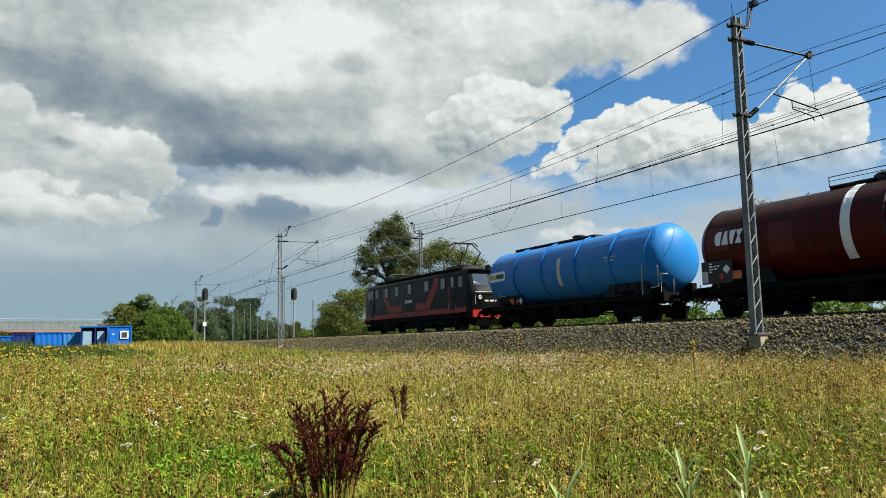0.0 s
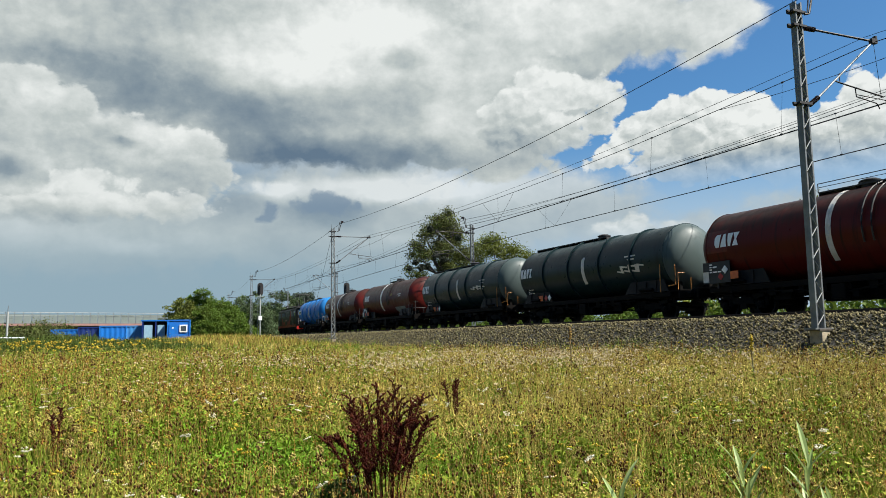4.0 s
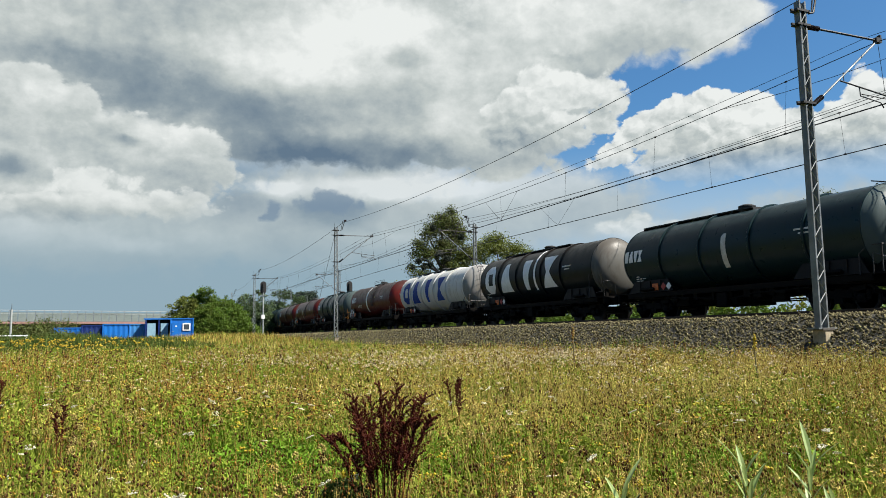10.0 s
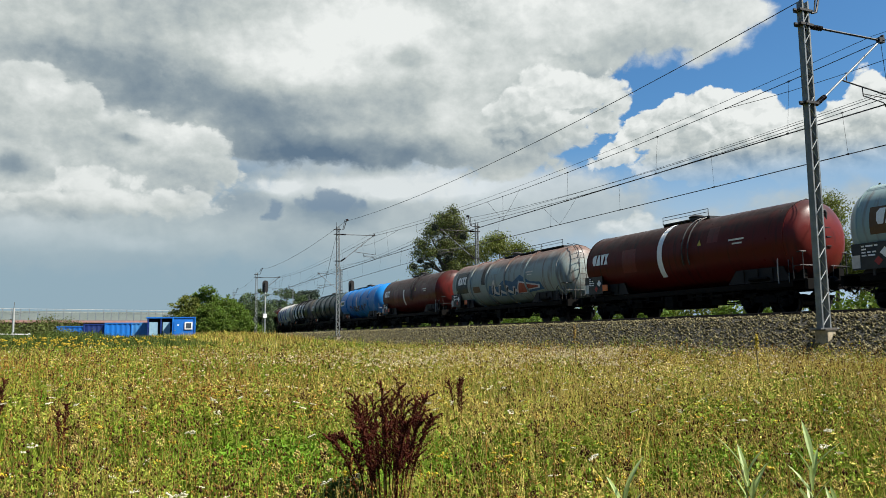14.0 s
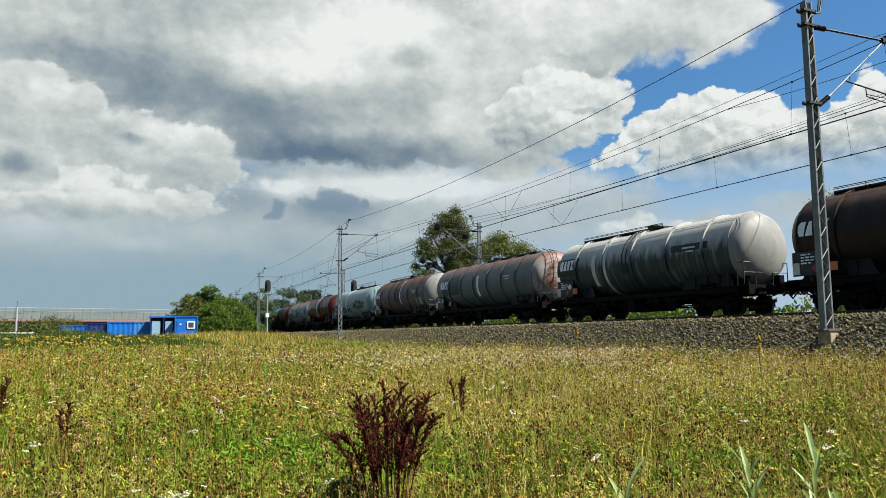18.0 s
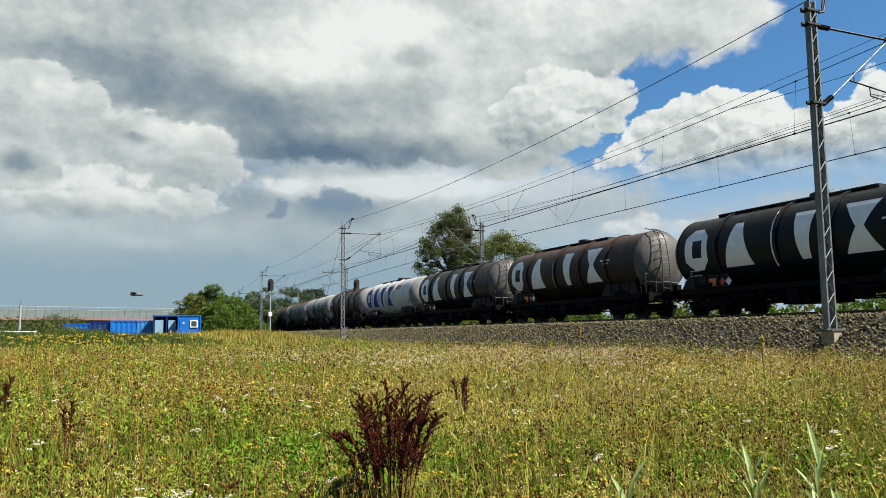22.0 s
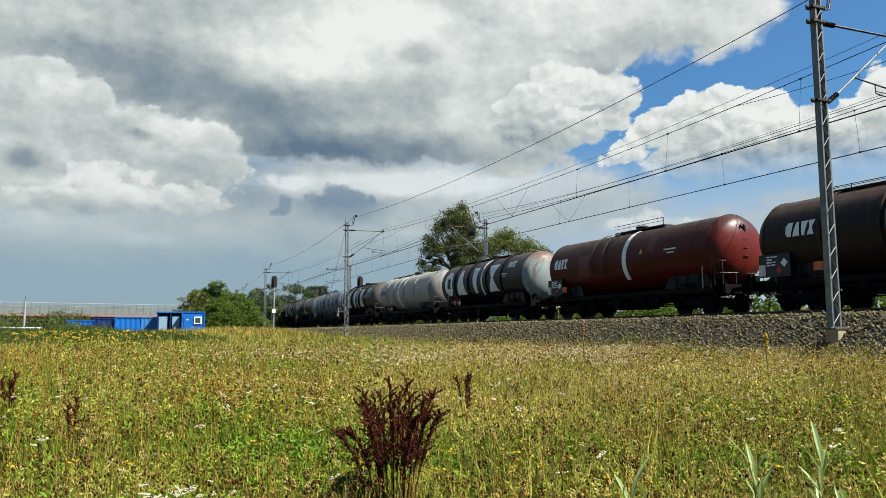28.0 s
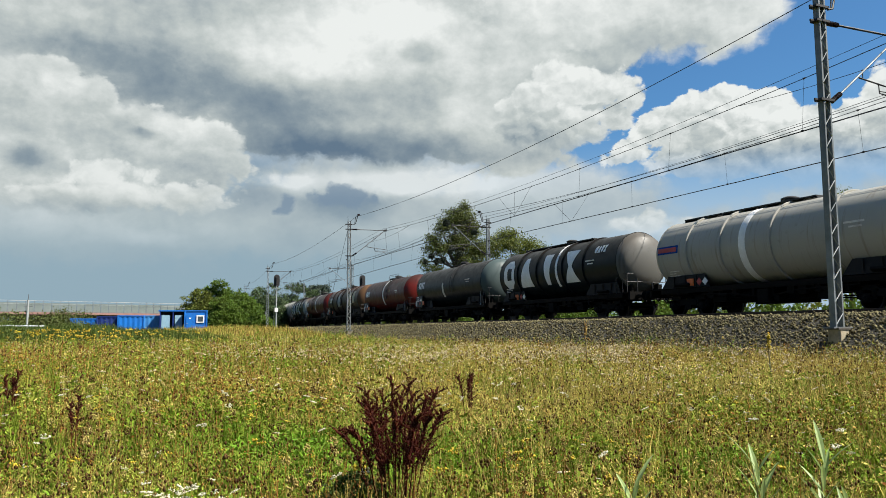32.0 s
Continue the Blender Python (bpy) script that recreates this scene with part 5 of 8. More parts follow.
    if spec.get("hoop"):
        y, a0, a1, wd, mt = spec["hoop"]
        mark(w, "stripe", rect(y - wd / 2, y + wd / 2, ZC + a0, ZC + a1), M[mt], label="painted half hoop")
    if spec.get("board", True):
        part("sign_board", shared("board", lambda: Geo().box(-1.46, 5.65, 1.78, 0.03, 1.45, 0.85).box(-1.40, 5.65, 1.3, 0.05, 0.08, 0.3).mesh("sign_board", M["black_board"])), None, w, "black board with small white writing",
             m=pose(0, hl - 6.85, 0))
        text_bars(w, 6.0 + hl - 6.85, 2.1, 4, M["white"], -1.482, 0.05, sd)
        diamond(w, 5.18 + hl - 6.85, 1.86, 0.17, M["white"], -1.482)
        diamond(w, 5.42 + hl - 6.85, 1.6, 0.15, M["red_mark"], -1.482)
        plate(w, "orange_plate", 4.72, 1.62, 0.40, 0.30, M["orange_mark"], -1.47)
        plate(w, "grey_plate", 6.22 + hl - 6.85, 1.62, 0.30, 0.42, M["off_white"], -1.482)
    else:
        plate(w, "orange_plate", 4.3, 1.45, 0.40, 0.30, M["orange_mark"], -1.3)
        diamond(w, 3.75, 1.45, 0.17, M["red_mark"], -1.3)
        diamond(w, 3.4, 1.45, 0.17, M["white"], -1.3)
        text_bars(w, 5.6, 1.98, 3, M["off_white"], lower_x(1.95) - 0.01, 0.04, sd)
    if not spec.get("no_text"):
        mark(w, "text_bar", rect(-4.3, -3.5, 2.95, 3.02), M["off_white"])
        mark(w, "text_bar", rect(-4.2, -3.7, 2.80, 2.86), M["off_white"])
    plate(w, "frame_plate", -1.4, 1.13, 0.55, 0.10, M["off_white"], -1.262)
    plate(w, "frame_plate", 2.2, 1.13, 0.35, 0.08, M["off_white"], -1.262)
    for args in spec.get("spray", ()):
        y0, y1, z0, z1, mats, n = args
        scribble(w, y0, y1, z0, z1, [M[q] for q in mats], sd, n)
    if spec.get("mural"):
        mark(w, "graffiti_ground", [(1.6, 2.0), (1.2, 2.5), (0.2, 2.35), (-0.8, 2.75), (-1.9, 2.55), (-2.8, 2.9), (-3.9, 2.45), (-5.0, 2.35), (-5.2, 1.9), (-3.0, 1.75), (-1.0, 1.7), (0.8, 1.75)], M["spray_blue"], lift=0.009, label="sprayed blue ground of a mural")
        for k, (ya, yb) in enumerate(((1.2, 0.5), (0.3, -0.4), (-0.6, -1.3), (-1.5, -2.1))):
            mark(w, "graffiti_stroke", [(ya, 1.72), (ya - 0.22, 1.72), (yb, 2.55 - 0.1 * k), (yb + 0.3, 2.6 - 0.1 * k)], M["spray_white"], lift=0.013)
            mark(w, "graffiti_stroke", [(ya - 0.06, 1.78), (ya - 0.18, 1.78), (yb + 0.04, 2.48 - 0.1 * k), (yb + 0.2, 2.5 - 0.1 * k)], M["spray_dark"], lift=0.017)
            mark(w, "graffiti_stroke", [(ya - 0.3, 2.0), (yb - 0.3, 1.75), (yb - 0.35, 1.95), (ya - 0.35, 2.2)], M["spray_white"], lift=0.015)
        mark(w, "graffiti_stroke", [(-2.0, 1.78), (-2.6, 2.55), (-4.9, 2.2), (-4.8, 2.0), (-3.6, 1.95), (-3.2, 1.75)], M["spray_white"], lift=0.013)
        mark(w, "graffiti_stroke", [(-2.15, 1.82), (-2.65, 2.45), (-4.7, 2.14), (-4.6, 2.06), (-3.5, 2.02), (-3.1, 1.82)], M["spray_red"], lift=0.017)
    if spec.get("end_tag"):
        end_tag(w, hl, head, r, (((-0.75, 0.30), (-0.62, -0.05), (-0.50, 0.25), (-0.40, -0.05), (-0.28, 0.35), (-0.16, -0.1), (0.0, 0.3), (0.1, -0.1)), ((0.25, 0.2), (0.42, 0.3), (0.45, 0.05), (0.28, 0.0), (0.25, 0.2)),
                                 ((-0.55, 0.45), (-0.1, 0.62), (0.4, 0.55), (0.1, 0.42), (-0.3, 0.45)), ((-0.2, -0.35), (0.3, -0.3), (0.7, -0.45))))
    for y0, y1, z0, z1, mt in spec.get("patches", ()):
        mark(w, "paint_patch", rect(y0, y1, z0, z1), M[mt], lift=0.007)
    return w


RIB4, RIB5 = (3.75, 1.3, -1.4, -3.9), (4.6, 2.3, 0.0, -2.4, -4.7)
RED = dict(walk=(-1.3, 1.6, 0.28), lid=-0.2, pipes=(-0.9, -1.25), rail="white", rail_mat="rail_white", small=(5.5, 2.75, "white"))
GREEN = dict(body="t_green", ribs=RIB4, walk=(-0.6, 6.1, 0.0), rail="hoop", rail_mat="rail_orange", small=(6.0, 2.65, "white"), bar=(-0.1, 1.9, 3.3, 0.26, "off_white"), board=False)
BIGW = dict(ribs=(4.4, 2.1, -0.3, -2.9), walk=(-2.6, 4.8, 0.0), board=False, big=((4.8, 2.8, 0.35, -2.05), "white"), rib_w=0.15)
RIBBED = dict(ribs=RIB5, rib_w=0.14, walk=(-1.0, 5.4, 0.1), rail="loop", small=(5.9, 2.75, "white"), pipes=(0.6, 0.3))
SPECS = [
    dict(body="t_blue", label="bright blue ribbed tank wagon with a pale owner plate", ribs=RIB4, walk=(-1.6, 5.2, 0.0), rail="hoop", rail_mat="rail_white", bar=(-0.15, 1.95, 3.35, 0.28, "off_white"), board=False, plate=1),
    dict(RED, body="t_red", label="dark oxide red tank wagon with a white hoop", hoop=(0.4, -1.1, 1.9, 0.34, "white"), cap="t_red_pale"),
    dict(RED, body="t_red", label="dark red tank wagon with a faint tag and white hoop", hoop=(0.9, -1.1, 1.9, 0.36, "white"), cap="t_red_pale", patches=((-4.6, -2.2, 1.35, 1.95, "t_grey"),)),
    dict(GREEN, label="dark green ribbed tank wagon with a grey rear end", cap="t_end_green", spray=((-2.4, -4.2, 2.35, 2.75, ("off_white",), 3),)),
    dict(GREEN, label="dark green ribbed tank wagon with a sprayed tag", cap="t_end_green", spray=((-3.0, -4.6, 2.2, 2.6, ("off_white",), 3),)),
    dict(RED, body="t_red", label="oxide red tank wagon with a thin white hoop", hoop=(0.4, -1.1, 1.9, 0.22, "off_white"), cap="t_red_pale", spray=((-3.2, -4.6, 1.4, 1.8, ("off_white",), 3),)),
    dict(RED, body="t_red_pale", label="faded red tank wagon with a short white mark", bar=(0.9, 1.8, 3.0, 0.3, "off_white"), spray=((4.6, 3.6, 1.7, 2.1, ("off_white",), 3),), patches=((-2.2, -3.6, 3.6, 4.1, "t_red"),)),
    dict(GREEN, label="dark green tank wagon with an orange handrail", cap="t_end_green"),
    dict(RED, body="t_red", label="dark red tank wagon with a white tag on its end", end_tag=1, hoop=(0.7, -1.1, 1.9, 0.34, "white"), cap="t_red_pale", spray=((3.6, 2.6, 2.2, 2.5, ("off_white",), 3),)),
    dict(BIGW, body="t_white", cap="t_end_white", label="dirty white tank wagon with large navy marks", big=((4.8, 2.8, 0.35, -2.05), "navy"), ladder=True, rail="loop", rail_mat="catwalk"),
    dict(BIGW, body="t_black", label="black tank wagon with large white marks and grey end", cap="t_end_warm", bands=(), hoop=(-0.6, -0.9, 2.0, 0.2, "white"), rail="hoop"),
    dict(GREEN, label="dark green tank wagon with a red hazard plate", cap="t_end_green", ladder=True, rail="loop", rail_mat="catwalk"),
    dict(body="t_blue", label="bright blue tank wagon with dark graffiti", ribs=RIB4, walk=(-1.6, 5.2, 0.0), rail="hoop", rail_mat="rail_white", bar=(0.0, 1.95, 3.35, 0.26, "off_white"), board=False, plate=1,
         spray=((2.6, -2.8, 1.75, 2.55, ("spray_dark",), 8),)),
    dict(RED, body="t_red", label="red tank wagon with a white half hoop", hoop=(0.8, -0.9, 0.4, 0.3, "off_white"), cap="t_red_pale"),
    dict(body="t_grey", label="weathered grey tank wagon with colourful graffiti", ribs=(3.9, 1.6, -0.9, -3.4), rib_w=0.14, walk=(-5.8, 1.2, 0.3), ladder=True, rail="loop", small=(5.7, 2.8, "white"),
         bar=(0.6, 1.9, 2.8, 0.28, "off_white"), mural=1, patches=((6.2, 4.4, 2.2, 3.7, "t_green"), (2.3, 1.7, 2.6, 4.2, "t_brown"), (3.6, 2.6, 2.15, 2.55, "t_bronze"), (1.1, -0.1, 3.2, 3.6, "t_pale"))),
    dict(RED, body="t_red", label="dark red tank wagon with a white hoop and dented end", hoop=(0.6, -1.0, 1.9, 0.32, "white"), cap="t_red_pale"),
    dict(body="t_pale", label="pale grey tank wagon with black graffiti letters", bands=((1.4, 0.3, "white"),), walk=(-5.8, 1.2, 0.3), ladder=True, rail="loop", small=(5.7, 2.75, "white"),
         spray=((4.4, -0.4, 1.75, 2.5, ("spray_dark", "spray_blue"), 8), (-1.4, -5.2, 1.9, 3.1, ("spray_dark",), 6)), patches=((6.1, 4.0, 2.45, 3.35, "t_bronze"),)),
    dict(RIBBED, body="t_rusty", label="rust-streaked tank wagon with a pale rear end", cap="t_end_white", cap_label="pale limed tank end", patches=((-4.2, -5.5, 1.8, 2.4, "t_pale"),), bar=(-0.6, 2.0, 4.2, 0.2, "white")),
    dict(body="t_teal", label="grey green tank wagon with a chequered white hoop", ribs=(4.9, 2.9, 0.9, -1.1, -3.1, -4.9), rib_w=0.16, walk=(-5.6, 1.4, 0.0), ladder=True, rail="loop", small=(6.2, 2.7, "white"),
         bar=(0.2, 1.9, 3.3, 0.3, "white"), cap="t_end_rust", patches=((6.1, 3.2, 2.2, 3.5, "t_green"),)),
    dict(RIBBED, body="t_lime", label="grey tank wagon smeared with white lime", cap="t_whitish", cap_label="limed white tank end", patches=((-2.8, -5.0, 2.85, 3.15, "t_green"),), bands=((2.1, 0.2, "off_white"),), bar=(3.0, 1.7, 3.4, 0.3, "off_white"), panel=(6.35, 4.35, 2.45, 3.35)),
    dict(RIBBED, body="t_brown", label="brown black ribbed tank wagon with a pale end", cap="t_end_white", cap_label="pale grey tank end", bands=((-0.2, 0.2, "t_rusty"),)),
    dict(BIGW, body="t_white", cap="t_whitish", label="off-white tank wagon with large navy marks", big=((5.3, 3.2, 1.2, -0.9), "navy"), rail="hoop", small=(-2.7, 3.3, "red_mark"), small_k=0.8),
    dict(BIGW, body="t_black", label="black tank wagon with white marks and end ladder", hoop=(0.9, -1.0, 2.0, 0.24, "white"), cap="t_end_warm", ladder=True, rail="loop", big=((5.0, 2.75, -0.45, -2.75), "white")),
    dict(BIGW, body="t_brown", label="brownish black tank wagon with large white marks", hoop=(0.9, -1.0, 2.0, 0.24, "white"), cap="t_end_warm", ladder=True, rail="loop", big=((5.0, 2.75, -0.4, -2.75), "white")),
    dict(BIGW, body="t_black", label="black tank wagon with large marks and grey end", hoop=(0.9, -1.0, 2.0, 0.24, "white"), cap="t_end_warm", ladder=True, rail="loop", big=((5.0, 2.75, -0.4, -2.7), "white")),
    dict(RED, body="t_black", label="plain black tank wagon with a white half hoop", hoop=(-0.6, -0.8, 2.0, 0.3, "white"), cap="t_grey", spray=((-1.1, -2.2, 1.9, 2.4, ("off_white",), 4),), pipes=(2.1, 1.1), rail_mat="catwalk"),
    dict(RIBBED, body="t_slate", label="slate grey tank wagon with wide hoops", cap="t_slate", bands=((-1.2, 0.3, "t_pale"),), rail_mat="rail_white"),
    dict(BIGW, body="t_black", label="black tank wagon with white marks and brown end", hoop=(-0.95, -1.0, 2.0, 0.22, "white"), cap="t_end_warm", rail="loop", small=(-4.5, 3.35, "white"), small_k=0.8, big=((5.0, 2.6, 0.25, -2.4), "white")),
    dict(body="t_beige", label="pale grey ribbed tank wagon with a red owner plate", ribs=(4.3, 2.3, -0.3, -2.9), rib_w=0.12, walk=(-1.5, 5.6, 0.0), rail="loop", board=False, bands=((1.1, 0.34, "white"),), cap="t_end_white", red_plate=1),
    dict(BIGW, body="t_black", label="black tank wagon with large white marks", hoop=(-0.6, -1.0, 2.0, 0.22, "white"), cap="t_grey", rail="hoop", small=(-4.3, 3.35, "white"), small_k=0.8, big=((4.9, 2.8, 0.45, -2.2), "white")),
    dict(RED, body="t_red", label="red tank wagon with a broad white hoop", hoop=(-0.6, -1.0, 1.9, 0.32, "white"), cap="t_red_pale", pipes=(2.1, 1.1), walk=(-2.2, 1.6, 0.3)),
    dict(RIBBED, body="t_brown", label="brown tank wagon with cream patches and bronze end", cap="t_bronze", cap_label="bronze brown tank end", no_text=1, patches=((-2.9, -4.55, 2.3, 3.6, "cream"), (-4.85, -5.8, 2.4, 3.7, "cream"), (2.1, 0.2, 2.2, 3.9, "t_grey")), rib_mat="t_grey"),
    dict(RED, body="t_red", label="dark red tank wagon with a pale hoop", hoop=(0.0, -1.0, 1.9, 0.3, "white"), cap="t_red_pale"),
    dict(RED, body="t_black", label="grimy black tank wagon with a short white mark", bar=(0.6, 1.9, 3.0, 0.3, "off_white"), cap="t_end_green"),
    dict(BIGW, body="t_black", label="black tank wagon with white marks and handrails", hoop=(-0.6, -1.0, 2.0, 0.22, "white"), cap="t_end_warm", rail="loop", small=(-4.3, 3.35, "white"), small_k=0.8, big=((4.95, 2.85, 0.4, -2.05), "white")),
    dict(body="t_beige", label="pale grey ribbed tank wagon with a dark owner plate", ribs=(4.3, 2.3, -0.3, -2.9), rib_w=0.12, walk=(-1.5, 5.6, 0.0), rail="loop", board=False, bands=((1.1, 0.34, "white"),), red_plate=1),
]
# leading tank edge of each vehicle along the track at 16 s
FRONTS = [314.15, 295.44, 279.87, 264.51, 249.22, 234.14, 219.21, 203.55, 188.51, 173.22, 158.07, 143.0, 127.99, 112.7, 97.76, 82.33, 65.82, 50.56,
          34.47, 19.35, 2.42, -13.16, -28.7, -43.42, -58.54, -73.85, -89.16, -104.15, -119.29, -134.77, -150.0, -165.56, -180.87, -198.12, -213.65, -228.8, -244.25, -259.5]


def run(t):
    u = (t - 16) / 16
    return 264.893 * u + 6.862 * u * u + 0.6947 * u ** 3


def locomotive():
    """Black four-axle electric locomotive with red bands; 18.2 m over buffers, y in the direction of travel."""
    lo = thing("locomotive", "black electric locomotive with red stripes and raised pantograph", "locomotive")
    H = 8.35
    # body: loft with raked cab ends
    sec = lambda y, w, z0, z1: [(-w, y, z0), (-w, y, z1 - 0.32), (-w + 0.10, y, z1 - 0.12), (-w + 0.42, y, z1), (w - 0.42, y, z1), (w - 0.10, y, z1 - 0.12), (w, y, z1 - 0.32), (w, y, z0)]
    g = Geo()
    stations = [(-H, 1.25, 1.15, 2.35), (-H + 0.06, 1.36, 1.12, 2.42), (-H + 0.34, 1.42, 1.12, 3.62), (-H + 0.8, 1.45, 1.12, 3.74), (H - 0.8, 1.45, 1.12, 3.74), (H - 0.34, 1.42, 1.12, 3.62), (H - 0.06, 1.36, 1.12, 2.42), (H, 1.25, 1.15, 2.35)]
    rings = [sec(*s) for s in stations]
    n = 8
    vs = [p for r in rings for p in r]
    fs = [(i * n + k, i * n + (k + 1) % n, (i + 1) * n + (k + 1) % n, (i + 1) * n + k) for i in range(len(rings) - 1) for k in range(n)] + [tuple(range(n)), tuple(range((len(rings) - 1) * n, len(rings) * n))]
    part("body", g.add(vs, fs), M["loco_black"], lo)
    r = Geo()
    rr = [[(-1.1, y, 3.70), (-0.95, y, 3.85), (0.95, y, 3.85), (1.1, y, 3.70)] for y in (-H + 0.9, H - 0.9)]
    r.add(rr[0] + rr[1], [(0, 1, 5, 4), (1, 2, 6, 5), (2, 3, 7, 6), (3, 0, 4, 7), (0, 3, 2, 1), (4, 5, 6, 7)])
    part("roof", r, M["loco_roof"], lo, "dusty dark roof")
    for y in (-4.4, -1.6, 1.4, 4.2):
        part("roof_hatch", Geo().box(0, y, 3.9, 1.5, 1.7, 0.16, bevel=0.05), M["loco_roof"], lo)
    for sx in (-1, 1):
        part("roof_walkway", Geo().box(sx * 1.12, 0, 3.84, 0.34, 13.6, 0.03).box(sx * 1.12, -5, 3.78, 0.05, 0.05, 0.12).box(sx * 1.12, 5, 3.78, 0.05, 0.05, 0.12), M["loco_roof"], lo)
        part("gutter", Geo().box(sx * 1.45, 0, 3.42, 0.05, 15.0, 0.05), M["loco_black"], lo)
    # red skirt band and the raked red stripes on each side
    for sx in (-1, 1):
        x = sx * 1.457
        side = lambda pts: Geo().add([(x, a, b) for a, b in pts] + [(x + sx * 0.006, a, b) for a, b in pts],
                                     [tuple(range(len(pts))), tuple(range(len(pts), 2 * len(pts)))] + [(i, (i + 1) % len(pts), len(pts) + (i + 1) % len(pts), len(pts) + i) for i in range(len(pts))])
        part("skirt_band", Geo().box(sx * 1.455, 0, 1.28, 0.03, 15.6, 0.32), M["loco_red"], lo, "red skirt band")
        part("stripe", side([(-0.9, 1.5), (-3.0, 1.5), (-4.3, 3.0), (-4.3, 3.45), (-3.7, 3.45), (-3.5, 3.0), (-2.4, 1.95), (-0.9, 1.95)]), M["loco_red"], lo, "raked red stripe")
        part("stripe", side([(1.3, 1.5), (3.6, 1.5), (4.6, 2.7), (4.6, 3.3), (4.15, 3.3), (4.1, 2.7), (3.1, 1.95), (1.3, 1.95)]), M["loco_red"], lo, "raked red stripe")
        part("stripe", side([(-5.6, 1.5), (-6.0, 1.7), (-6.1, 2.2), (-5.6, 2.5), (-5.75, 2.2), (-5.7, 1.75), (-5.4, 1.6)]), M["loco_red"], lo)
        part("name_plate", Geo().box(sx * 1.465, 0.2, 2.15, 0.012, 1.0, 0.22), M["off_white"], lo, "pale plate with red ends")
        part("name_plate_end", Geo().box(sx * 1.468, 0.82, 2.15, 0.012, 0.16, 0.3), M["red_mark"], lo)
        part("name_plate_end", Geo().box(sx * 1.468, -0.42, 2.15, 0.012, 0.16, 0.3), M["red_mark"], lo)
        for k, y in enumerate((5.7, 3.9, 2.1, 0.0, -2.6, -4.9)):
            win = part("window", Geo().box(sx * 1.462, y, 2.98, 0.02, 0.66, 0.74, bevel=0.0), M["iron"], lo)
            if k in (1, 2):
                part("pane", Geo().box(sx * 1.476, y, 3.14, 0.008, 0.54, 0.24), M["glass_grey"], win)
                part("pane", Geo().box(sx * 1.476, y, 2.80, 0.008, 0.54, 0.32), M["glass_grey"], win)
            else:
                part("pane", Geo().box(sx * 1.476, y, 2.98, 0.008, 0.54, 0.62), M["glass_grey"], win)
        for y in (-6.15, 6.6):
            d = part("door", Geo().box(sx * 1.462, y, 2.35, 0.02, 0.62, 2.1), M["loco_black"], lo)
            part("pane", Geo().box(sx * 1.477, y, 2.98, 0.008, 0.36, 0.62), M["glass_grey"], d)
            for dy in (-0.42, 0.42):
                part("grab_rail", Geo().tube([(sx * 1.5, y + dy, 1.35), (sx * 1.52, y + dy, 1.45), (sx * 1.52, y + dy, 2.6), (sx * 1.5, y + dy, 2.7)], 0.016, 6), M["galv_light"], lo)
        for y in (-7.15, 7.2):
            part("cab_side_window", Geo().box(sx * 1.452, y, 2.95, 0.03, 0.5, 0.62), M["glass_dark"], lo)
        text_bars(lo, 0.3, 1.3, 1, M["off_white"], -1.478, 0.06, 4)
    # cab fronts
    for sy in (-1, 1):
        tilt = math.atan2(0.28, 1.2)
        for x in (-0.68, 0.68):
            part("windscreen", Geo().box(x, sy * (H - 0.19), 2.98, 1.02, 0.03, 0.72, Matrix.Rotation(sy * tilt, 4, "X")), M["glass_dark"], lo, "dark raked windscreen")
            part("headlight", Geo().turned([(0.0, 0.13), (0.07, 0.13), (0.08, 0.10), (0.05, 0.02)] if sy > 0 else [(-0.05, 0.02), (-0.08, 0.10), (-0.07, 0.13), (0.0, 0.13)], (x * 1.25, sy * (H - 0.02), 1.95), "y", 16), M["galv_light"], lo)
        part("top_light", Geo().turned([(0.0, 0.14), (0.2, 0.14), (0.2, 0.03)] if sy > 0 else [(-0.2, 0.03), (-0.2, 0.14), (0.0, 0.14)], (0, sy * (H - 0.5), 3.78), "y", 16), M["loco_black"], lo)
        part("front_rail", Geo().tube([(-1.2, sy * (H + 0.08), 2.25), (1.2, sy * (H + 0.08), 2.25)], 0.018, 6).tube([(-1.2, sy * (H + 0.1), 1.55), (-1.2, sy * (H + 0.1), 2.1)], 0.016, 6).tube([(1.2, sy * (H + 0.1), 1.55), (1.2, sy * (H + 0.1), 2.1)], 0.016, 6), M["galv_light"], lo)
        part("cab_eaves", Geo().box(0, sy * (H - 0.42), 3.58, 2.7, 0.5, 0.07), M["loco_black"], lo)
        part("buffer_beam", Geo().box(0, sy * H, 1.0, 2.8, 0.14, 0.44, bevel=0.03), M["loco_red"], lo, "red buffer beam")
        part("snow_plough", Geo().box(0, sy * (H - 0.05), 0.5, 2.4, 0.06, 0.4, Matrix.Rotation(sy * -0.3, 4, "X")), M["chassis"], lo)
        for k in range(3):
            part("text_bar", Geo().box(0.3 - 0.35 * k, sy * (H + 0.012), 1.75, 0.25, 0.01, 0.1), M["off_white"], lo)
        for sx in (-0.875, 0.875):
            part("buffer", shared("buffer", buffer_mesh), None, lo, m=pose(sx, sy * H, 1.05, 0, 0, 0 if sy > 0 else 180))
        part("coupling", shared("coupling", None), None, lo, m=pose(0, sy * H, 0, 0, 0, 0 if sy > 0 else 180))
        part("cab_step", Geo().box(-1.36, sy * 6.7, 0.75, 0.25, 0.5, 0.04).box(-1.36, sy * 6.7, 0.42, 0.25, 0.5, 0.04).box(-1.36, sy * 6.96, 0.75, 0.2, 0.03, 0.7), M["chassis"], lo)
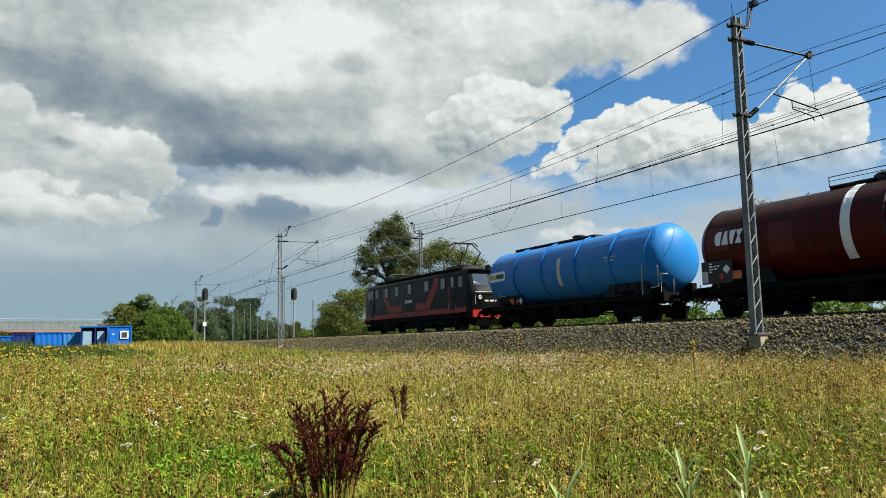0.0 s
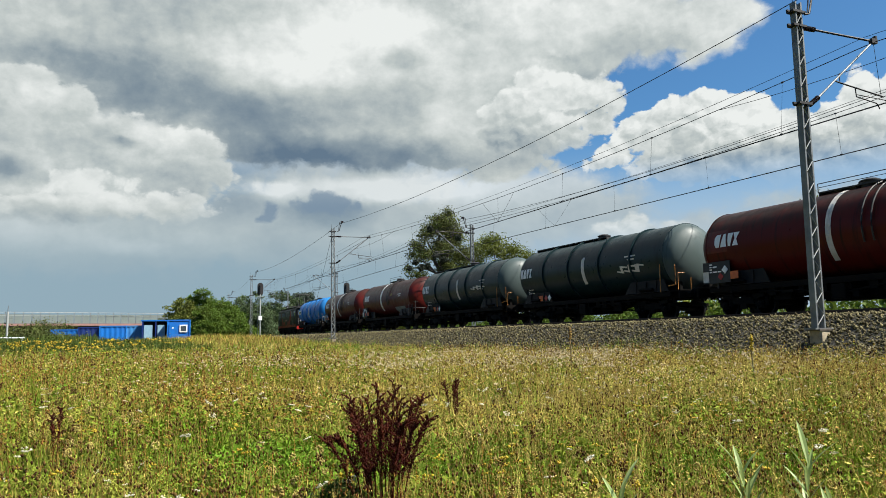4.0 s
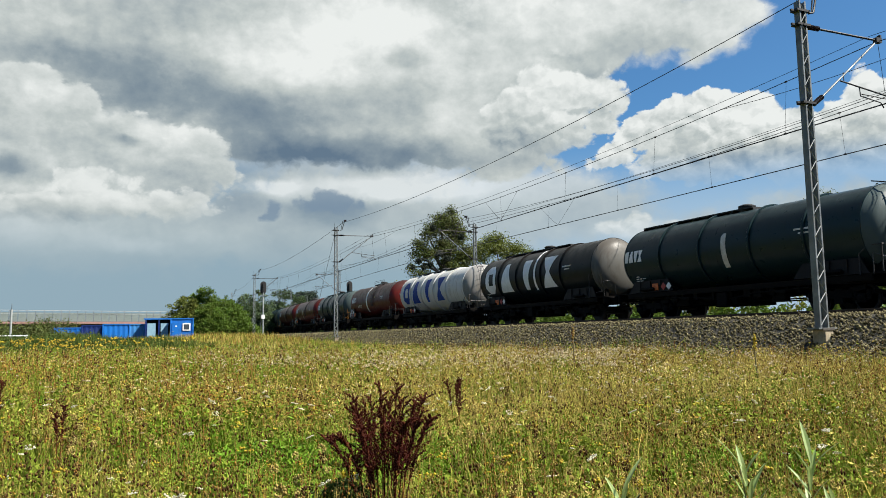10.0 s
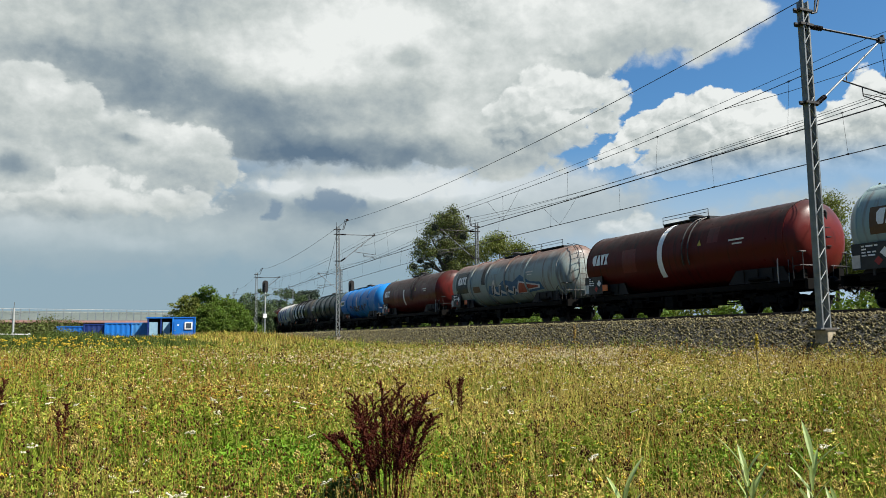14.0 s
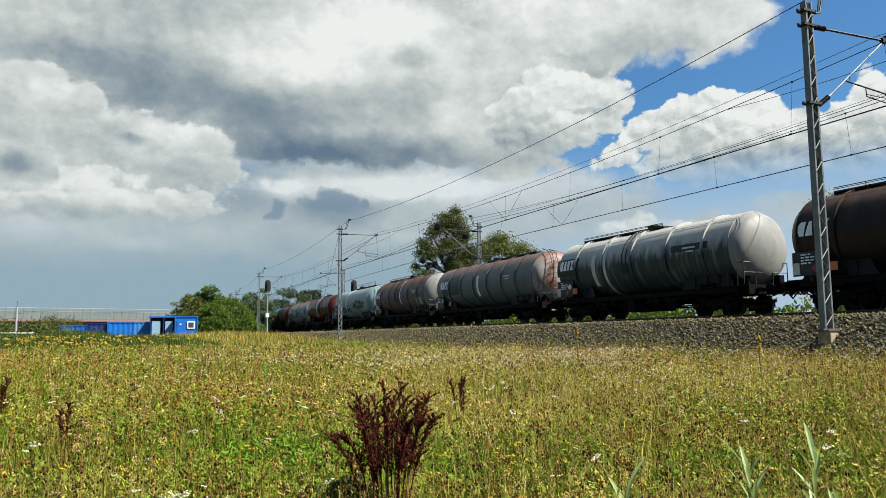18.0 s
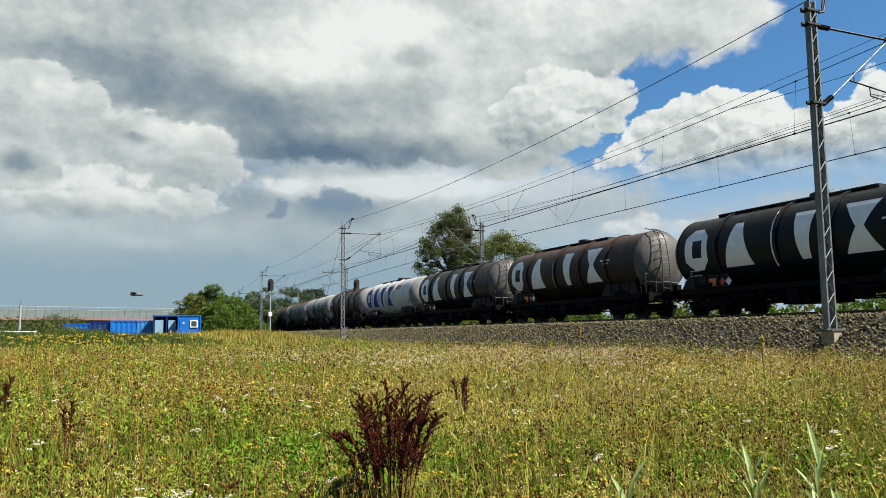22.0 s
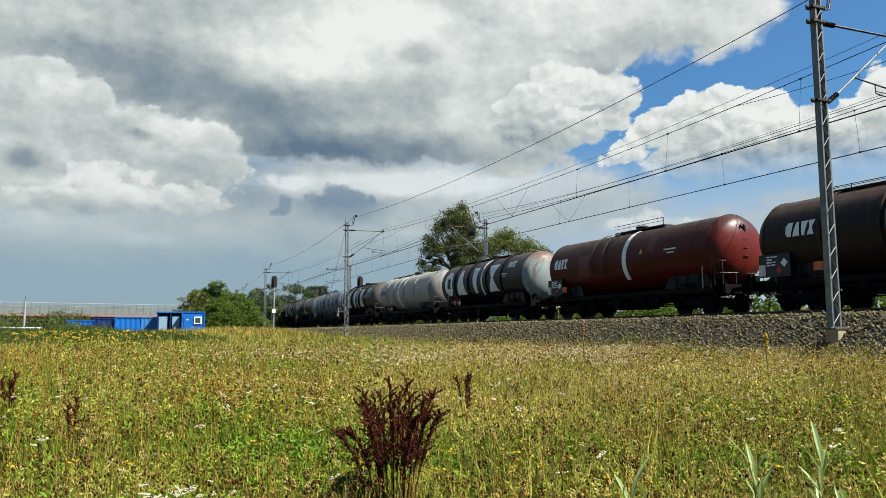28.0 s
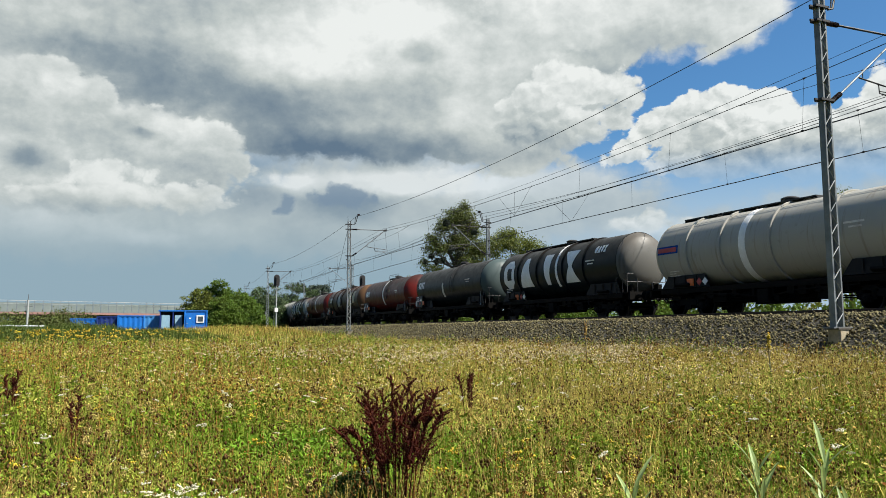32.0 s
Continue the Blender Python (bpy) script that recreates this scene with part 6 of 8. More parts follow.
    part("underframe", Geo().box(0, 0, 0.98, 2.75, 2 * H - 0.6, 0.3, bevel=0.05).box(0, 0, 0.62, 2.4, 3.0, 0.55, bevel=0.05).box(-1.1, -2.2, 0.65, 0.4, 0.9, 0.5, bevel=0.03), M["chassis"], lo)
    for sy in (-1, 1):
        b = part("bogie", shared("loco_bogie", lambda: Geo().box(-1.12, 0, 0.72, 0.16, 4.6, 0.34, bevel=0.03).box(1.12, 0, 0.72, 0.16, 4.6, 0.34, bevel=0.03).box(0, 0, 0.7, 2.2, 0.5, 0.4)
                                       .box(-1.14, 1.6, 0.6, 0.34, 0.4, 0.42, bevel=0.05).box(-1.14, -1.6, 0.6, 0.34, 0.4, 0.42, bevel=0.05).box(1.14, 1.6, 0.6, 0.34, 0.4, 0.42, bevel=0.05).box(1.14, -1.6, 0.6, 0.34, 0.4, 0.42, bevel=0.05)
                                       .box(-1.18, 0, 0.5, 0.2, 1.4, 0.14).box(1.18, 0, 0.5, 0.2, 1.4, 0.14).mesh("bogie", M["chassis"])), None, lo, m=pose(0, sy * 4.5, 0))
        for dy in (-1.6, 1.6):
            for x, turn in ((-0.75, 0), (0.75, 180)):
                o = part("wheel", shared("wheel", None), None, b, m=pose(x, dy, 0.62, 0, 0, turn) @ Matrix.Diagonal((1, 1.33, 1.33, 1)))
    # pantographs: the rear one up against the wire, the front one folded
    def pantograph(y, up):
        p = part("pantograph", Geo().box(-0.55, y, 4.06, 0.08, 2.0, 0.07).box(0.55, y, 4.06, 0.08, 2.0, 0.07).box(0, y - 0.9, 4.06, 1.2, 0.08, 0.07).box(0, y + 0.9, 4.06, 1.2, 0.08, 0.07), M["iron"], lo, "raised diamond pantograph" if up else "folded pantograph")
        zt, zk = (5.55, 4.85) if up else (4.35, 4.22)
        for sx in (-1, 1):
            for sy in (-1, 1):
                part("arm", Geo().tube([(sx * 0.5, y + sy * 0.35, 4.1), (sx * 0.62, y + sy * (1.05 if up else 1.6), zk)], 0.045, 6), M["iron"], p)
                part("arm", Geo().tube([(sx * 0.62, y + sy * (1.05 if up else 1.6), zk), (sx * 0.45, y + sy * 0.16, zt)], 0.034, 6), M["iron"], p)
        for sy in (-1, 1):
            part("contact_strip", Geo().tube([(-0.95, y + sy * 0.16, zt - 0.2), (-0.72, y + sy * 0.16, zt), (0.72, y + sy * 0.16, zt), (0.95, y + sy * 0.16, zt - 0.2)], 0.045, 6), M["iron"], p)
            for sx in (-0.55, 0.55):
                part("insulator", Geo().turned([(0, 0.06), (0.05, 0.1), (0.08, 0.06), (0.13, 0.1), (0.16, 0.06), (0.2, 0.08)], (sx, y + sy * 0.8, 3.86), "z", 12), M["insulator"], p)
    pantograph(-5.0, True)
    pantograph(4.6, False)
    for y in (-2.2, 0.4, 2.4):
        part("roof_insulator", Geo().turned([(0, 0.07), (0.06, 0.11), (0.1, 0.07), (0.16, 0.11), (0.2, 0.07), (0.28, 0.09)], (0.3, y, 3.97), "z", 12), M["insulator"], lo)
    part("roof_bus_bar", Geo().tube([(0.3, -3.6, 4.28), (0.3, 3.6, 4.28)], 0.02, 6), M["iron"], lo)
    return lo


TRAIN = []


def build_train():
    for i, spec in enumerate(SPECS):
        spec = dict(spec, seed=i + 3)
        gap = FRONTS[i + 1] - FRONTS[i + 2]
        spec["len"] = 15.2 if gap < 16 else round(gap, 1)
        w = tank_wagon(spec)
        if spec.get("plate"):
            mark(w, "owner_plate", [(6.25, 2.72), (6.05, 2.58), (4.7, 2.62), (4.55, 2.75), (4.6, 3.05), (4.8, 3.14), (6.1, 3.10), (6.25, 2.98)], M["white"], lift=0.010, label="pale owner plate")
            mark(w, "owner_plate_shape", rect(4.72, 5.55, 2.74, 2.98), M["plate_green"], lift=0.014)
            mark(w, "owner_plate_shape", rect(5.65, 6.1, 2.72, 2.98), M["yellow_mark"], lift=0.014)
        if spec.get("red_plate"):
            mark(w, "owner_plate", rect(4.8, 6.2, 2.75, 3.1), M["navy"], lift=0.010, label="dark owner plate")
            mark(w, "owner_plate_shape", rect(4.9, 6.1, 2.83, 3.02), M["red_mark"], lift=0.014)
        mid = FRONTS[i + 1] - (6.3 + (spec["len"] - 15.2) / 2)
        TRAIN.append((w, mid, spec["len"] / 2 - 2.8))



# ---- trees and shrubs ----
def leaf_cloud(rng, blobs, n, size, clump, droop=0.0, shell=0.55):
    """Diamond leaves in clumps that fill the outer part of rounded masses, with gaps."""
    vol = np.array([b[3] * b[4] * b[5] for b in blobs])
    per = 24
    k = n // per
    pick = rng.choice(len(blobs), k, p=vol / vol.sum())
    B = np.array(blobs)[pick]
    d = rng.normal(size=(k, 3))
    d /= np.linalg.norm(d, axis=1)[:, None]
    rad = (shell + (1 - shell) * rng.random(k)) * (1 + 0.12 * rng.normal(size=k))
    c = B[:, :3] + d * B[:, 3:6] * rad[:, None]
    p = c[:, None] + rng.normal(size=(k, per, 3)) * clump * np.array([1, 1, 0.7])
    if droop:
        p[:, :, 2] -= droop * rng.random((k, per)) ** 2 * 2
    p = p.reshape(-1, 3)
    m = len(p)
    u = rng.normal(size=(m, 3))
    u[:, 2] -= droop * 1.5
    u /= np.linalg.norm(u, axis=1)[:, None]
    v = np.cross(u, rng.normal(size=(m, 3)))
    v /= np.linalg.norm(v, axis=1)[:, None]
    s = size * (0.6 + 0.8 * rng.random((m, 1)))
    V = np.stack([p - u * s, p + v * s * 0.42, p + u * s, p - v * s * 0.42], 1).reshape(-1, 3)
    F = np.arange(4 * m).reshape(-1, 4)
    return V, F


def tree(name, label, x, y, blobs, leaves, size, mat, trunk_h, trunk_r, seed, category="tree", group="", clump=0.35, droop=0.0, limbs=6, shell=0.55):
    """blobs: (dx, dy, z, rx, ry, rz) about the foot."""
    rng = np.random.default_rng(seed)
    z0 = float(ground_z(x, y)) - 0.1
    t = thing(name, label, category, group, pose(x, y, z0))
    top = Vector((0.2, 0, trunk_h))
    part("trunk", Geo().tube([(0, 0, -0.2), (0.05, 0.02, trunk_h * 0.4), (0.12, -0.04, trunk_h * 0.75), top], trunk_r, 9, trunk_r * 0.6), M["bark"], t)
    for i in range(limbs):
        b = blobs[i % len(blobs)]
        e = Vector((b[0], b[1], b[2])) + Vector(rng.normal(size=3)) * 0.35 * min(b[3], b[5])
        s = Vector((0.1, 0, trunk_h * rng.uniform(0.55, 0.98)))
        mid = s.lerp(e, 0.5) + Vector((0, 0, 0.12 * (e - s).length))
        part("limb", Geo().tube([s, mid, e], trunk_r * 0.45, 6, trunk_r * 0.1), M["bark"], t)
    V, F = leaf_cloud(rng, blobs, leaves, size, clump, droop, shell)
    part("crown", many("crown", V, F, M[mat]), None, t)
    return t


def at(az, d):
    return d * math.sin(radians(az)), d * math.cos(radians(az))


def build_trees():
    x, y = at(24.3, 82)
    w = tree("willow_tree", "tall loose-crowned willow hung with dark mistletoe balls", x, y,
             [(0.4, 0, 12.4, 1.6, 1.7, 1.3), (1.7, 0, 11.2, 1.3, 1.5, 1.3), (-1.4, 0, 11.6, 1.2, 1.4, 1.0), (-2.7, 0, 10.0, 1.0, 1.2, 0.8), (0.0, 0, 9.8, 1.7, 1.9, 1.2), (2.4, 0, 9.0, 1.4, 1.6, 1.5), (-1.9, 0, 9.0, 1.1, 1.3, 0.7), (-3.3, 0, 9.0, 0.8, 1.0, 0.5),
              (-2.6, 0, 6.9, 1.2, 1.1, 0.5), (-3.9, 0, 7.6, 0.7, 0.8, 0.35), (1.2, 0, 7.4, 1.9, 1.9, 1.1), (2.6, 0, 6.2, 2.0, 2.0, 1.5), (0.7, 0, 4.8, 2.3, 2.3, 1.8), (1.0, 0, 13.7, 0.8, 0.9, 0.5), (-0.6, 0, 13.2, 0.8, 0.8, 0.4), (0.2, 0, 8.2, 1.2, 1.4, 0.6)],
             42000, 0.11, "leaf", 7.5, 0.38, 3, droop=0.25, limbs=16, shell=0.15, clump=0.27)
    rng = np.random.default_rng(8)
    for dx, dz, r in ((-2.3, 11.4, 0.40), (-1.7, 8.7, 0.48), (-0.8, 8.2, 0.50), (-3.9, 7.9, 0.36), (-3.3, 7.4, 0.46), (-4.6, 7.3, 0.24), (-2.6, 7.6, 0.3), (0.9, 10.6, 0.36)):
        V, F = leaf_cloud(rng, [(dx, -2.3, dz, r * 0.8, r * 0.8, r * 0.85)], 1500, 0.07, 0.08, 0, 0.2)
        part("mistletoe_ball", many("mistletoe_ball", V, F, M["mistletoe"]), None, w, "dense dark mistletoe ball")
    x, y = at(28.6, 88)
    tree("willow_tree", "rounded grey green willow behind the track", x, y, [(-0.8, 0, 10.8, 1.6, 1.8, 1.2), (1.4, 0, 9.9, 1.7, 1.8, 1.2), (-2.6, 0, 9.8, 1.4, 1.6, 1.4), (3.4, 0, 9.0, 1.5, 1.6, 1.2), (5.0, 0, 8.0, 1.4, 1.4, 1.1), (4.6, 0, 6.4, 1.6, 1.4, 1.2), (0.3, 0, 7.4, 2.6, 2.2, 1.4), (-2.2, 0, 5.8, 2.2, 2, 1.8), (2.5, 0, 5.4, 2.6, 2, 1.8)],
         28000, 0.12, "leaf_lime", 5.0, 0.3, 5, droop=0.2, limbs=8, shell=0.4)
    x, y = at(20.4, 77)
    tree("shrub", "dense yellowish green shrub beside the willow", x, y, [(0.3, 0, 2.4, 2.0, 1.8, 1.8), (-0.5, 0, 3.6, 1.2, 1.2, 1.0), (0.9, 0, 4.9, 1.2, 1.1, 0.8), (1.9, 0, 4.2, 1.4, 1.3, 1.3), (-1.5, 0, 2.2, 0.9, 0.9, 0.9), (2.6, 0, 5.2, 1.1, 1.1, 0.8)], 19000, 0.10, "leaf_lime", 2.0, 0.15, 6, "shrub", limbs=5, clump=0.25)
    # beyond the near mast
    x, y = at(51.0, 60)
    tree("tree", "slim leafy tree that shows above the wagons", x, y, [(0, 0, 9.6, 0.8, 0.9, 0.45), (-0.6, 0, 9.2, 0.6, 0.7, 0.45), (0.65, 0, 9.2, 0.6, 0.8, 0.45), (0, 0, 8.4, 1.1, 1.1, 0.8), (0, 0, 6.4, 1.3, 1.2, 1.2), (0, 0, 5.0, 1.5, 1.4, 1.4)], 20000, 0.075, "leaf_lime", 6.0, 0.16, 7, limbs=7, shell=0.3)
    x, y = at(54.2, 58)
    tree("tree", "yellowing bushy tree beyond the railway", x, y, [(0.4, 0, 9.2, 1.2, 1.3, 0.8), (-1.3, 0, 8.3, 1.0, 1.1, 0.9), (2.0, 0, 8.4, 1.4, 1.4, 1.1), (0.2, 0, 6.4, 2.4, 2.2, 1.2), (0, 0, 4.2, 3.0, 2.5, 2.2)], 26000, 0.10, "leaf_yellow", 4.5, 0.24, 9, limbs=8, shell=0.35)
    x, y = at(66.0, 52)
    tree("tree", "yellowing bushy tree beyond the railway", x, y, [(0, 0, 7.6, 2.4, 2, 2.2), (1.6, 0, 6.0, 2.6, 2, 2.4), (-1.5, 0, 5, 2.2, 2.0, 2.4)], 9000, 0.17, "leaf_yellow", 4.5, 0.22, 19, limbs=6)
    # wood behind the containers
    for az, d, h, wd, mat, label, sd in ((5.8, 126, 7.8, 3.2, "leaf_lime", "yellow green leafy tree at the wood's edge", 21), (6.9, 128, 8.8, 3.0, "leaf_bright", "broad green tree at the wood's edge", 22),
                                         (8.5, 130, 8.8, 3.8, "leaf_bright", "broad green tree at the wood's edge", 23),
                                         (10.4, 140, 9.6, 4.0, "leaf_grey", "silver green willow at the wood's edge", 25), (12.2, 150, 9.9, 4.2, "leaf_grey", "silver green willow at the wood's edge", 26),
                                         (11.2, 132, 4.6, 2.8, "leaf_grey", "silver green willow at the wood's edge", 27), (13.7, 158, 9.6, 4.0, "leaf_grey", "silver green willow at the wood's edge", 28), (15.2, 175, 8.0, 4.4, "leaf_grey", "silver green willow at the wood's edge", 31), (17.0, 190, 6.2, 3.8, "leaf", "dusky green tree beyond the track", 32), (18.6, 200, 5.6, 3.8, "leaf", "dusky green tree beyond the track", 34),
                                         (7.4, 118, 5.6, 2.6, "leaf_bright", "low green bush before the wood", 29), (9.6, 120, 3.6, 2.6, "leaf_bright", "low green bush before the wood", 30)):
        x, y = at(az, d)
        rr = np.random.default_rng(sd + 500)
        blobs = [(0, 0, h * 0.38, wd * 0.95, wd * 0.8, h * 0.36)]
        for k in range(16):
            lift = rr.uniform(0.25, 0.93)
            out = wd * (1.05 - 0.75 * lift ** 2) * rr.uniform(-1, 1)
            size = rr.uniform(0.55, 1.15)
            blobs.append((out, rr.uniform(-1, 0.6) * wd * 0.6, h * lift - size * 0.5, size * 1.15, size, size * 0.8))
        tree("tree", label, x, y, blobs, 21000, 0.15, mat, h * 0.45, 0.2, sd, group="trees at the wood's edge", clump=0.20, limbs=6, shell=0.5)
    x, y = at(13.9, 205)
    tree("pine_tree", "dark flat-crowned pine tree in the distance", x, y, [(-1.4, 0, 10.9, 1.9, 1.6, 1.0), (1.6, 0, 11.0, 2.1, 1.6, 1.1), (0.2, 0, 9.6, 2.9, 2, 1.2), (0.2, 0, 7.6, 2.0, 2, 1.4)], 9000, 0.26, "leaf_dark", 8.0, 0.3, 33, limbs=5)
    # far woods on the horizon: one mass
    rng = np.random.default_rng(40)
    blobs = []
    for i in range(150):
        az = rng.uniform(-70, 34) if i < 110 else rng.uniform(34, 120)
        d = rng.uniform(260, 420)
        bx, by = at(az, d)
        h = rng.uniform(5, 9.5) if az > 8 else rng.uniform(3.5, 6)
        blobs.append((bx, by, h * 0.45 + 0.6, rng.uniform(5, 9), rng.uniform(4, 6), h * 0.55))
    V, F = leaf_cloud(rng, blobs, 46000, 0.85, 1.0, 0, 0.75)
    tagged(new("far_woods", many("far_woods", V, F, M["leaf_grey"])), "hazy green line of far woods on the horizon", "woods", kind="stuff")
    # scrub along the far side of the tracks
    rng = np.random.default_rng(41)
    for i, s in enumerate(np.concatenate([np.arange(-30, 44, 2.5), np.arange(44, 112, 3.8)])):
        off = 7.5 + 2.5 * rng.random() + (2.0 if i % 3 == 0 else 0)
        p = along(float(s), off)
        h = rng.uniform(2.0, 3.2) if s > 44 else rng.uniform(1.9, 3.5)
        tree("shrub", "low green scrub on the far bank of the tracks", p[0], p[1], [(0, 0, h * 0.5, 1.7, 2.4, h * 0.5), (0.3, 1.8, h * 0.36, 1.3, 1.5, h * 0.4), (0, -1.9, h * 0.38, 1.2, 1.5, h * 0.42)], 2400, 0.15,
             "leaf_bright" if i % 3 else "leaf_yellow", h * 0.4, 0.05, 50 + i, "shrub", "scrub beside the tracks", 0.22, limbs=3)


# ---- lineside ----
def signal(s, off, top, label, box=True):
    t = thing("railway_signal", label, "signal", "railway signals", Matrix.Translation(along(s, off)) @ pose(0, 0, 0, 0, 0, heading(s)))
    zg = -RAIL + float(ground_z(*along(s, off)[:2])) if off < 0 else -0.9
    part("post", Geo().tube([(0, 0, zg - 0.3), (0, 0, top - 0.6)], 0.075, 10), M["galv_light"], t, "pale grey tubular post")
    g = Geo()
    ring = [(0.36 * math.cos(a), 0.0, 0.36 * math.sin(a) + (0.42 if math.sin(a) > 0 else -0.42)) for a in np.linspace(0, 2 * math.pi, 25)[:-1]]
    n = len(ring)
    g.add([(px, -0.06, top + pz) for px, _, pz in ring] + [(px, 0.06, top + pz) for px, _, pz in ring], [tuple(range(n)), tuple(range(n, 2 * n))] + [(i, (i + 1) % n, n + (i + 1) % n, n + i) for i in range(n)])
    part("backboard", g, M["iron"], t, "black oval backboard")
    part("lamp_housing", Geo().box(0, 0.15, top, 0.3, 0.22, 1.3, bevel=0.03), M["iron"], t)
    for k in range(4):
        h = part("hood", Geo().turned([(-0.30, 0.12), (-0.30, 0.13), (-0.05, 0.14), (-0.05, 0.12)], (0, 0, top + 0.45 - 0.3 * k), "y", 14), M["iron"], t)
        part("lens", Geo().turned([(-0.1, 0.02), (-0.1, 0.10), (-0.07, 0.11)], (0, 0, top + 0.45 - 0.3 * k), "y", 14), M["glass_dark"], h)
    part("platform", Geo().box(0, 0.1, top - 0.92, 0.7, 0.6, 0.05).tube([(-0.35, -0.2, top - 0.9), (-0.35, 0.4, top - 0.9)], 0.02, 5), M["galv_light"], t)
    if box:
        part("number_board", Geo().box(0, -0.1, top - 3.6, 0.42, 0.03, 0.5), M["white"], t, "small white board")
    for k in range(9):
        part("rung", Geo().tube([(0.05, 0.3, zg + 0.6 + 0.5 * k), (-0.25, 0.3, zg + 0.6 + 0.5 * k)], 0.012, 4), M["galv"], t)
    for sx in (0.05, -0.25):
        part("ladder_rail", Geo().tube([(sx, 0.3, zg + 0.2), (sx, 0.3, top - 0.9)], 0.016, 5), M["galv"], t)
    return t


def lineside_post(s, off, h, r=0.06, label="thin grey lineside post beside the track", mat="galv"):
    zg = -1.0
    t = thing("lineside_post", label, "post", "lineside posts", Matrix.Translation(along(s, off)))
    part("shaft", Geo().tube([(0, 0, zg), (0, 0, h)], r, 8), M[mat], t)
    part("cap", Geo().turned([(0, r + 0.02), (0.05, r + 0.02), (0.09, 0.02)], (0, 0, h), "z", 8), M[mat], t)


def build_lineside():
    signal(96.3, -7.0, 5.71, "black oval colour light signal on a pale post")
    signal(92.9, 3.1, 5.6, "black oval colour light signal beyond the track", False)
    for s, off, h in ((102.5, -6.2, 3.1), (86.0, 3.6, 4.4), (112.0, 3.8, 4.4), (121.0, 4.0, 3.6), (128.0, 4.0, 6.2), (118.0, -5.9, 2.4), (136.0, 4.2, 5.6)):
        lineside_post(s, off, h)
    t = thing("guy_wire", "steel guy wire that stays the second near mast", "wire", m=None)
    part("cable", Geo().tube([along(59.3, -7.0, 8.0), along(67.5, -7.2, -0.7)], 0.012, 5), M["wire"], t)
    part("anchor_block", Geo().box(*along(67.5, -7.2, -0.85), 0.5, 0.5, 0.4, bevel=0.05), M["concrete"], t)


def container(x, y, rz, length, mat, label, z, corrugated=True, h=2.6):
    """A steel box 2.44 m wide; its end faces local -y."""
    t = thing("container", label, "container", "site containers", pose(x, y, z, 0, 0, rz))
    W, Lh = 1.22, length / 2
    for sx in (-1, 1):
        g = Geo()
        k = int(length / 0.14)
        pts = [(sx * (W - (0.0 if (i // 2) % 2 else 0.045)), -Lh + 0.1 + (length - 0.2) * i / k) for i in range(k + 1)]
        if not corrugated:
            pts = [(sx * W, -Lh + 0.1), (sx * W, Lh - 0.1)]
        vs = [(px, py, 0.12) for px, py in pts] + [(px, py, h - 0.1) for px, py in pts]
        n = len(pts)
        g.add(vs, [(i, i + 1, n + i + 1, n + i) for i in range(n - 1)])
        part("side_wall", g, M[mat], t)
        for z0 in (0.07, h - 0.06):
            part("side_rail", Geo().box(sx * W, 0, z0, 0.07, length, 0.13), M[mat], t)
    for sy in (-1, 1):
        part("end_wall", Geo().box(0, sy * (Lh - 0.05), h / 2, 2.34, 0.05, h - 0.2), M[mat], t)
        for z0 in (0.07, h - 0.06):
            part("end_rail", Geo().box(0, sy * Lh, z0, 2.44, 0.09, 0.13), M[mat], t)
        for sx in (-1, 1):
            part("corner_post", Geo().box(sx * (W - 0.04), sy * (Lh - 0.0), h / 2, 0.14, 0.14, h + 0.02, bevel=0.02), M[mat], t)
    part("roof", Geo().box(0, 0, h - 0.03, 2.4, length - 0.1, 0.05), M[mat], t)
    part("floor", Geo().box(0, 0, 0.1, 2.4, length - 0.1, 0.08), M["dark_inside"], t)
    return t


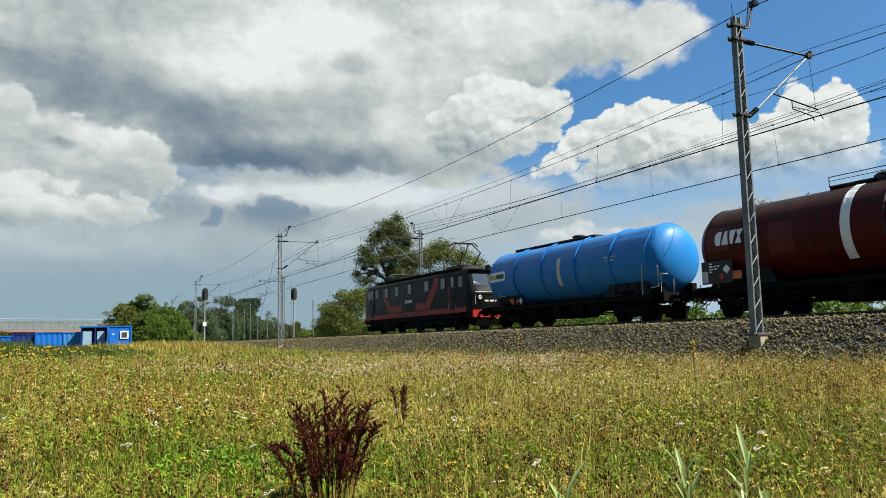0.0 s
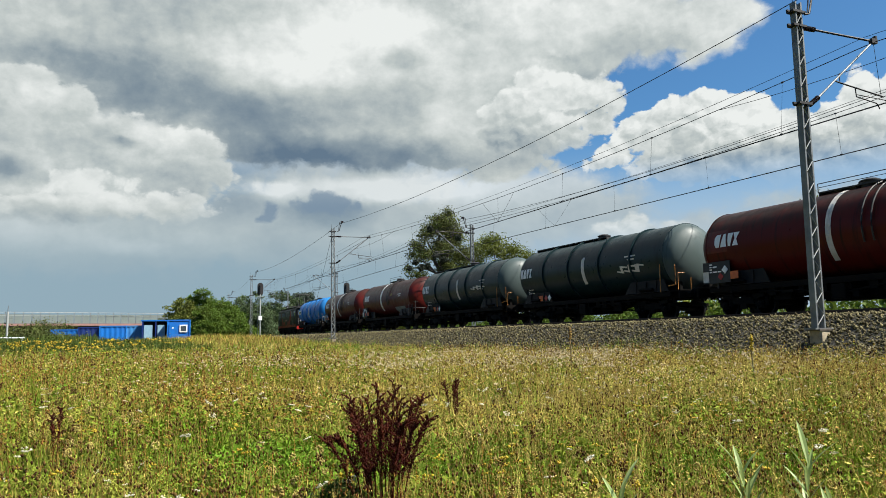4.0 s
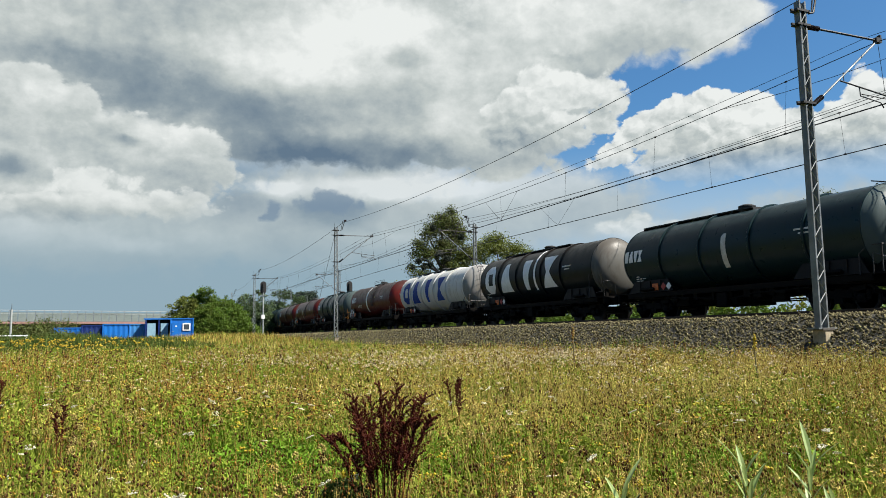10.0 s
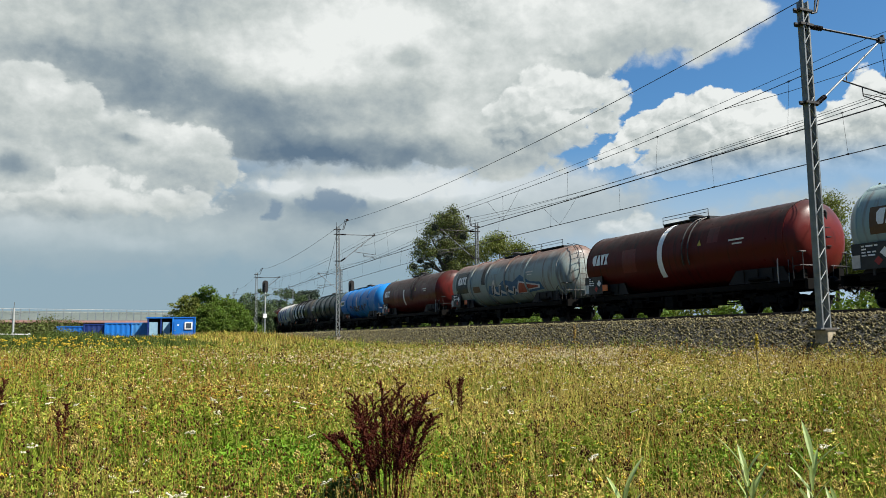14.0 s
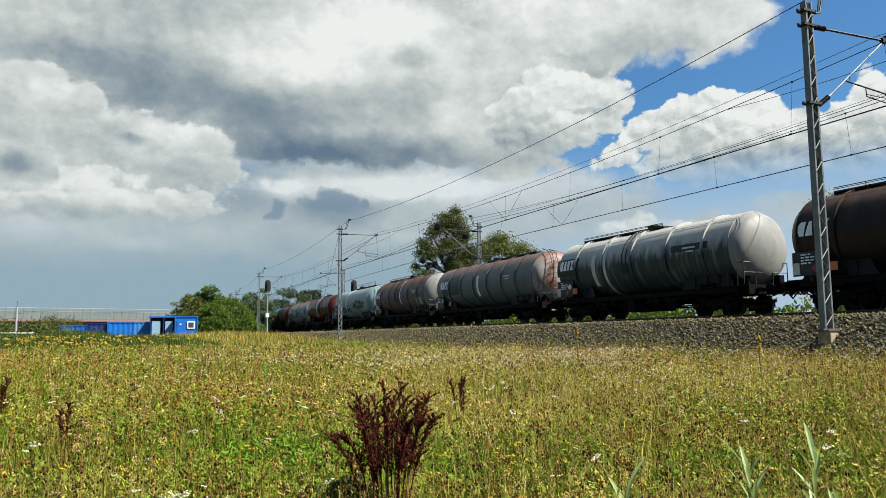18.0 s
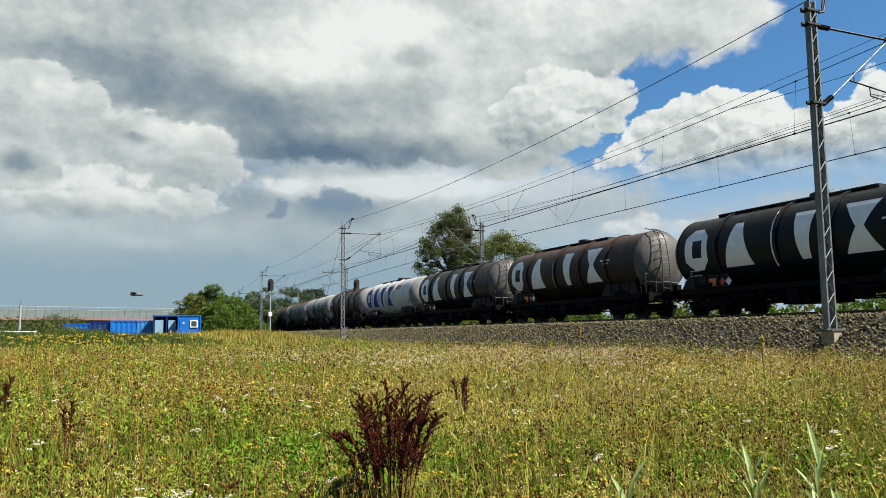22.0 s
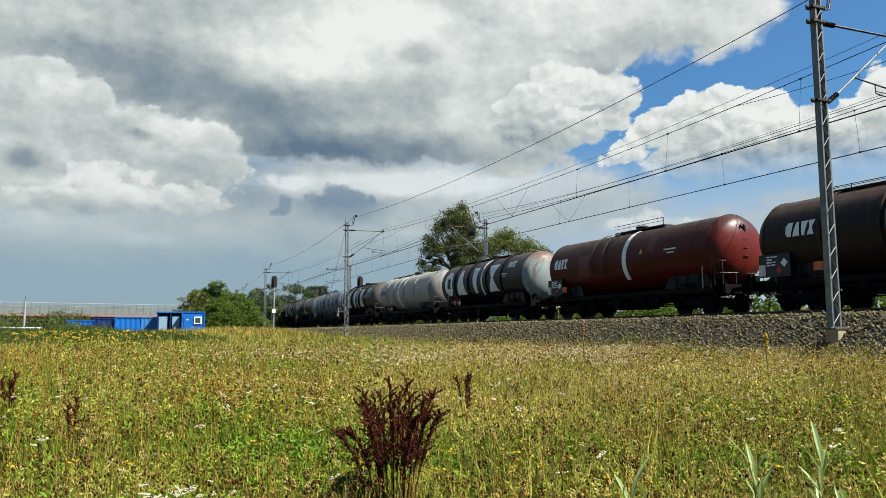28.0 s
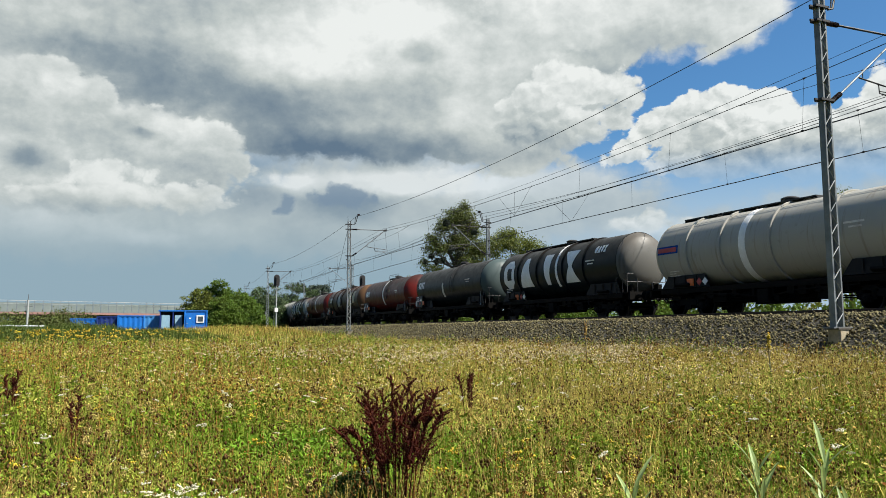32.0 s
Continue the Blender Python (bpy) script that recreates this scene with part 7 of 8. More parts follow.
def build_yard():
    z = 1.02
    x, y = at(5.75, 92)
    o = container(x, y + 3.0, -6, 6.1, "container", "bright blue site office container with a white framed window", z, False)
    w = part("window", Geo().box(0.50, -3.09, 1.62, 0.84, 0.05, 0.84), M["white"], o, "white window frame")
    part("pane", Geo().box(0.50, -3.125, 1.62, 0.56, 0.02, 0.56), M["glass_dark"], w)
    d = part("door", Geo().box(-0.62, -3.085, 1.12, 0.82, 0.04, 1.98), M["container"], o, "blue steel door")
    part("handle", Geo().box(-0.92, -3.125, 1.1, 0.14, 0.04, 0.04), M["galv_light"], d)
    part("door_notice", Geo().box(-0.62, -3.11, 1.7, 0.2, 0.01, 0.14), M["white"], d)
    # open-sided shelter beside it
    x2, y2 = at(4.1, 96)
    s = thing("open_shelter", "open blue container shelter with pale lit panels inside", "shelter", m=pose(x2, y2, z, 0, 0, -6))
    for px in (-1.45, -0.05, 1.45):
        part("post", Geo().box(px, -1.2, 1.3, 0.14, 0.14, 2.6, bevel=0.02), M["container_dark"], s)
    part("roof", Geo().box(0, 0, 2.6, 3.3, 2.6, 0.14), M["container"], s)
    part("back_wall", Geo().box(0, 1.2, 1.3, 3.1, 0.06, 2.5), M["dark_inside"], s)
    # added pale panels stand for the bright view through the open shelter
    part("panel", Geo().box(-0.85, -1.1, 1.15, 0.9, 0.05, 1.9), M["panel_pale"], s, "pale blue lit panel")
    part("panel", Geo().box(0.55, -1.1, 1.15, 0.8, 0.05, 1.9), M["panel_pale"], s, "pale blue lit panel")
    part("floor", Geo().box(0, 0, 0.06, 3.2, 2.5, 0.1), M["dark_inside"], s)
    for az, d, rz, ln, mat, lab, hh in ((2.75, 98, 84, 2.0, "container_pale", "pale blue corrugated storage container", 2.1), (1.38, 98, 84, 2.8, "container", "bright blue corrugated storage container", 2.1), (-0.02, 99, 84, 2.4, "container_dark", "dark navy storage container", 2.0),
                                        (-1.5, 102, 82, 2.8, "container", "bright blue corrugated storage container", 1.8)):
        x, y = at(az, d)
        container(x, y, rz, ln, mat, lab, z, True, hh)
    # white tubular barrier and a lamp post to their side
    x, y = at(-4.95, 76)
    p = thing("lamp_post", "slim pale lamp post beside the yard", "lamp post", m=pose(x, y, 0.9))
    part("shaft", Geo().tube([(0, 0, -0.3), (0, 0, 3.1)], 0.09, 8), M["galv_light"], p)
    part("arm", Geo().tube([(-0.3, 0, 2.55), (0.4, 0, 2.55)], 0.03, 6).tube([(0, 0, 3.0), (0.02, 0, 3.6)], 0.03, 6), M["galv"], p)
    x, y = at(-6.9, 72)
    b = thing("barrier", "low white tubular barrier at the yard's edge", "barrier", m=pose(x, y, 0.9, 0, 0, -8))
    part("rail", Geo().tube([(-4, 0, 0.95), (3.8, 0, 0.8)], 0.06, 6), M["white"], b)
    for px in (-3.6, 0, 3.5):
        part("leg", Geo().tube([(px, 0, -0.2), (px + 0.2, 0, 0.9)], 0.05, 6), M["white"], b)


def build_bridge():
    """Road overpass far off: deck, red girder, railing posts with sky-toned fill panels."""
    t = thing("overpass", "long concrete road overpass with red girder and railing", "bridge")
    p0, p1 = Vector((*at(-30, 205), 0)), Vector((*at(10, 232), 0))
    L = (p1 - p0).length
    rz = math.degrees(math.atan2(p1[1] - p0[1], p1[0] - p0[0]))
    tilt = Matrix.Translation((p0 + p1) / 2) @ pose(0, 0, 0, 0, 0, rz)
    t.matrix_basis = tilt
    part("deck", Geo().box(0, 5, 5.75, L, 10, 0.5).box(0, 0.2, 6.05, L, 0.4, 0.25), M["deck"], t)
    part("edge_beam", Geo().box(0, -0.2, 5.75, L, 0.3, 0.5), M["deck_red"], t, "dull red edge beam")
    part("girder", Geo().box(0, 1.0, 5.15, L, 0.4, 0.75), M["deck_brown"], t, "brown steel girder")
    part("girder", Geo().box(0, 9.0, 5.15, L, 0.4, 0.75), M["deck_red"], t)
    part("handrail", Geo().box(0, 0, 8.75, L, 0.1, 0.1).box(0, 0, 7.95, L, 0.06, 0.06), M["galv_light"], t)
    n = int(L / 1.9)
    for i in range(n):
        x = -L / 2 + (i + 0.5) * L / n
        part("railing_post", shared("bridge_post", lambda: Geo().box(0, 0, 7.35, 0.13, 0.1, 2.8).mesh("railing_post", M["galv"])), None, t, m=pose(x, 0, 0))
        part("screen_panel", shared("bridge_screen", lambda: Geo().box(0, 0, 7.2, L / n - 0.25, 0.04, 2.1).mesh("screen_panel", M["screen"])), None, t, m=pose(x + L / n / 2, 0.05, 0))
    for i, x in enumerate(np.linspace(-L / 2 + 6, L / 2 - 6, 6)):
        for yy in (2.0, 8.0):
            part("pier", Geo().box(float(x), yy, 2.4, 1.2, 1.4, 4.8, bevel=0.3), M["deck"], t)
        part("pier_cap", Geo().box(float(x), 5, 4.6, 1.4, 9, 0.6, bevel=0.1), M["deck"], t)


build_trees()
build_lineside()
build_yard()
build_bridge()


# ---- meadow ----
def toe_x(y):
    return 16.2 + TURN * np.maximum(y - TURN_FROM, 0) ** 2 / 2


def spots(rng, n, r0, r1, power=0.85, az0=-13.0, az1=64.0):
    r = r0 * (r1 / r0) ** (rng.random(n) ** power)
    a = np.radians(az0 + (az1 - az0) * rng.random(n))
    x, y = r * np.sin(a), r * np.cos(a)
    ok = x < toe_x(y)
    return x[ok], y[ok], r[ok]


def patchy(x, y, k=0.35, ph=0.0):
    return 0.5 + 0.25 * np.sin(k * x * 1.7 + 1.1 + ph) * np.cos(k * y + ph) + 0.25 * np.sin(k * 2.9 * x + k * 2.1 * y + 2 * ph)


def lumps(x, y, size, seed):
    """Uneven patches, 0 to 1, about size metres across."""
    grid = np.random.default_rng(seed).random((64, 64))
    u, v = np.asarray(x) / size + 1000.0, np.asarray(y) / size + 1000.0
    i, j = np.floor(u).astype(int), np.floor(v).astype(int)
    fu, fv = u - i, v - j
    fu, fv = fu * fu * (3 - 2 * fu), fv * fv * (3 - 2 * fv)

    def g(a, b):
        return grid[a % 64, b % 64]
    return (g(i, j) * (1 - fu) + g(i + 1, j) * fu) * (1 - fv) + (g(i, j + 1) * (1 - fu) + g(i + 1, j + 1) * fu) * fv


def panicles(rng, x, y, h, grains, size, length, wide):
    """Leaning stalks with loose grains over their upper part: (stalks, grains)."""
    n = len(x)
    z = ground_z(x, y)
    b = rng.random(n) * 6.283
    lean = 0.05 + 0.3 * rng.random(n) ** 2
    dx, dy = np.cos(b) * lean * h, np.sin(b) * lean * h
    w = np.maximum(0.0026, 0.0004 * np.hypot(x, y))
    c = rng.random(n) * 6.283
    side = np.stack([w * np.cos(c), w * np.sin(c), 0 * w], -1) / 2
    foot, tip = np.stack([x, y, z - 0.02], -1), np.stack([x + dx, y + dy, z + h], -1)
    V = np.stack([foot - side, foot + side, tip + side * 0.6, tip - side * 0.6], 1).reshape(-1, 3)
    i = 4 * np.arange(n)[:, None]
    F = np.concatenate([i + [0, 1, 2], i + [0, 2, 3]], 1).reshape(-1, 3)
    u = 1 - length * rng.random((n, grains))
    q = foot[:, None] + (tip - foot)[:, None] * u[..., None] + rng.normal(size=(n, grains, 3)) * (wide * (1.15 - u) / length)[..., None]
    q = q.reshape(-1, 3)
    k = np.repeat(size, grains) * (0.6 + 0.8 * rng.random(n * grains))
    return (V, F), pellets(rng, q[:, 0], q[:, 1], q[:, 2], k, k * 1.7)


def blades(rng, x, y, h, w, lean, bent):
    n = len(x)
    z = ground_z(x, y) - 0.03
    a, b = rng.random(n) * 6.283, rng.random(n) * 6.283
    side = np.stack([np.cos(a), np.sin(a), 0 * a], -1) * (w / 2)[:, None]
    tip = np.stack([np.cos(b) * lean * h, np.sin(b) * lean * h, h], -1)
    foot = np.stack([x, y, z], -1)
    if not bent:
        V = np.stack([foot - side, foot + side, foot + tip], 1).reshape(-1, 3)
        return V, np.arange(3 * n).reshape(-1, 3)
    mid = foot + tip * np.array([0.32, 0.32, 0.6])
    V = np.stack([foot - side, foot + side, mid - side * 0.7, mid + side * 0.7, foot + tip], 1).reshape(-1, 3)
    i = 5 * np.arange(n)[:, None]
    F = np.concatenate([i + [0, 1, 3], i + [0, 3, 2], i + [2, 3, 4]], 1).reshape(-1, 3)
    return V, F


def pellets(rng, x, y, z, sx, sz):
    """Small uneven octahedra: seed heads and buds."""
    n = len(x)
    octa = np.array([(1, 0, 0), (-1, 0, 0), (0, 1, 0), (0, -1, 0), (0, 0, 1), (0, 0, -1)], float)
    tri = np.array([(0, 2, 4), (2, 1, 4), (1, 3, 4), (3, 0, 4), (2, 0, 5), (1, 2, 5), (3, 1, 5), (0, 3, 5)])
    sh = octa[None] * np.stack([sx, sx, sz], -1)[:, None] * (0.7 + 0.6 * rng.random((n, 6, 1)))
    V = sh + np.stack([x, y, z], -1)[:, None]
    return V.reshape(-1, 3), (tri[None] + 6 * np.arange(n)[:, None, None]).reshape(-1, 3)


def domes(rng, x, y, z, r, grains):
    """Rounded flower heads of a few grains each."""
    n = len(x)
    q = rng.normal(size=(n, grains, 3)) * np.array([0.55, 0.55, 0.22]) * r[:, None, None] + np.stack([x, y, z], -1)[:, None]
    q = q.reshape(-1, 3)
    k = np.repeat(r, grains) * (0.22 + 0.25 * rng.random(n * grains))
    return pellets(rng, q[:, 0], q[:, 1], q[:, 2], k, k * 0.8)


def globes(rng, x, y, z, r, grains):
    """Curled round heads: grains over an upright egg shape."""
    n = len(x)
    d = rng.normal(size=(n, grains, 3))
    d /= np.linalg.norm(d, axis=-1)[..., None]
    q = (d * r[:, None, None] * np.array([0.75, 0.75, 0.85]) + np.stack([x, y, z], -1)[:, None]).reshape(-1, 3)
    k = np.repeat(r, grains) * (0.15 + 0.13 * rng.random(n * grains))
    return pellets(rng, q[:, 0], q[:, 1], q[:, 2], k, k * 1.15)


def discs(rng, x, y, z, r, grains):
    """Flat-topped umbels, a little tilted."""
    n = len(x)
    a, d = rng.random((n, grains)) * 6.283, np.sqrt(rng.random((n, grains))) * r[:, None]
    dx, dy = np.cos(a) * d, np.sin(a) * d
    tilt = rng.normal(0, 0.3, (2, n, 1))
    q = np.stack([x[:, None] + dx, y[:, None] + dy, z[:, None] + tilt[0] * dx + tilt[1] * dy], -1).reshape(-1, 3)
    k = np.repeat(r, grains) * (0.14 + 0.12 * rng.random(n * grains))
    return pellets(rng, q[:, 0], q[:, 1], q[:, 2], k, k * 0.7)


def lay(name, V, F, mat, label, category):
    tagged(new(name, many(name, V, F, M[mat])), label, category, kind="stuff")


def join(parts):
    V, F, n = [], [], 0
    for v, f in parts:
        V.append(v)
        F.append(f + n)
        n += len(v)
    return np.concatenate(V), np.concatenate(F)


def herbs(rng, x, y, h, leaves, length):
    """Leaves set round upright stems, the lower ones longer and more level."""
    n = len(x)
    u = 0.1 + 0.9 * rng.random((n, leaves))
    a = rng.random((n, leaves)) * 6.283
    rise = 0.25 + 0.9 * u + 0.3 * rng.random((n, leaves))
    d = np.stack([np.cos(a), np.sin(a), rise], -1)
    d /= np.linalg.norm(d, axis=-1)[..., None]
    lean = rng.normal(0, 0.1, (n, 1, 2)) * u[..., None] * h[:, None, None]
    foot = np.stack([x[:, None] + lean[..., 0], y[:, None] + lean[..., 1], ground_z(x, y)[:, None] + h[:, None] * u], -1)
    ln = (length * (1.25 - 0.7 * u) * (0.6 + 0.7 * rng.random((n, leaves))))[..., None]
    side = np.stack([-np.sin(a), np.cos(a), 0 * a], -1)
    mid = foot + d * ln * 0.45
    tip = foot + d * ln - np.array([0, 0, 0.25]) * ln
    V = np.stack([foot, mid + side * ln * 0.15, tip, mid - side * ln * 0.15], 2).reshape(-1, 3)
    i = 4 * np.arange(n * leaves)[:, None]
    return V, np.concatenate([i + [0, 1, 2], i + [0, 2, 3]], 1).reshape(-1, 3)


def build_meadow():
    rng = np.random.default_rng(11)
    green, straw, lush, rust = [], [], [], []

    def kinds(x, y, r, wither=1.0):
        """What grows where: fresh, dry, rusty or plain green, in drifts."""
        dry = 0.08 + 0.30 * ramp_step(5, 15, r) - 0.24 * ramp_step(26, 0, np.degrees(np.arctan2(x, y))) + 0.40 * ramp_step(14, 31, np.degrees(np.arctan2(x, y))) + 0.18 * ramp_step(45, 80, r) + 0.9 * (lumps(x, y, 1.7, 3) - 0.5) + 0.4 * (lumps(x, y, 0.5, 31) - 0.5)
        rich = 0.42 - 0.36 * ramp_step(4.5, 12, r) - 0.14 * ramp_step(18, 34, np.degrees(np.arctan2(x, y))) + 1.2 * (lumps(x, y, 1.4, 4) - 0.5) + 0.5 * (lumps(x, y, 0.45, 5) - 0.5)
        red = 0.01 + 0.06 * ramp_step(4.5, 7, r) * ramp_step(26, 10, r) + 0.8 * (lumps(x, y, 1.1, 12) - 0.64) + 0.05 * ramp_step(22, 40, np.degrees(np.arctan2(x, y))) + 0.04 * ramp_step(20, -6, np.degrees(np.arctan2(x, y)))
        u, v = rng.random(len(x)), rng.random(len(x))
        is_red = rng.random(len(x)) < red
        is_dry = ~is_red & (u < dry * wither)
        is_rich = ~is_red & ~is_dry & (v < rich)
        return ((~is_red & ~is_dry & ~is_rich, green, 1.0, 1.0), (is_dry, straw, 1.2, 0.7), (is_rich, lush, 0.85, 1.3), (is_red, rust, 1.0, 0.9))

    # tufts of blades, each of one kind
    for n, per, r0, r1, bent in ((6000, 10, 2.3, 9.5, True), (19000, 7, 8.5, 40, False), (13000, 6, 34, 120, False)):
        x, y, r = spots(rng, n, r0, r1)
        keep = rng.random(len(x)) < 0.15 + 1.3 * lumps(x, y, 0.7, 1) + 0.3 * ramp_step(12, 30, r)
        x, y, r = x[keep], y[keep], r[keep]
        tall = (0.5 + 0.75 * lumps(x, y, 0.8, 32) + 0.35 * lumps(x, y, 2.6, 2)) * (0.7 + 0.6 * rng.random(len(x)) ** 2)
        for flag, store, hk, wk in kinds(x, y, r):
            a, b, q, t = (np.repeat(v[flag], per) for v in (x, y, r, tall))
            a, b = a + rng.normal(0, 0.03 + 0.0025 * q), b + rng.normal(0, 0.03 + 0.0025 * q)
            h = hk * t * (0.14 + 0.26 * rng.random(len(a))) * (1 + 0.3 * ramp_step(30, 70, q))
            w = wk * (0.0046 + 0.00095 * q * (0.5 + 0.7 * rng.random(len(a))))
            store.append(blades(rng, a, b, h, w, 0.12 + 0.7 * rng.random(len(a)) ** 1.5, bent))
    # leafy undergrowth in clumps with gaps between them
    for n, per, r0, r1, top in ((17000, 15, 2.3, 10, 0.48), (20500, 15, 8, 48, 0.52)):
        x, y, r = spots(rng, n, r0, r1, 0.9)
        keep = rng.random(len(x)) < 0.2 + 1.9 * (lumps(x, y, 0.6, 34) - 0.2)
        x, y, r = x[keep], y[keep], r[keep]
        tall = top * (0.25 + 0.75 * lumps(x, y, 0.42, 6)) * (0.6 + 0.6 * lumps(x, y, 1.7, 19))
        for flag, store, hk, wk in kinds(x, y, r, 0.95):
            a, b, q, t = (np.repeat(v[flag], per) for v in (x, y, r, tall))
            k = len(a)
            p = np.stack([a + rng.normal(0, 0.035 + 0.002 * q), b + rng.normal(0, 0.035 + 0.002 * q), 0 * a], -1)
            p[:, 2] = ground_z(p[:, 0], p[:, 1]) + 0.02 + hk * t * rng.random(k) ** 0.7
            u = rng.normal(size=(k, 3)) * [0.8, 0.8, 0.8] + [0, 0, 0.35]
            u /= np.linalg.norm(u, axis=1)[:, None]
            v = np.cross(u, rng.normal(size=(k, 3)))
            v /= np.linalg.norm(v, axis=1)[:, None]
            z = (wk * (0.0085 + 0.009 * (rng.random(k) < 0.2) + 0.00062 * q * (0.35 + rng.random(k) ** 1.5)))[:, None]
            V = np.stack([p - u * z * 1.5, p + v * z * 0.6, p + u * z * 1.5, p - v * z * 0.6], 1).reshape(-1, 3)
            j = 4 * np.arange(k)[:, None]
            store.append((V, np.concatenate([j + [0, 1, 2], j + [0, 2, 3]], 1).reshape(-1, 3)))
    # leafy herbs: upright stems set with lance-shaped leaves
    x, y, r = spots(rng, 2600, 2.5, 11, 0.8)
    keep = rng.random(len(x)) < 0.05 + 1.1 * (lumps(x, y, 1.4, 4) > 0.52) * (0.3 + lumps(x, y, 0.5, 33)) * (1 - 0.6 * ramp_step(20, 32, np.degrees(np.arctan2(x, y))))
    x, y, r = x[keep], y[keep], r[keep]
    lush.append(herbs(rng, x, y, 0.22 + 0.24 * rng.random(len(x)), 20, 0.055))
    lush.append(blades(rng, x, y, np.full(len(x), 0.36), 0.004 + 0 * x, 0.1 + 0 * x, True))
    # the same grass all round and behind
    for n, r0, r1, a0, a1 in ((150000, 0.25, 12, 64, 347), (110000, 9, 60, 64, 347), (12000, 0.25, 2.4, -13, 64)):
        x, y, r = spots(rng, n, r0, r1, 0.7, a0, a1)
        tuft = lumps(x, y, 0.33, 1)
        h = (0.08 + 0.26 * rng.random(len(x))) * (0.5 + 0.9 * tuft)
        w = 0.015 + 0.0034 * r
        dry = rng.random(len(x)) < 0.4 * lumps(x, y, 2.1, 2) + 0.06
        rich = ~dry & (lumps(x, y, 1.5, 4) > 0.55)
        for flag, store in ((~dry & ~rich, green), (dry, straw), (rich, lush)):
            store.append(blades(rng, x[flag], y[flag], h[flag], w[flag], 0.3 + 0.8 * rng.random(flag.sum()), False))
    y = rng.uniform(4, 60, 24000)
    x = toe_x(y) - 0.3 + 0.75 * rng.random(24000) ** 3 - 0.5 * rng.random(24000)
    ok = lumps(x, y, 1.3, 21) > 0.56
    x, y = x[ok], y[ok]
    p = np.stack([x, y, ground_z(x, y) + 0.85 * rng.random(len(x)) * lumps(x, y, 0.6, 22) ** 1.6], -1)
    u = rng.normal(size=(len(x), 3))
    u /= np.linalg.norm(u, axis=1)[:, None]
    v = np.cross(u, rng.normal(size=(len(x), 3)))
    v /= np.linalg.norm(v, axis=1)[:, None]
    V = np.stack([p - u * 0.036, p + v * 0.015, p + u * 0.036, p - v * 0.015], 1).reshape(-1, 3)
    j = 4 * np.arange(len(x))[:, None]
    green.append((V, np.concatenate([j + [0, 1, 2], j + [0, 2, 3]], 1).reshape(-1, 3)))
    # tall weeds in clumps at the foot of the bank
    for k in range(22):
        cy = 6.5 + 26 * (k + rng.random()) / 22
        cx, m = float(toe_x(np.array(cy))) + rng.uniform(-0.2, 0.35), int(rng.integers(6, 22))
        x, y = cx + rng.normal(0, 0.22, m), cy + rng.normal(0, 0.4, m)
        h = rng.uniform(0.4, 0.85) * (0.6 + 0.5 * rng.random(m))
        store = (green, lush, green, straw)[k % 4]
        store.append(herbs(rng, x, y, h, 26, 0.075))
        store.append(blades(rng, x, y, h * 1.15, 0.008 + 0 * x, 0.1 + 0 * x, True))
    lay("lush_leaves", *join(lush), "lush", "patches of fresh green leafy plants in the meadow", "plants")
    # tall pale grass on the bank by the signal
    a, b = rng.normal(12.0, 5.0, 13000), rng.normal(84, 22, 13000)
    ok = (a < toe_x(b) - 0.2) & (b > 45)
    a, b = a[ok], b[ok]
    mixed = rng.random(len(a)) < 0.78
    brown = rng.random(len(a)) < 0.38
    berm = (0.22 + 0.42 * lumps(a, b, 1.6, 9) * (0.5 + rng.random(len(a))))
    green.append(blades(rng, a[~mixed], b[~mixed], berm[~mixed], 0.02 + 0.03 * rng.random((~mixed).sum()), 0.15 + 0.3 * rng.random((~mixed).sum()), False))
    rust.append(blades(rng, a[brown], b[brown], berm[brown], 0.02 + 0.03 * rng.random(brown.sum()), 0.15 + 0.2 * rng.random(brown.sum()), False))
    mixed &= ~brown
    a, b, berm = a[mixed], b[mixed], berm[mixed]
    straw.append(blades(rng, a, b, berm, 0.02 + 0.03 * rng.random(len(a)), 0.15 + 0.2 * rng.random(len(a)), False))
    lay("meadow_grass", *join(green), "grass", "dense wild meadow grass in mixed yellow greens", "grass")
    lay("dry_grass", *join(straw), "straw", "dry straw-coloured grass stalks standing in the meadow", "grass")
    # weeds before the containers
    a, b = rng.uniform(-22, 7, 42000), rng.uniform(50, 88, 42000)
    ok = patchy(a, b, 0.25, 2) > 0.25
    a, b = a[ok], b[ok]
    lay("weeds", *blades(rng, a, b, 0.3 + (0.7 + 0.9 * ramp_step(3, -3, np.degrees(np.arctan2(a, b)))) * rng.random(len(a)) * lumps(a, b, 2.5, 18), 0.04 + 0.05 * rng.random(len(a)), 0.3 * rng.random(len(a)), False), "weed", "rank green weeds before the containers", "weeds")
    # bushy weeds in heaps along the meadow's far edge
    heaps = []
    for k in range(26):
        az, d = -9.5 + 13.5 * (k + rng.random()) / 26, rng.uniform(50, 66)
        bx, by = at(az, d)
        hh = rng.uniform(0.45, 0.85) * (1.25 if az < -1 else 0.8)
        heaps.append((bx, by, float(ground_z(bx, by)) + hh * 0.5, rng.uniform(0.9, 1.7), 0.9, hh * 0.6))
    V, F = leaf_cloud(rng, heaps, 17000, 0.06, 0.12, 0, 0.5)
    lay("weed_heaps", V, F, "weed", "bushy heaps of dark green weeds before the yard", "weeds")
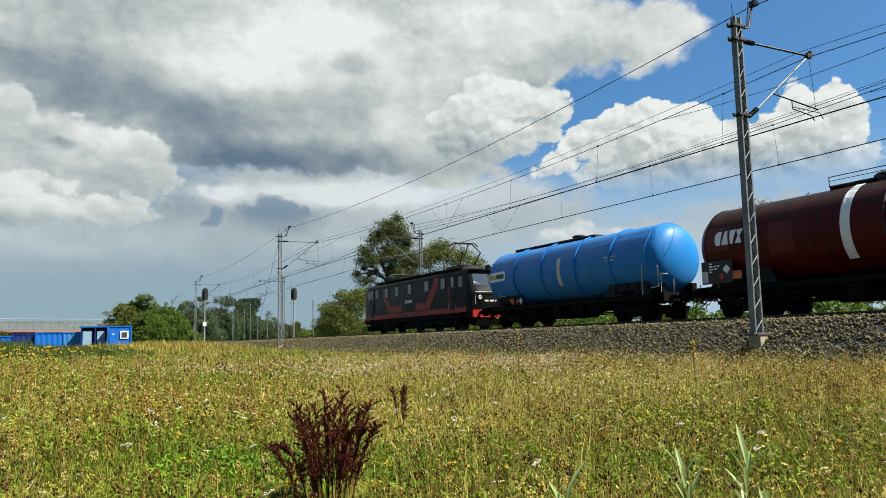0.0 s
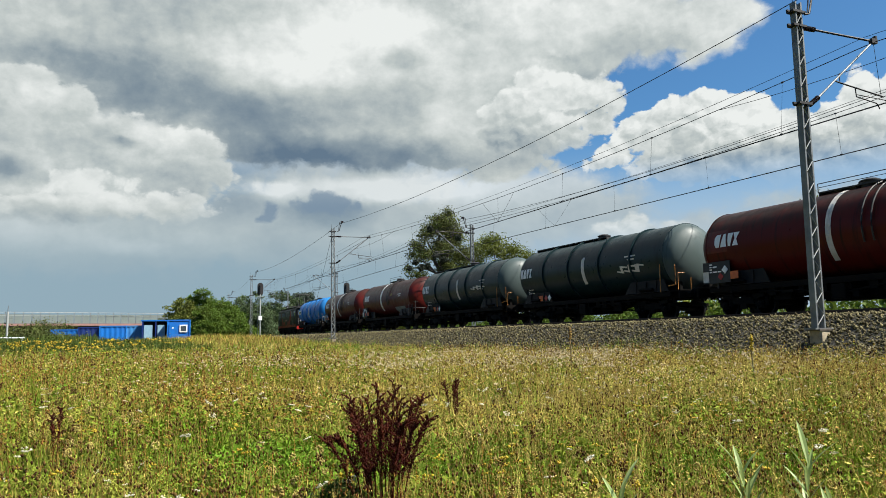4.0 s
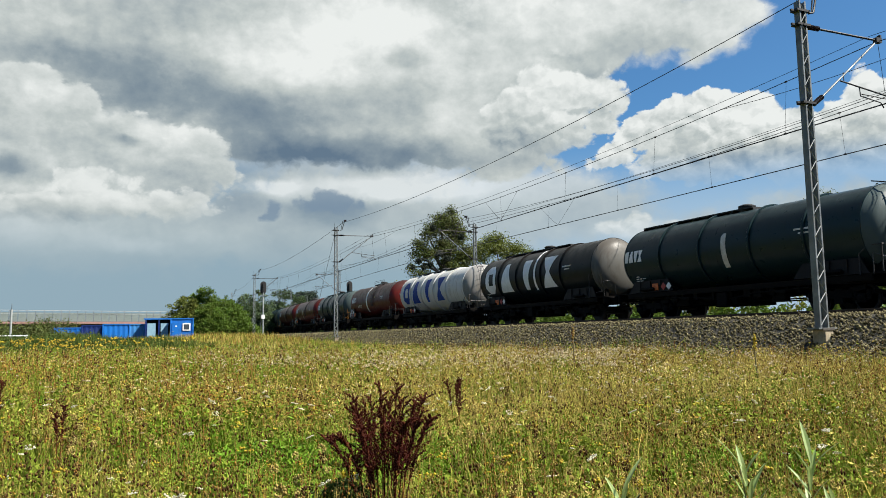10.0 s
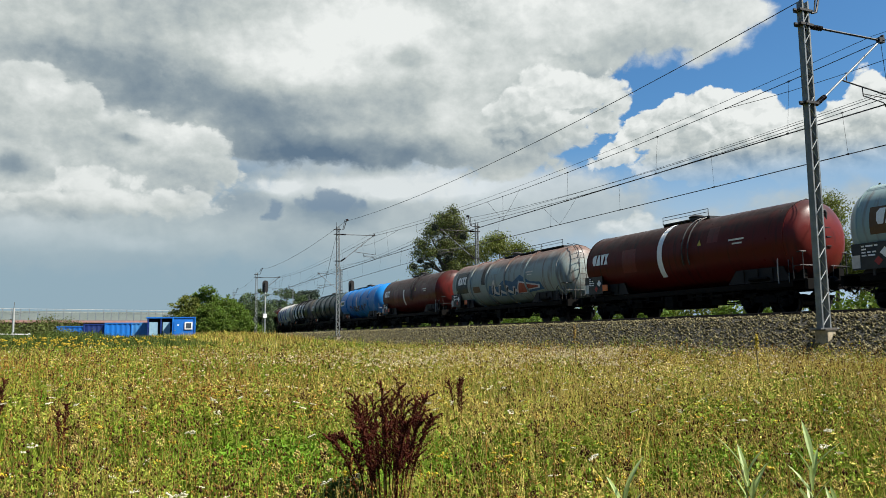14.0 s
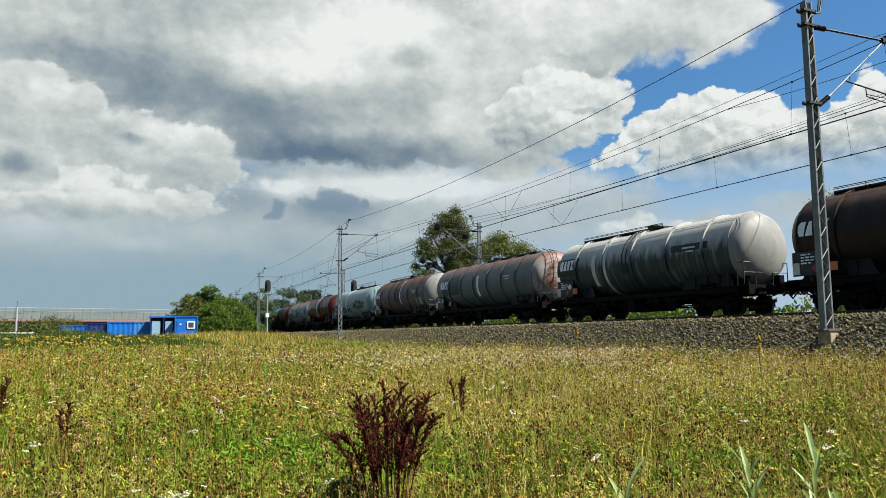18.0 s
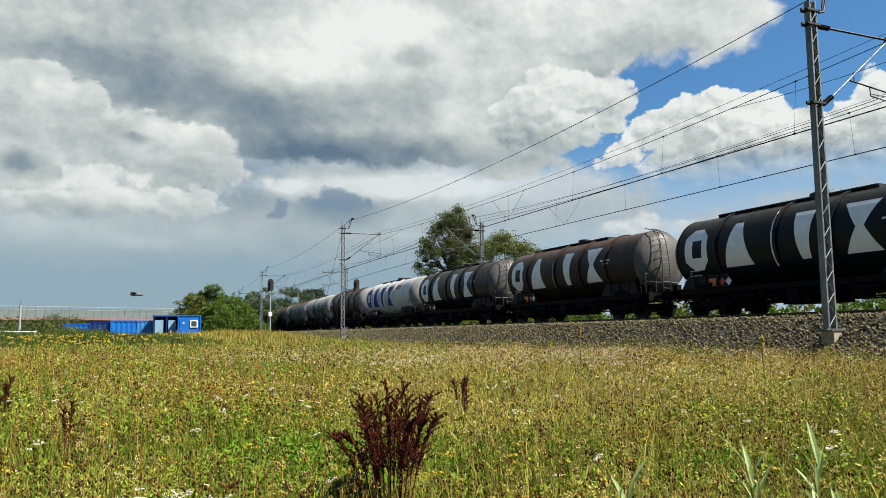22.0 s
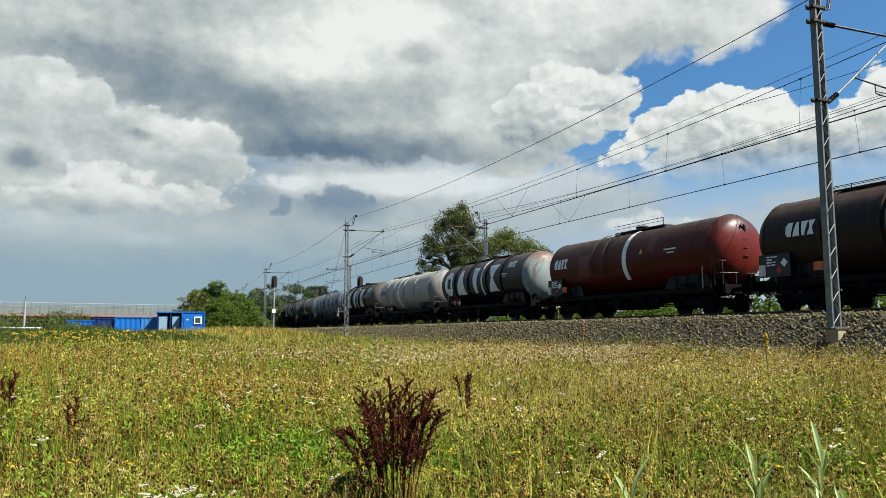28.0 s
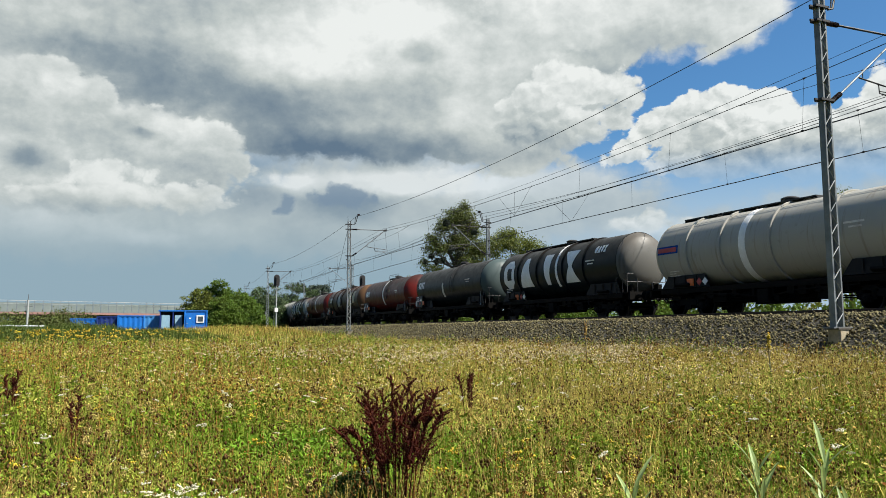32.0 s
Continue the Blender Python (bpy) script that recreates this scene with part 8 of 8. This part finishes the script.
    # scrub at the far left
    V, F = leaf_cloud(rng, [(at(az, d)[0], at(az, d)[1], 1.8 + zz, 3.0, 2.5, 1.1) for az, d, zz in ((-7.5, 86, 0.3), (-6.0, 84, 0.1), (-4.8, 84, 0.0), (-3.7, 84, -0.3), (-2.6, 84, -0.7), (-1.6, 82, -1.0), (-9.5, 84, 0.6), (-12, 80, 0.8), (-2.5, 118, 1.2))], 22000, 0.13, 0.35)
    lay("low_scrub", V, F, "leaf", "low grey green scrub at the meadow's far edge", "shrub")
    # seed heads on stalks, in brown, red brown and near black
    heads, stalks = [], []
    x, y, r = spots(rng, 3000, 2.6, 16, 0.7)
    ok = rng.random(len(x)) < 0.15 + 1.3 * lumps(x, y, 1.3, 10) ** 1.5
    x, y, r = x[ok], y[ok], r[ok]
    a, b = panicles(rng, x, y, 0.28 + 0.30 * rng.random(len(x)), 8, 0.0012 + 0.00032 * r, 0.4, 0.012)
    stalks.append(a)
    heads.append(b)
    x, y, r = spots(rng, 9000, 9, 36, 0.8)
    ok = rng.random(len(x)) < 0.1 + lumps(x, y, 1.9, 11)
    x, y, r = x[ok], y[ok], r[ok]
    k = 0.003 + 0.00055 * r * (0.3 + rng.random(len(x)) ** 2)
    heads.append(pellets(rng, x, y, ground_z(x, y) + 0.30 + 0.28 * rng.random(len(x)), k, k * (1.0 + 2.0 * rng.random(len(x)))))
    lay("seed_heads", *join(heads), "seed", "small brown seed heads above the grass", "seed heads")
    lay("rusty_leaves", *join(rust), "sorrel", "drifts of withered red brown leaves and stalks", "plants")
    x, y, r = spots(rng, 8500, 3.2, 30, 0.8)
    west = ramp_step(22, -6, np.degrees(np.arctan2(x, y)))
    ok = rng.random(len(x)) < (0.14 + 0.46 * west) * (lumps(x, y, 1.3, 12) > 0.45) + 0.07
    x, y, r = x[ok], y[ok], r[ok]
    a, b = panicles(rng, x, y, 0.34 + 0.30 * rng.random(len(x)), 11, 0.0016 + 0.00040 * r, 0.55, 0.014)
    lay("sorrel", *join([a, b]), "sorrel", "rusty red sorrel stalks gone to seed in patches", "plants")
    # spent umbels: dark brown cups on stiff stalks
    x, y, r = spots(rng, 4200, 3.2, 38, 0.75)
    ok = rng.random(len(x)) < 0.3 + 0.6 * (lumps(x, y, 2.2, 13) > 0.55) - 0.12 * ramp_step(24, 40, np.degrees(np.arctan2(x, y)))
    x, y, r = x[ok], y[ok], r[ok]
    h = 0.36 + 0.26 * rng.random(len(x))
    a, b = panicles(rng, x, y, h, 5, 0.0048 + 0.0005 * r * rng.random(len(x)), 0.06, 0.012)
    stalks.append(a)
    lay("spent_umbels", *b, "umbel", "dark brown dried umbels on stiff stalks", "seed heads")
    lay("seed_stalks", *join(stalks), "straw", "thin pale dry seed stalks", "stalks")
    # blossoms
    def bloom(name, n, r0, r1, size, mat, label, mask, lift, grains=4, shape=domes):
        x, y, r = spots(rng, n, r0, r1, 0.7)
        ok = rng.random(len(x)) < mask(x, y, r)
        x, y, r = x[ok], y[ok], r[ok]
        z = ground_z(x, y) + lift[0] + lift[1] * rng.random(len(x))
        lay(name, *shape(rng, x, y, z, size * (0.5 + 0.8 * rng.random(len(x))) * (1 + 0.03 * r), grains), mat, label, "flowers")
    bloom("white_flowers", 2400, 4.2, 40, 0.017, "bloom_white", "flat white umbels scattered over the meadow", lambda x, y, r: 0.06 + 0.7 * (lumps(x, y, 1.2, 15) > 0.66), (0.36, 0.22), 9, discs)
    bloom("pale_flowers", 34000, 9, 40, 0.023, "bloom_pale", "drifts of pale fluffy blossom before the bank", lambda x, y, r: (1.9 * np.exp(-((np.degrees(np.arctan2(x, y)) - 29) / 14) ** 2 - ((r - 17) / 6.5) ** 2) + 0.03) * (lumps(x, y, 1.4, 14) - 0.12), (0.34, 0.2), 4)
    bloom("yellow_flowers", 3200, 3.0, 26, 0.020, "bloom_yellow", "small golden yellow flowers among the grass", lambda x, y, r: 0.05 + 0.7 * (lumps(x, y, 0.6, 16) > 0.74), (0.34, 0.22), 7)
    bloom("seed_nests", 620, 3.3, 10, 0.024, "nest", "pale tan curled seed nests of wild carrot", lambda x, y, r: 0.2 + 0.7 * (lumps(x, y, 0.9, 25) > 0.6), (0.34, 0.20), 30, globes)
    bloom("dark_nests", 420, 3.3, 13, 0.021, "umbel", "dark brown dried seed nests on stiff stalks", lambda x, y, r: 0.2 + 0.7 * (lumps(x, y, 1.1, 26) > 0.6), (0.36, 0.22), 26, globes)
    bloom("near_umbels", 190, 3.4, 9, 0.024, "bloom_white", "flat creamy white umbels near the path", lambda x, y, r: 0.3 + 0.6 * (lumps(x, y, 1.3, 27) > 0.6), (0.40, 0.18), 26, discs)
    bloom("tansy", 330, 3.6, 9, 0.024, "bloom_yellow", "flat golden tansy heads in small groups", lambda x, y, r: 1.0 * (lumps(x, y, 0.8, 28) > 0.72), (0.36, 0.14), 20, discs)
    bloom("goldenrod", 5200, 30, 80, 0.06, "bloom_yellow", "golden yellow flowering weeds near the yard", lambda x, y, r: 0.9 * np.exp(-((np.degrees(np.arctan2(x, y)) + 1.5) / 5) ** 2 - ((r - 52) / 16) ** 2) * 1.6 * (lumps(x, y, 3.4, 23) > 0.62), (0.35, 0.5), 4)
    bloom("bank_flowers", 3000, 12, 30, 0.022, "bloom_yellow", "yellow flowers at the foot of the bank", lambda x, y, r: 0.7 * np.exp(-((toe_x(y) - x - 1.0) / 1.2) ** 2), (0.36, 0.3))
    # fine pale chaff and seed fluff
    x, y, r = spots(rng, 36000, 2.8, 45, 0.85)
    ok = rng.random(len(x)) < (0.1 + 0.9 * lumps(x, y, 0.8, 17)) * (0.3 + 0.7 * ramp_step(4, 32, np.degrees(np.arctan2(x, y))))
    x, y, r = x[ok], y[ok], r[ok]
    k = 0.0012 + 0.00032 * r * (0.4 + 0.8 * rng.random(len(x)))
    lay("grass_chaff", *pellets(rng, x, y, ground_z(x, y) + 0.16 + 0.32 * rng.random(len(x)), k, k * 1.6), "straw", "pale chaff and seed fluff on the grass tips", "seed heads")
    # a cluster of white blossom close to the camera
    x, y = rng.normal(0.36, 0.16, 46), rng.normal(4.0, 0.12, 46)
    lay("yarrow_clump", *discs(rng, x, y, ground_z(x, y) + 0.34 + 0.12 * rng.random(46), 0.014 + 0.014 * rng.random(46), 18), "bloom_white", "close clump of white yarrow heads", "flowers")


def dock_plant(x, y, h, stems, seed, label, spread=0.34):
    """Dock gone to seed: red brown stems with whorled spikes."""
    rng = np.random.default_rng(seed)
    z0 = float(ground_z(x, y))
    t = thing("dock_plant", label, "plant", "dock plants", pose(x, y, z0))
    for i in range(stems):
        a = 2 * math.pi * (i + rng.uniform(-0.3, 0.3)) / stems
        d = spread * rng.uniform(0.2, 0.88)
        out = d / spread
        top = Vector((math.cos(a) * d, math.sin(a) * d, h * rng.uniform(0.86, 1.0) * (1 - 0.26 * out ** 2)))
        foot = Vector((math.cos(a) * 0.30 * d, math.sin(a) * 0.30 * d, -0.02))
        bend = foot.lerp(top, 0.5) + Vector((-math.cos(a) * d * 0.22, -math.sin(a) * d * 0.22, h * (0.04 + 0.26 * out)))

        def on(u):
            return foot * (1 - u) ** 2 + bend * 2 * u * (1 - u) + top * u * u

        part("stem", Geo().tube([on(u) for u in np.linspace(0, 1, 9)], 0.0055, 5, 0.002), M["dock"], t)
        lines = [[on(u) for u in np.linspace(0.55, 1, 6)]]
        for b in range(rng.integers(16, 20)):
            u = rng.uniform(0.42, 0.96)
            s = on(u)
            way = (on(min(u + 0.05, 1.0)) - on(u - 0.05)).normalized()
            aa = rng.uniform(0, 6.28)
            off = Vector((math.cos(aa), math.sin(aa), 0.0))
            ln = h * rng.uniform(0.11, 0.18) * (1.6 - 1.15 * u)
            e = s + way * ln * 0.85 + off * ln * 0.5
            lines.append([s, s.lerp(e, 0.5) + (way * 0.10 - off * 0.04) * ln, e + off * ln * 0.12 - Vector((0, 0, 0.06 * ln))])
        for ln in lines:
            pts = np.array(ln)
            m = 120 if len(ln) > 3 else 38
            u = rng.random(m) * (len(ln) - 1)
            k = np.minimum(u.astype(int), len(ln) - 2)
            taper = 1.15 - 0.95 * u / (len(ln) - 1)
            p = pts[k] + (pts[k + 1] - pts[k]) * (u - k)[:, None] + rng.normal(0, 0.0042, (m, 3)) * taper[:, None]
            V, F = pellets(rng, p[:, 0], p[:, 1], p[:, 2], (0.0029 + 0.003 * rng.random(m)) * (0.6 + 0.5 * taper), 0.003 + 0.0036 * rng.random(m))
            tagged(part("seed_spike", many("seed_spike", V, F, M["dock"]), None, t), kind="stuff")


def leafy_shoot(x, y, h, leaves, seed, lean=0.1):
    """Upright shoot with long pale green lance-shaped leaves."""
    rng = random.Random(seed)
    z0 = float(ground_z(x, y))
    t = thing("leafy_shoot", "pale green leafy shoot with lance-shaped leaves", "plant", "leafy shoots", pose(x, y, z0))
    top = Vector((lean, 0.02, h))
    part("stem", Geo().tube([(0, 0, -0.02), (lean * 0.3, 0, h * 0.5), top], 0.006, 6, 0.003), M["stem"], t)
    for i in range(leaves):
        u = 0.5 + 0.5 * i / max(leaves - 1, 1)
        p = Vector((lean * u * u, 0, h * u))
        a = i * 2.4 + rng.uniform(-0.4, 0.4)
        ln = rng.uniform(0.12, 0.21)
        up = rng.uniform(1.4, 3.2)
        d = Vector((math.cos(a), math.sin(a), up)).normalized()
        n = Vector((-math.sin(a), math.cos(a), 0))
        g, rows = Geo(), 7
        for k in range(rows + 1):
            f = k / rows
            c = p + d * ln * f + Vector((math.cos(a), math.sin(a), -0.6)) * ln * 0.16 * f * f
            wd = ln * 0.062 * math.sin(math.pi * min(1, 0.08 + f * 0.92)) ** 0.8
            fold = d.cross(n) * wd * 0.35
            g.v += [tuple(c - n * wd + fold), tuple(c), tuple(c + n * wd + fold)]
        g.f = [(3 * k + q, 3 * k + q + 1, 3 * k + q + 4, 3 * k + q + 3) for k in range(rows) for q in (0, 1)]
        part("leaf", g, M["leaf_pale"], t)


def herb_bush(az, d, seed):
    """A low bush of small dark green leaves."""
    rng = np.random.default_rng(seed)
    x, y = at(az, d)
    t = thing("herb_bush", "low dark green small-leaved herb bush beside the dock", "plant", m=pose(x, y, float(ground_z(x, y))))
    for k in range(7):
        a, q = k * 0.9, 0.06 + 0.02 * k
        part("stem", Geo().tube([(0, 0, -0.02), (math.cos(a) * q * 0.5, math.sin(a) * q * 0.5, 0.2), (math.cos(a) * q, math.sin(a) * q, 0.36)], 0.004, 5, 0.002), M["stem"], t)
    V, F = leaf_cloud(rng, [(0, 0, 0.22, 0.16, 0.14, 0.16), (0.14, 0.02, 0.30, 0.11, 0.1, 0.10), (-0.13, 0, 0.26, 0.10, 0.1, 0.12), (0.02, 0, 0.38, 0.09, 0.09, 0.08)], 5200, 0.015, 0.022, 0, 0.35)
    part("foliage", many("foliage", V, F, M["weed"]), None, t)


def tall_weed(x, y, h, seed, label, mat="bloom_yellow"):
    rng = np.random.default_rng(seed)
    t = thing("flowering_weed", label, "plant", "tall weeds", pose(x, y, float(ground_z(x, y))))
    part("stalk", Geo().tube([(0, 0, -0.02), (0.01, 0, h * 0.5), (0, 0.02, h)], 0.016, 6, 0.008), M["stem"], t)
    p = rng.normal(size=(40, 3)) * [0.014, 0.014, 0.06]
    V, F = pellets(rng, p[:, 0], p[:, 1], p[:, 2] + h, 0.010 + 0.010 * rng.random(40), 0.014 + 0.012 * rng.random(40))
    part("flower_spike", many("flower_spike", V, F, M[mat]), None, t)


build_meadow()
dock_plant(*at(19.8, 4.25), 0.98, 19, 71, "large dark red brown dock gone to seed in the grass", 0.41)
dock_plant(*at(25.1, 8.2), 0.80, 4, 72, "smaller dark brown dock plant among meadow grass", 0.27)
dock_plant(*at(-5.6, 9.0), 0.80, 3, 73, "smaller dark brown dock plant among meadow grass", 0.13)
dock_plant(*at(-1.9, 7.4), 0.66, 2, 74, "smaller dark brown dock plant among meadow grass", 0.08)
leafy_shoot(*at(45.4, 3.7), 0.60, 15, 81, -0.06)
leafy_shoot(*at(48.6, 3.8), 0.62, 12, 82, 0.03)
leafy_shoot(*at(37.0, 3.5), 0.50, 9, 83, -0.03)
leafy_shoot(*at(49.8, 3.6), 0.46, 5, 84, 0.04)
herb_bush(16.4, 4.25, 61)
tall_weed(*at(45.9, 12.0), 0.80, 91, "tall mullein with a yellow flower spike")
tall_weed(*at(33.6, 14.0), 0.95, 92, "tall brown weed stalk by the bank", "seed")


def insect():
    """A fly that darts past close to the eye."""
    t = thing("flying_insect", "small dark grey flying insect above the meadow", "insect")
    part("body", Geo().turned([(-0.011, 0.0005), (-0.009, 0.0022), (-0.003, 0.0034), (0.003, 0.003), (0.007, 0.0024), (0.010, 0.002), (0.0115, 0.0005)], (0, 0, 0), "x", 10), M["fly"], t)
    for sy in (-1, 1):
        part("wing", Geo().add([(0.002, 0, 0.002), (-0.004, sy * 0.010, 0.003), (-0.012, sy * 0.009, 0.0025), (-0.008, 0, 0.002), (0.002, 0, 0.0025), (-0.004, sy * 0.010, 0.0035), (-0.012, sy * 0.009, 0.003), (-0.008, 0, 0.0025)],
                               [(0, 1, 2, 3), (7, 6, 5, 4)]), M["glass_grey"], t)
    return t


FLY = insect()


build_train()
_loco = locomotive()
TRAIN.insert(0, (_loco, FRONTS[0] - 8.35, 4.5))
build_stones()


# ---- motion ----
def motions():
    """All vehicles run along the far track, each carried by its two bogies."""
    for ob, mid, half in TRAIN:
        rows = []
        for k in range(33):
            s = mid + run(k)
            a, b = along(s + half), along(s - half)
            c = (a + b) / 2
            rows.append((k, pose(c[0], c[1], c[2], 0, 0, -math.degrees(math.atan2(a[0] - b[0], a[1] - b[1])))))
        walk(ob, rows)
    # the fly comes from behind, turns before the eye and leaves again
    darts = ((0.0, -1.4, -2.0, 1.3), (21.8, -1.4, -0.6, 1.3), (21.9, -0.75, 1.05, 1.26), (22.0, 0.052, 1.45, 1.274), (22.1, -0.8, 1.1, 1.3), (22.2, -1.4, -0.6, 1.35), (32.0, -1.5, -2.0, 1.35))
    walk(FLY, [(t, pose(x, y, z)) for t, x, y, z in darts])


motions()
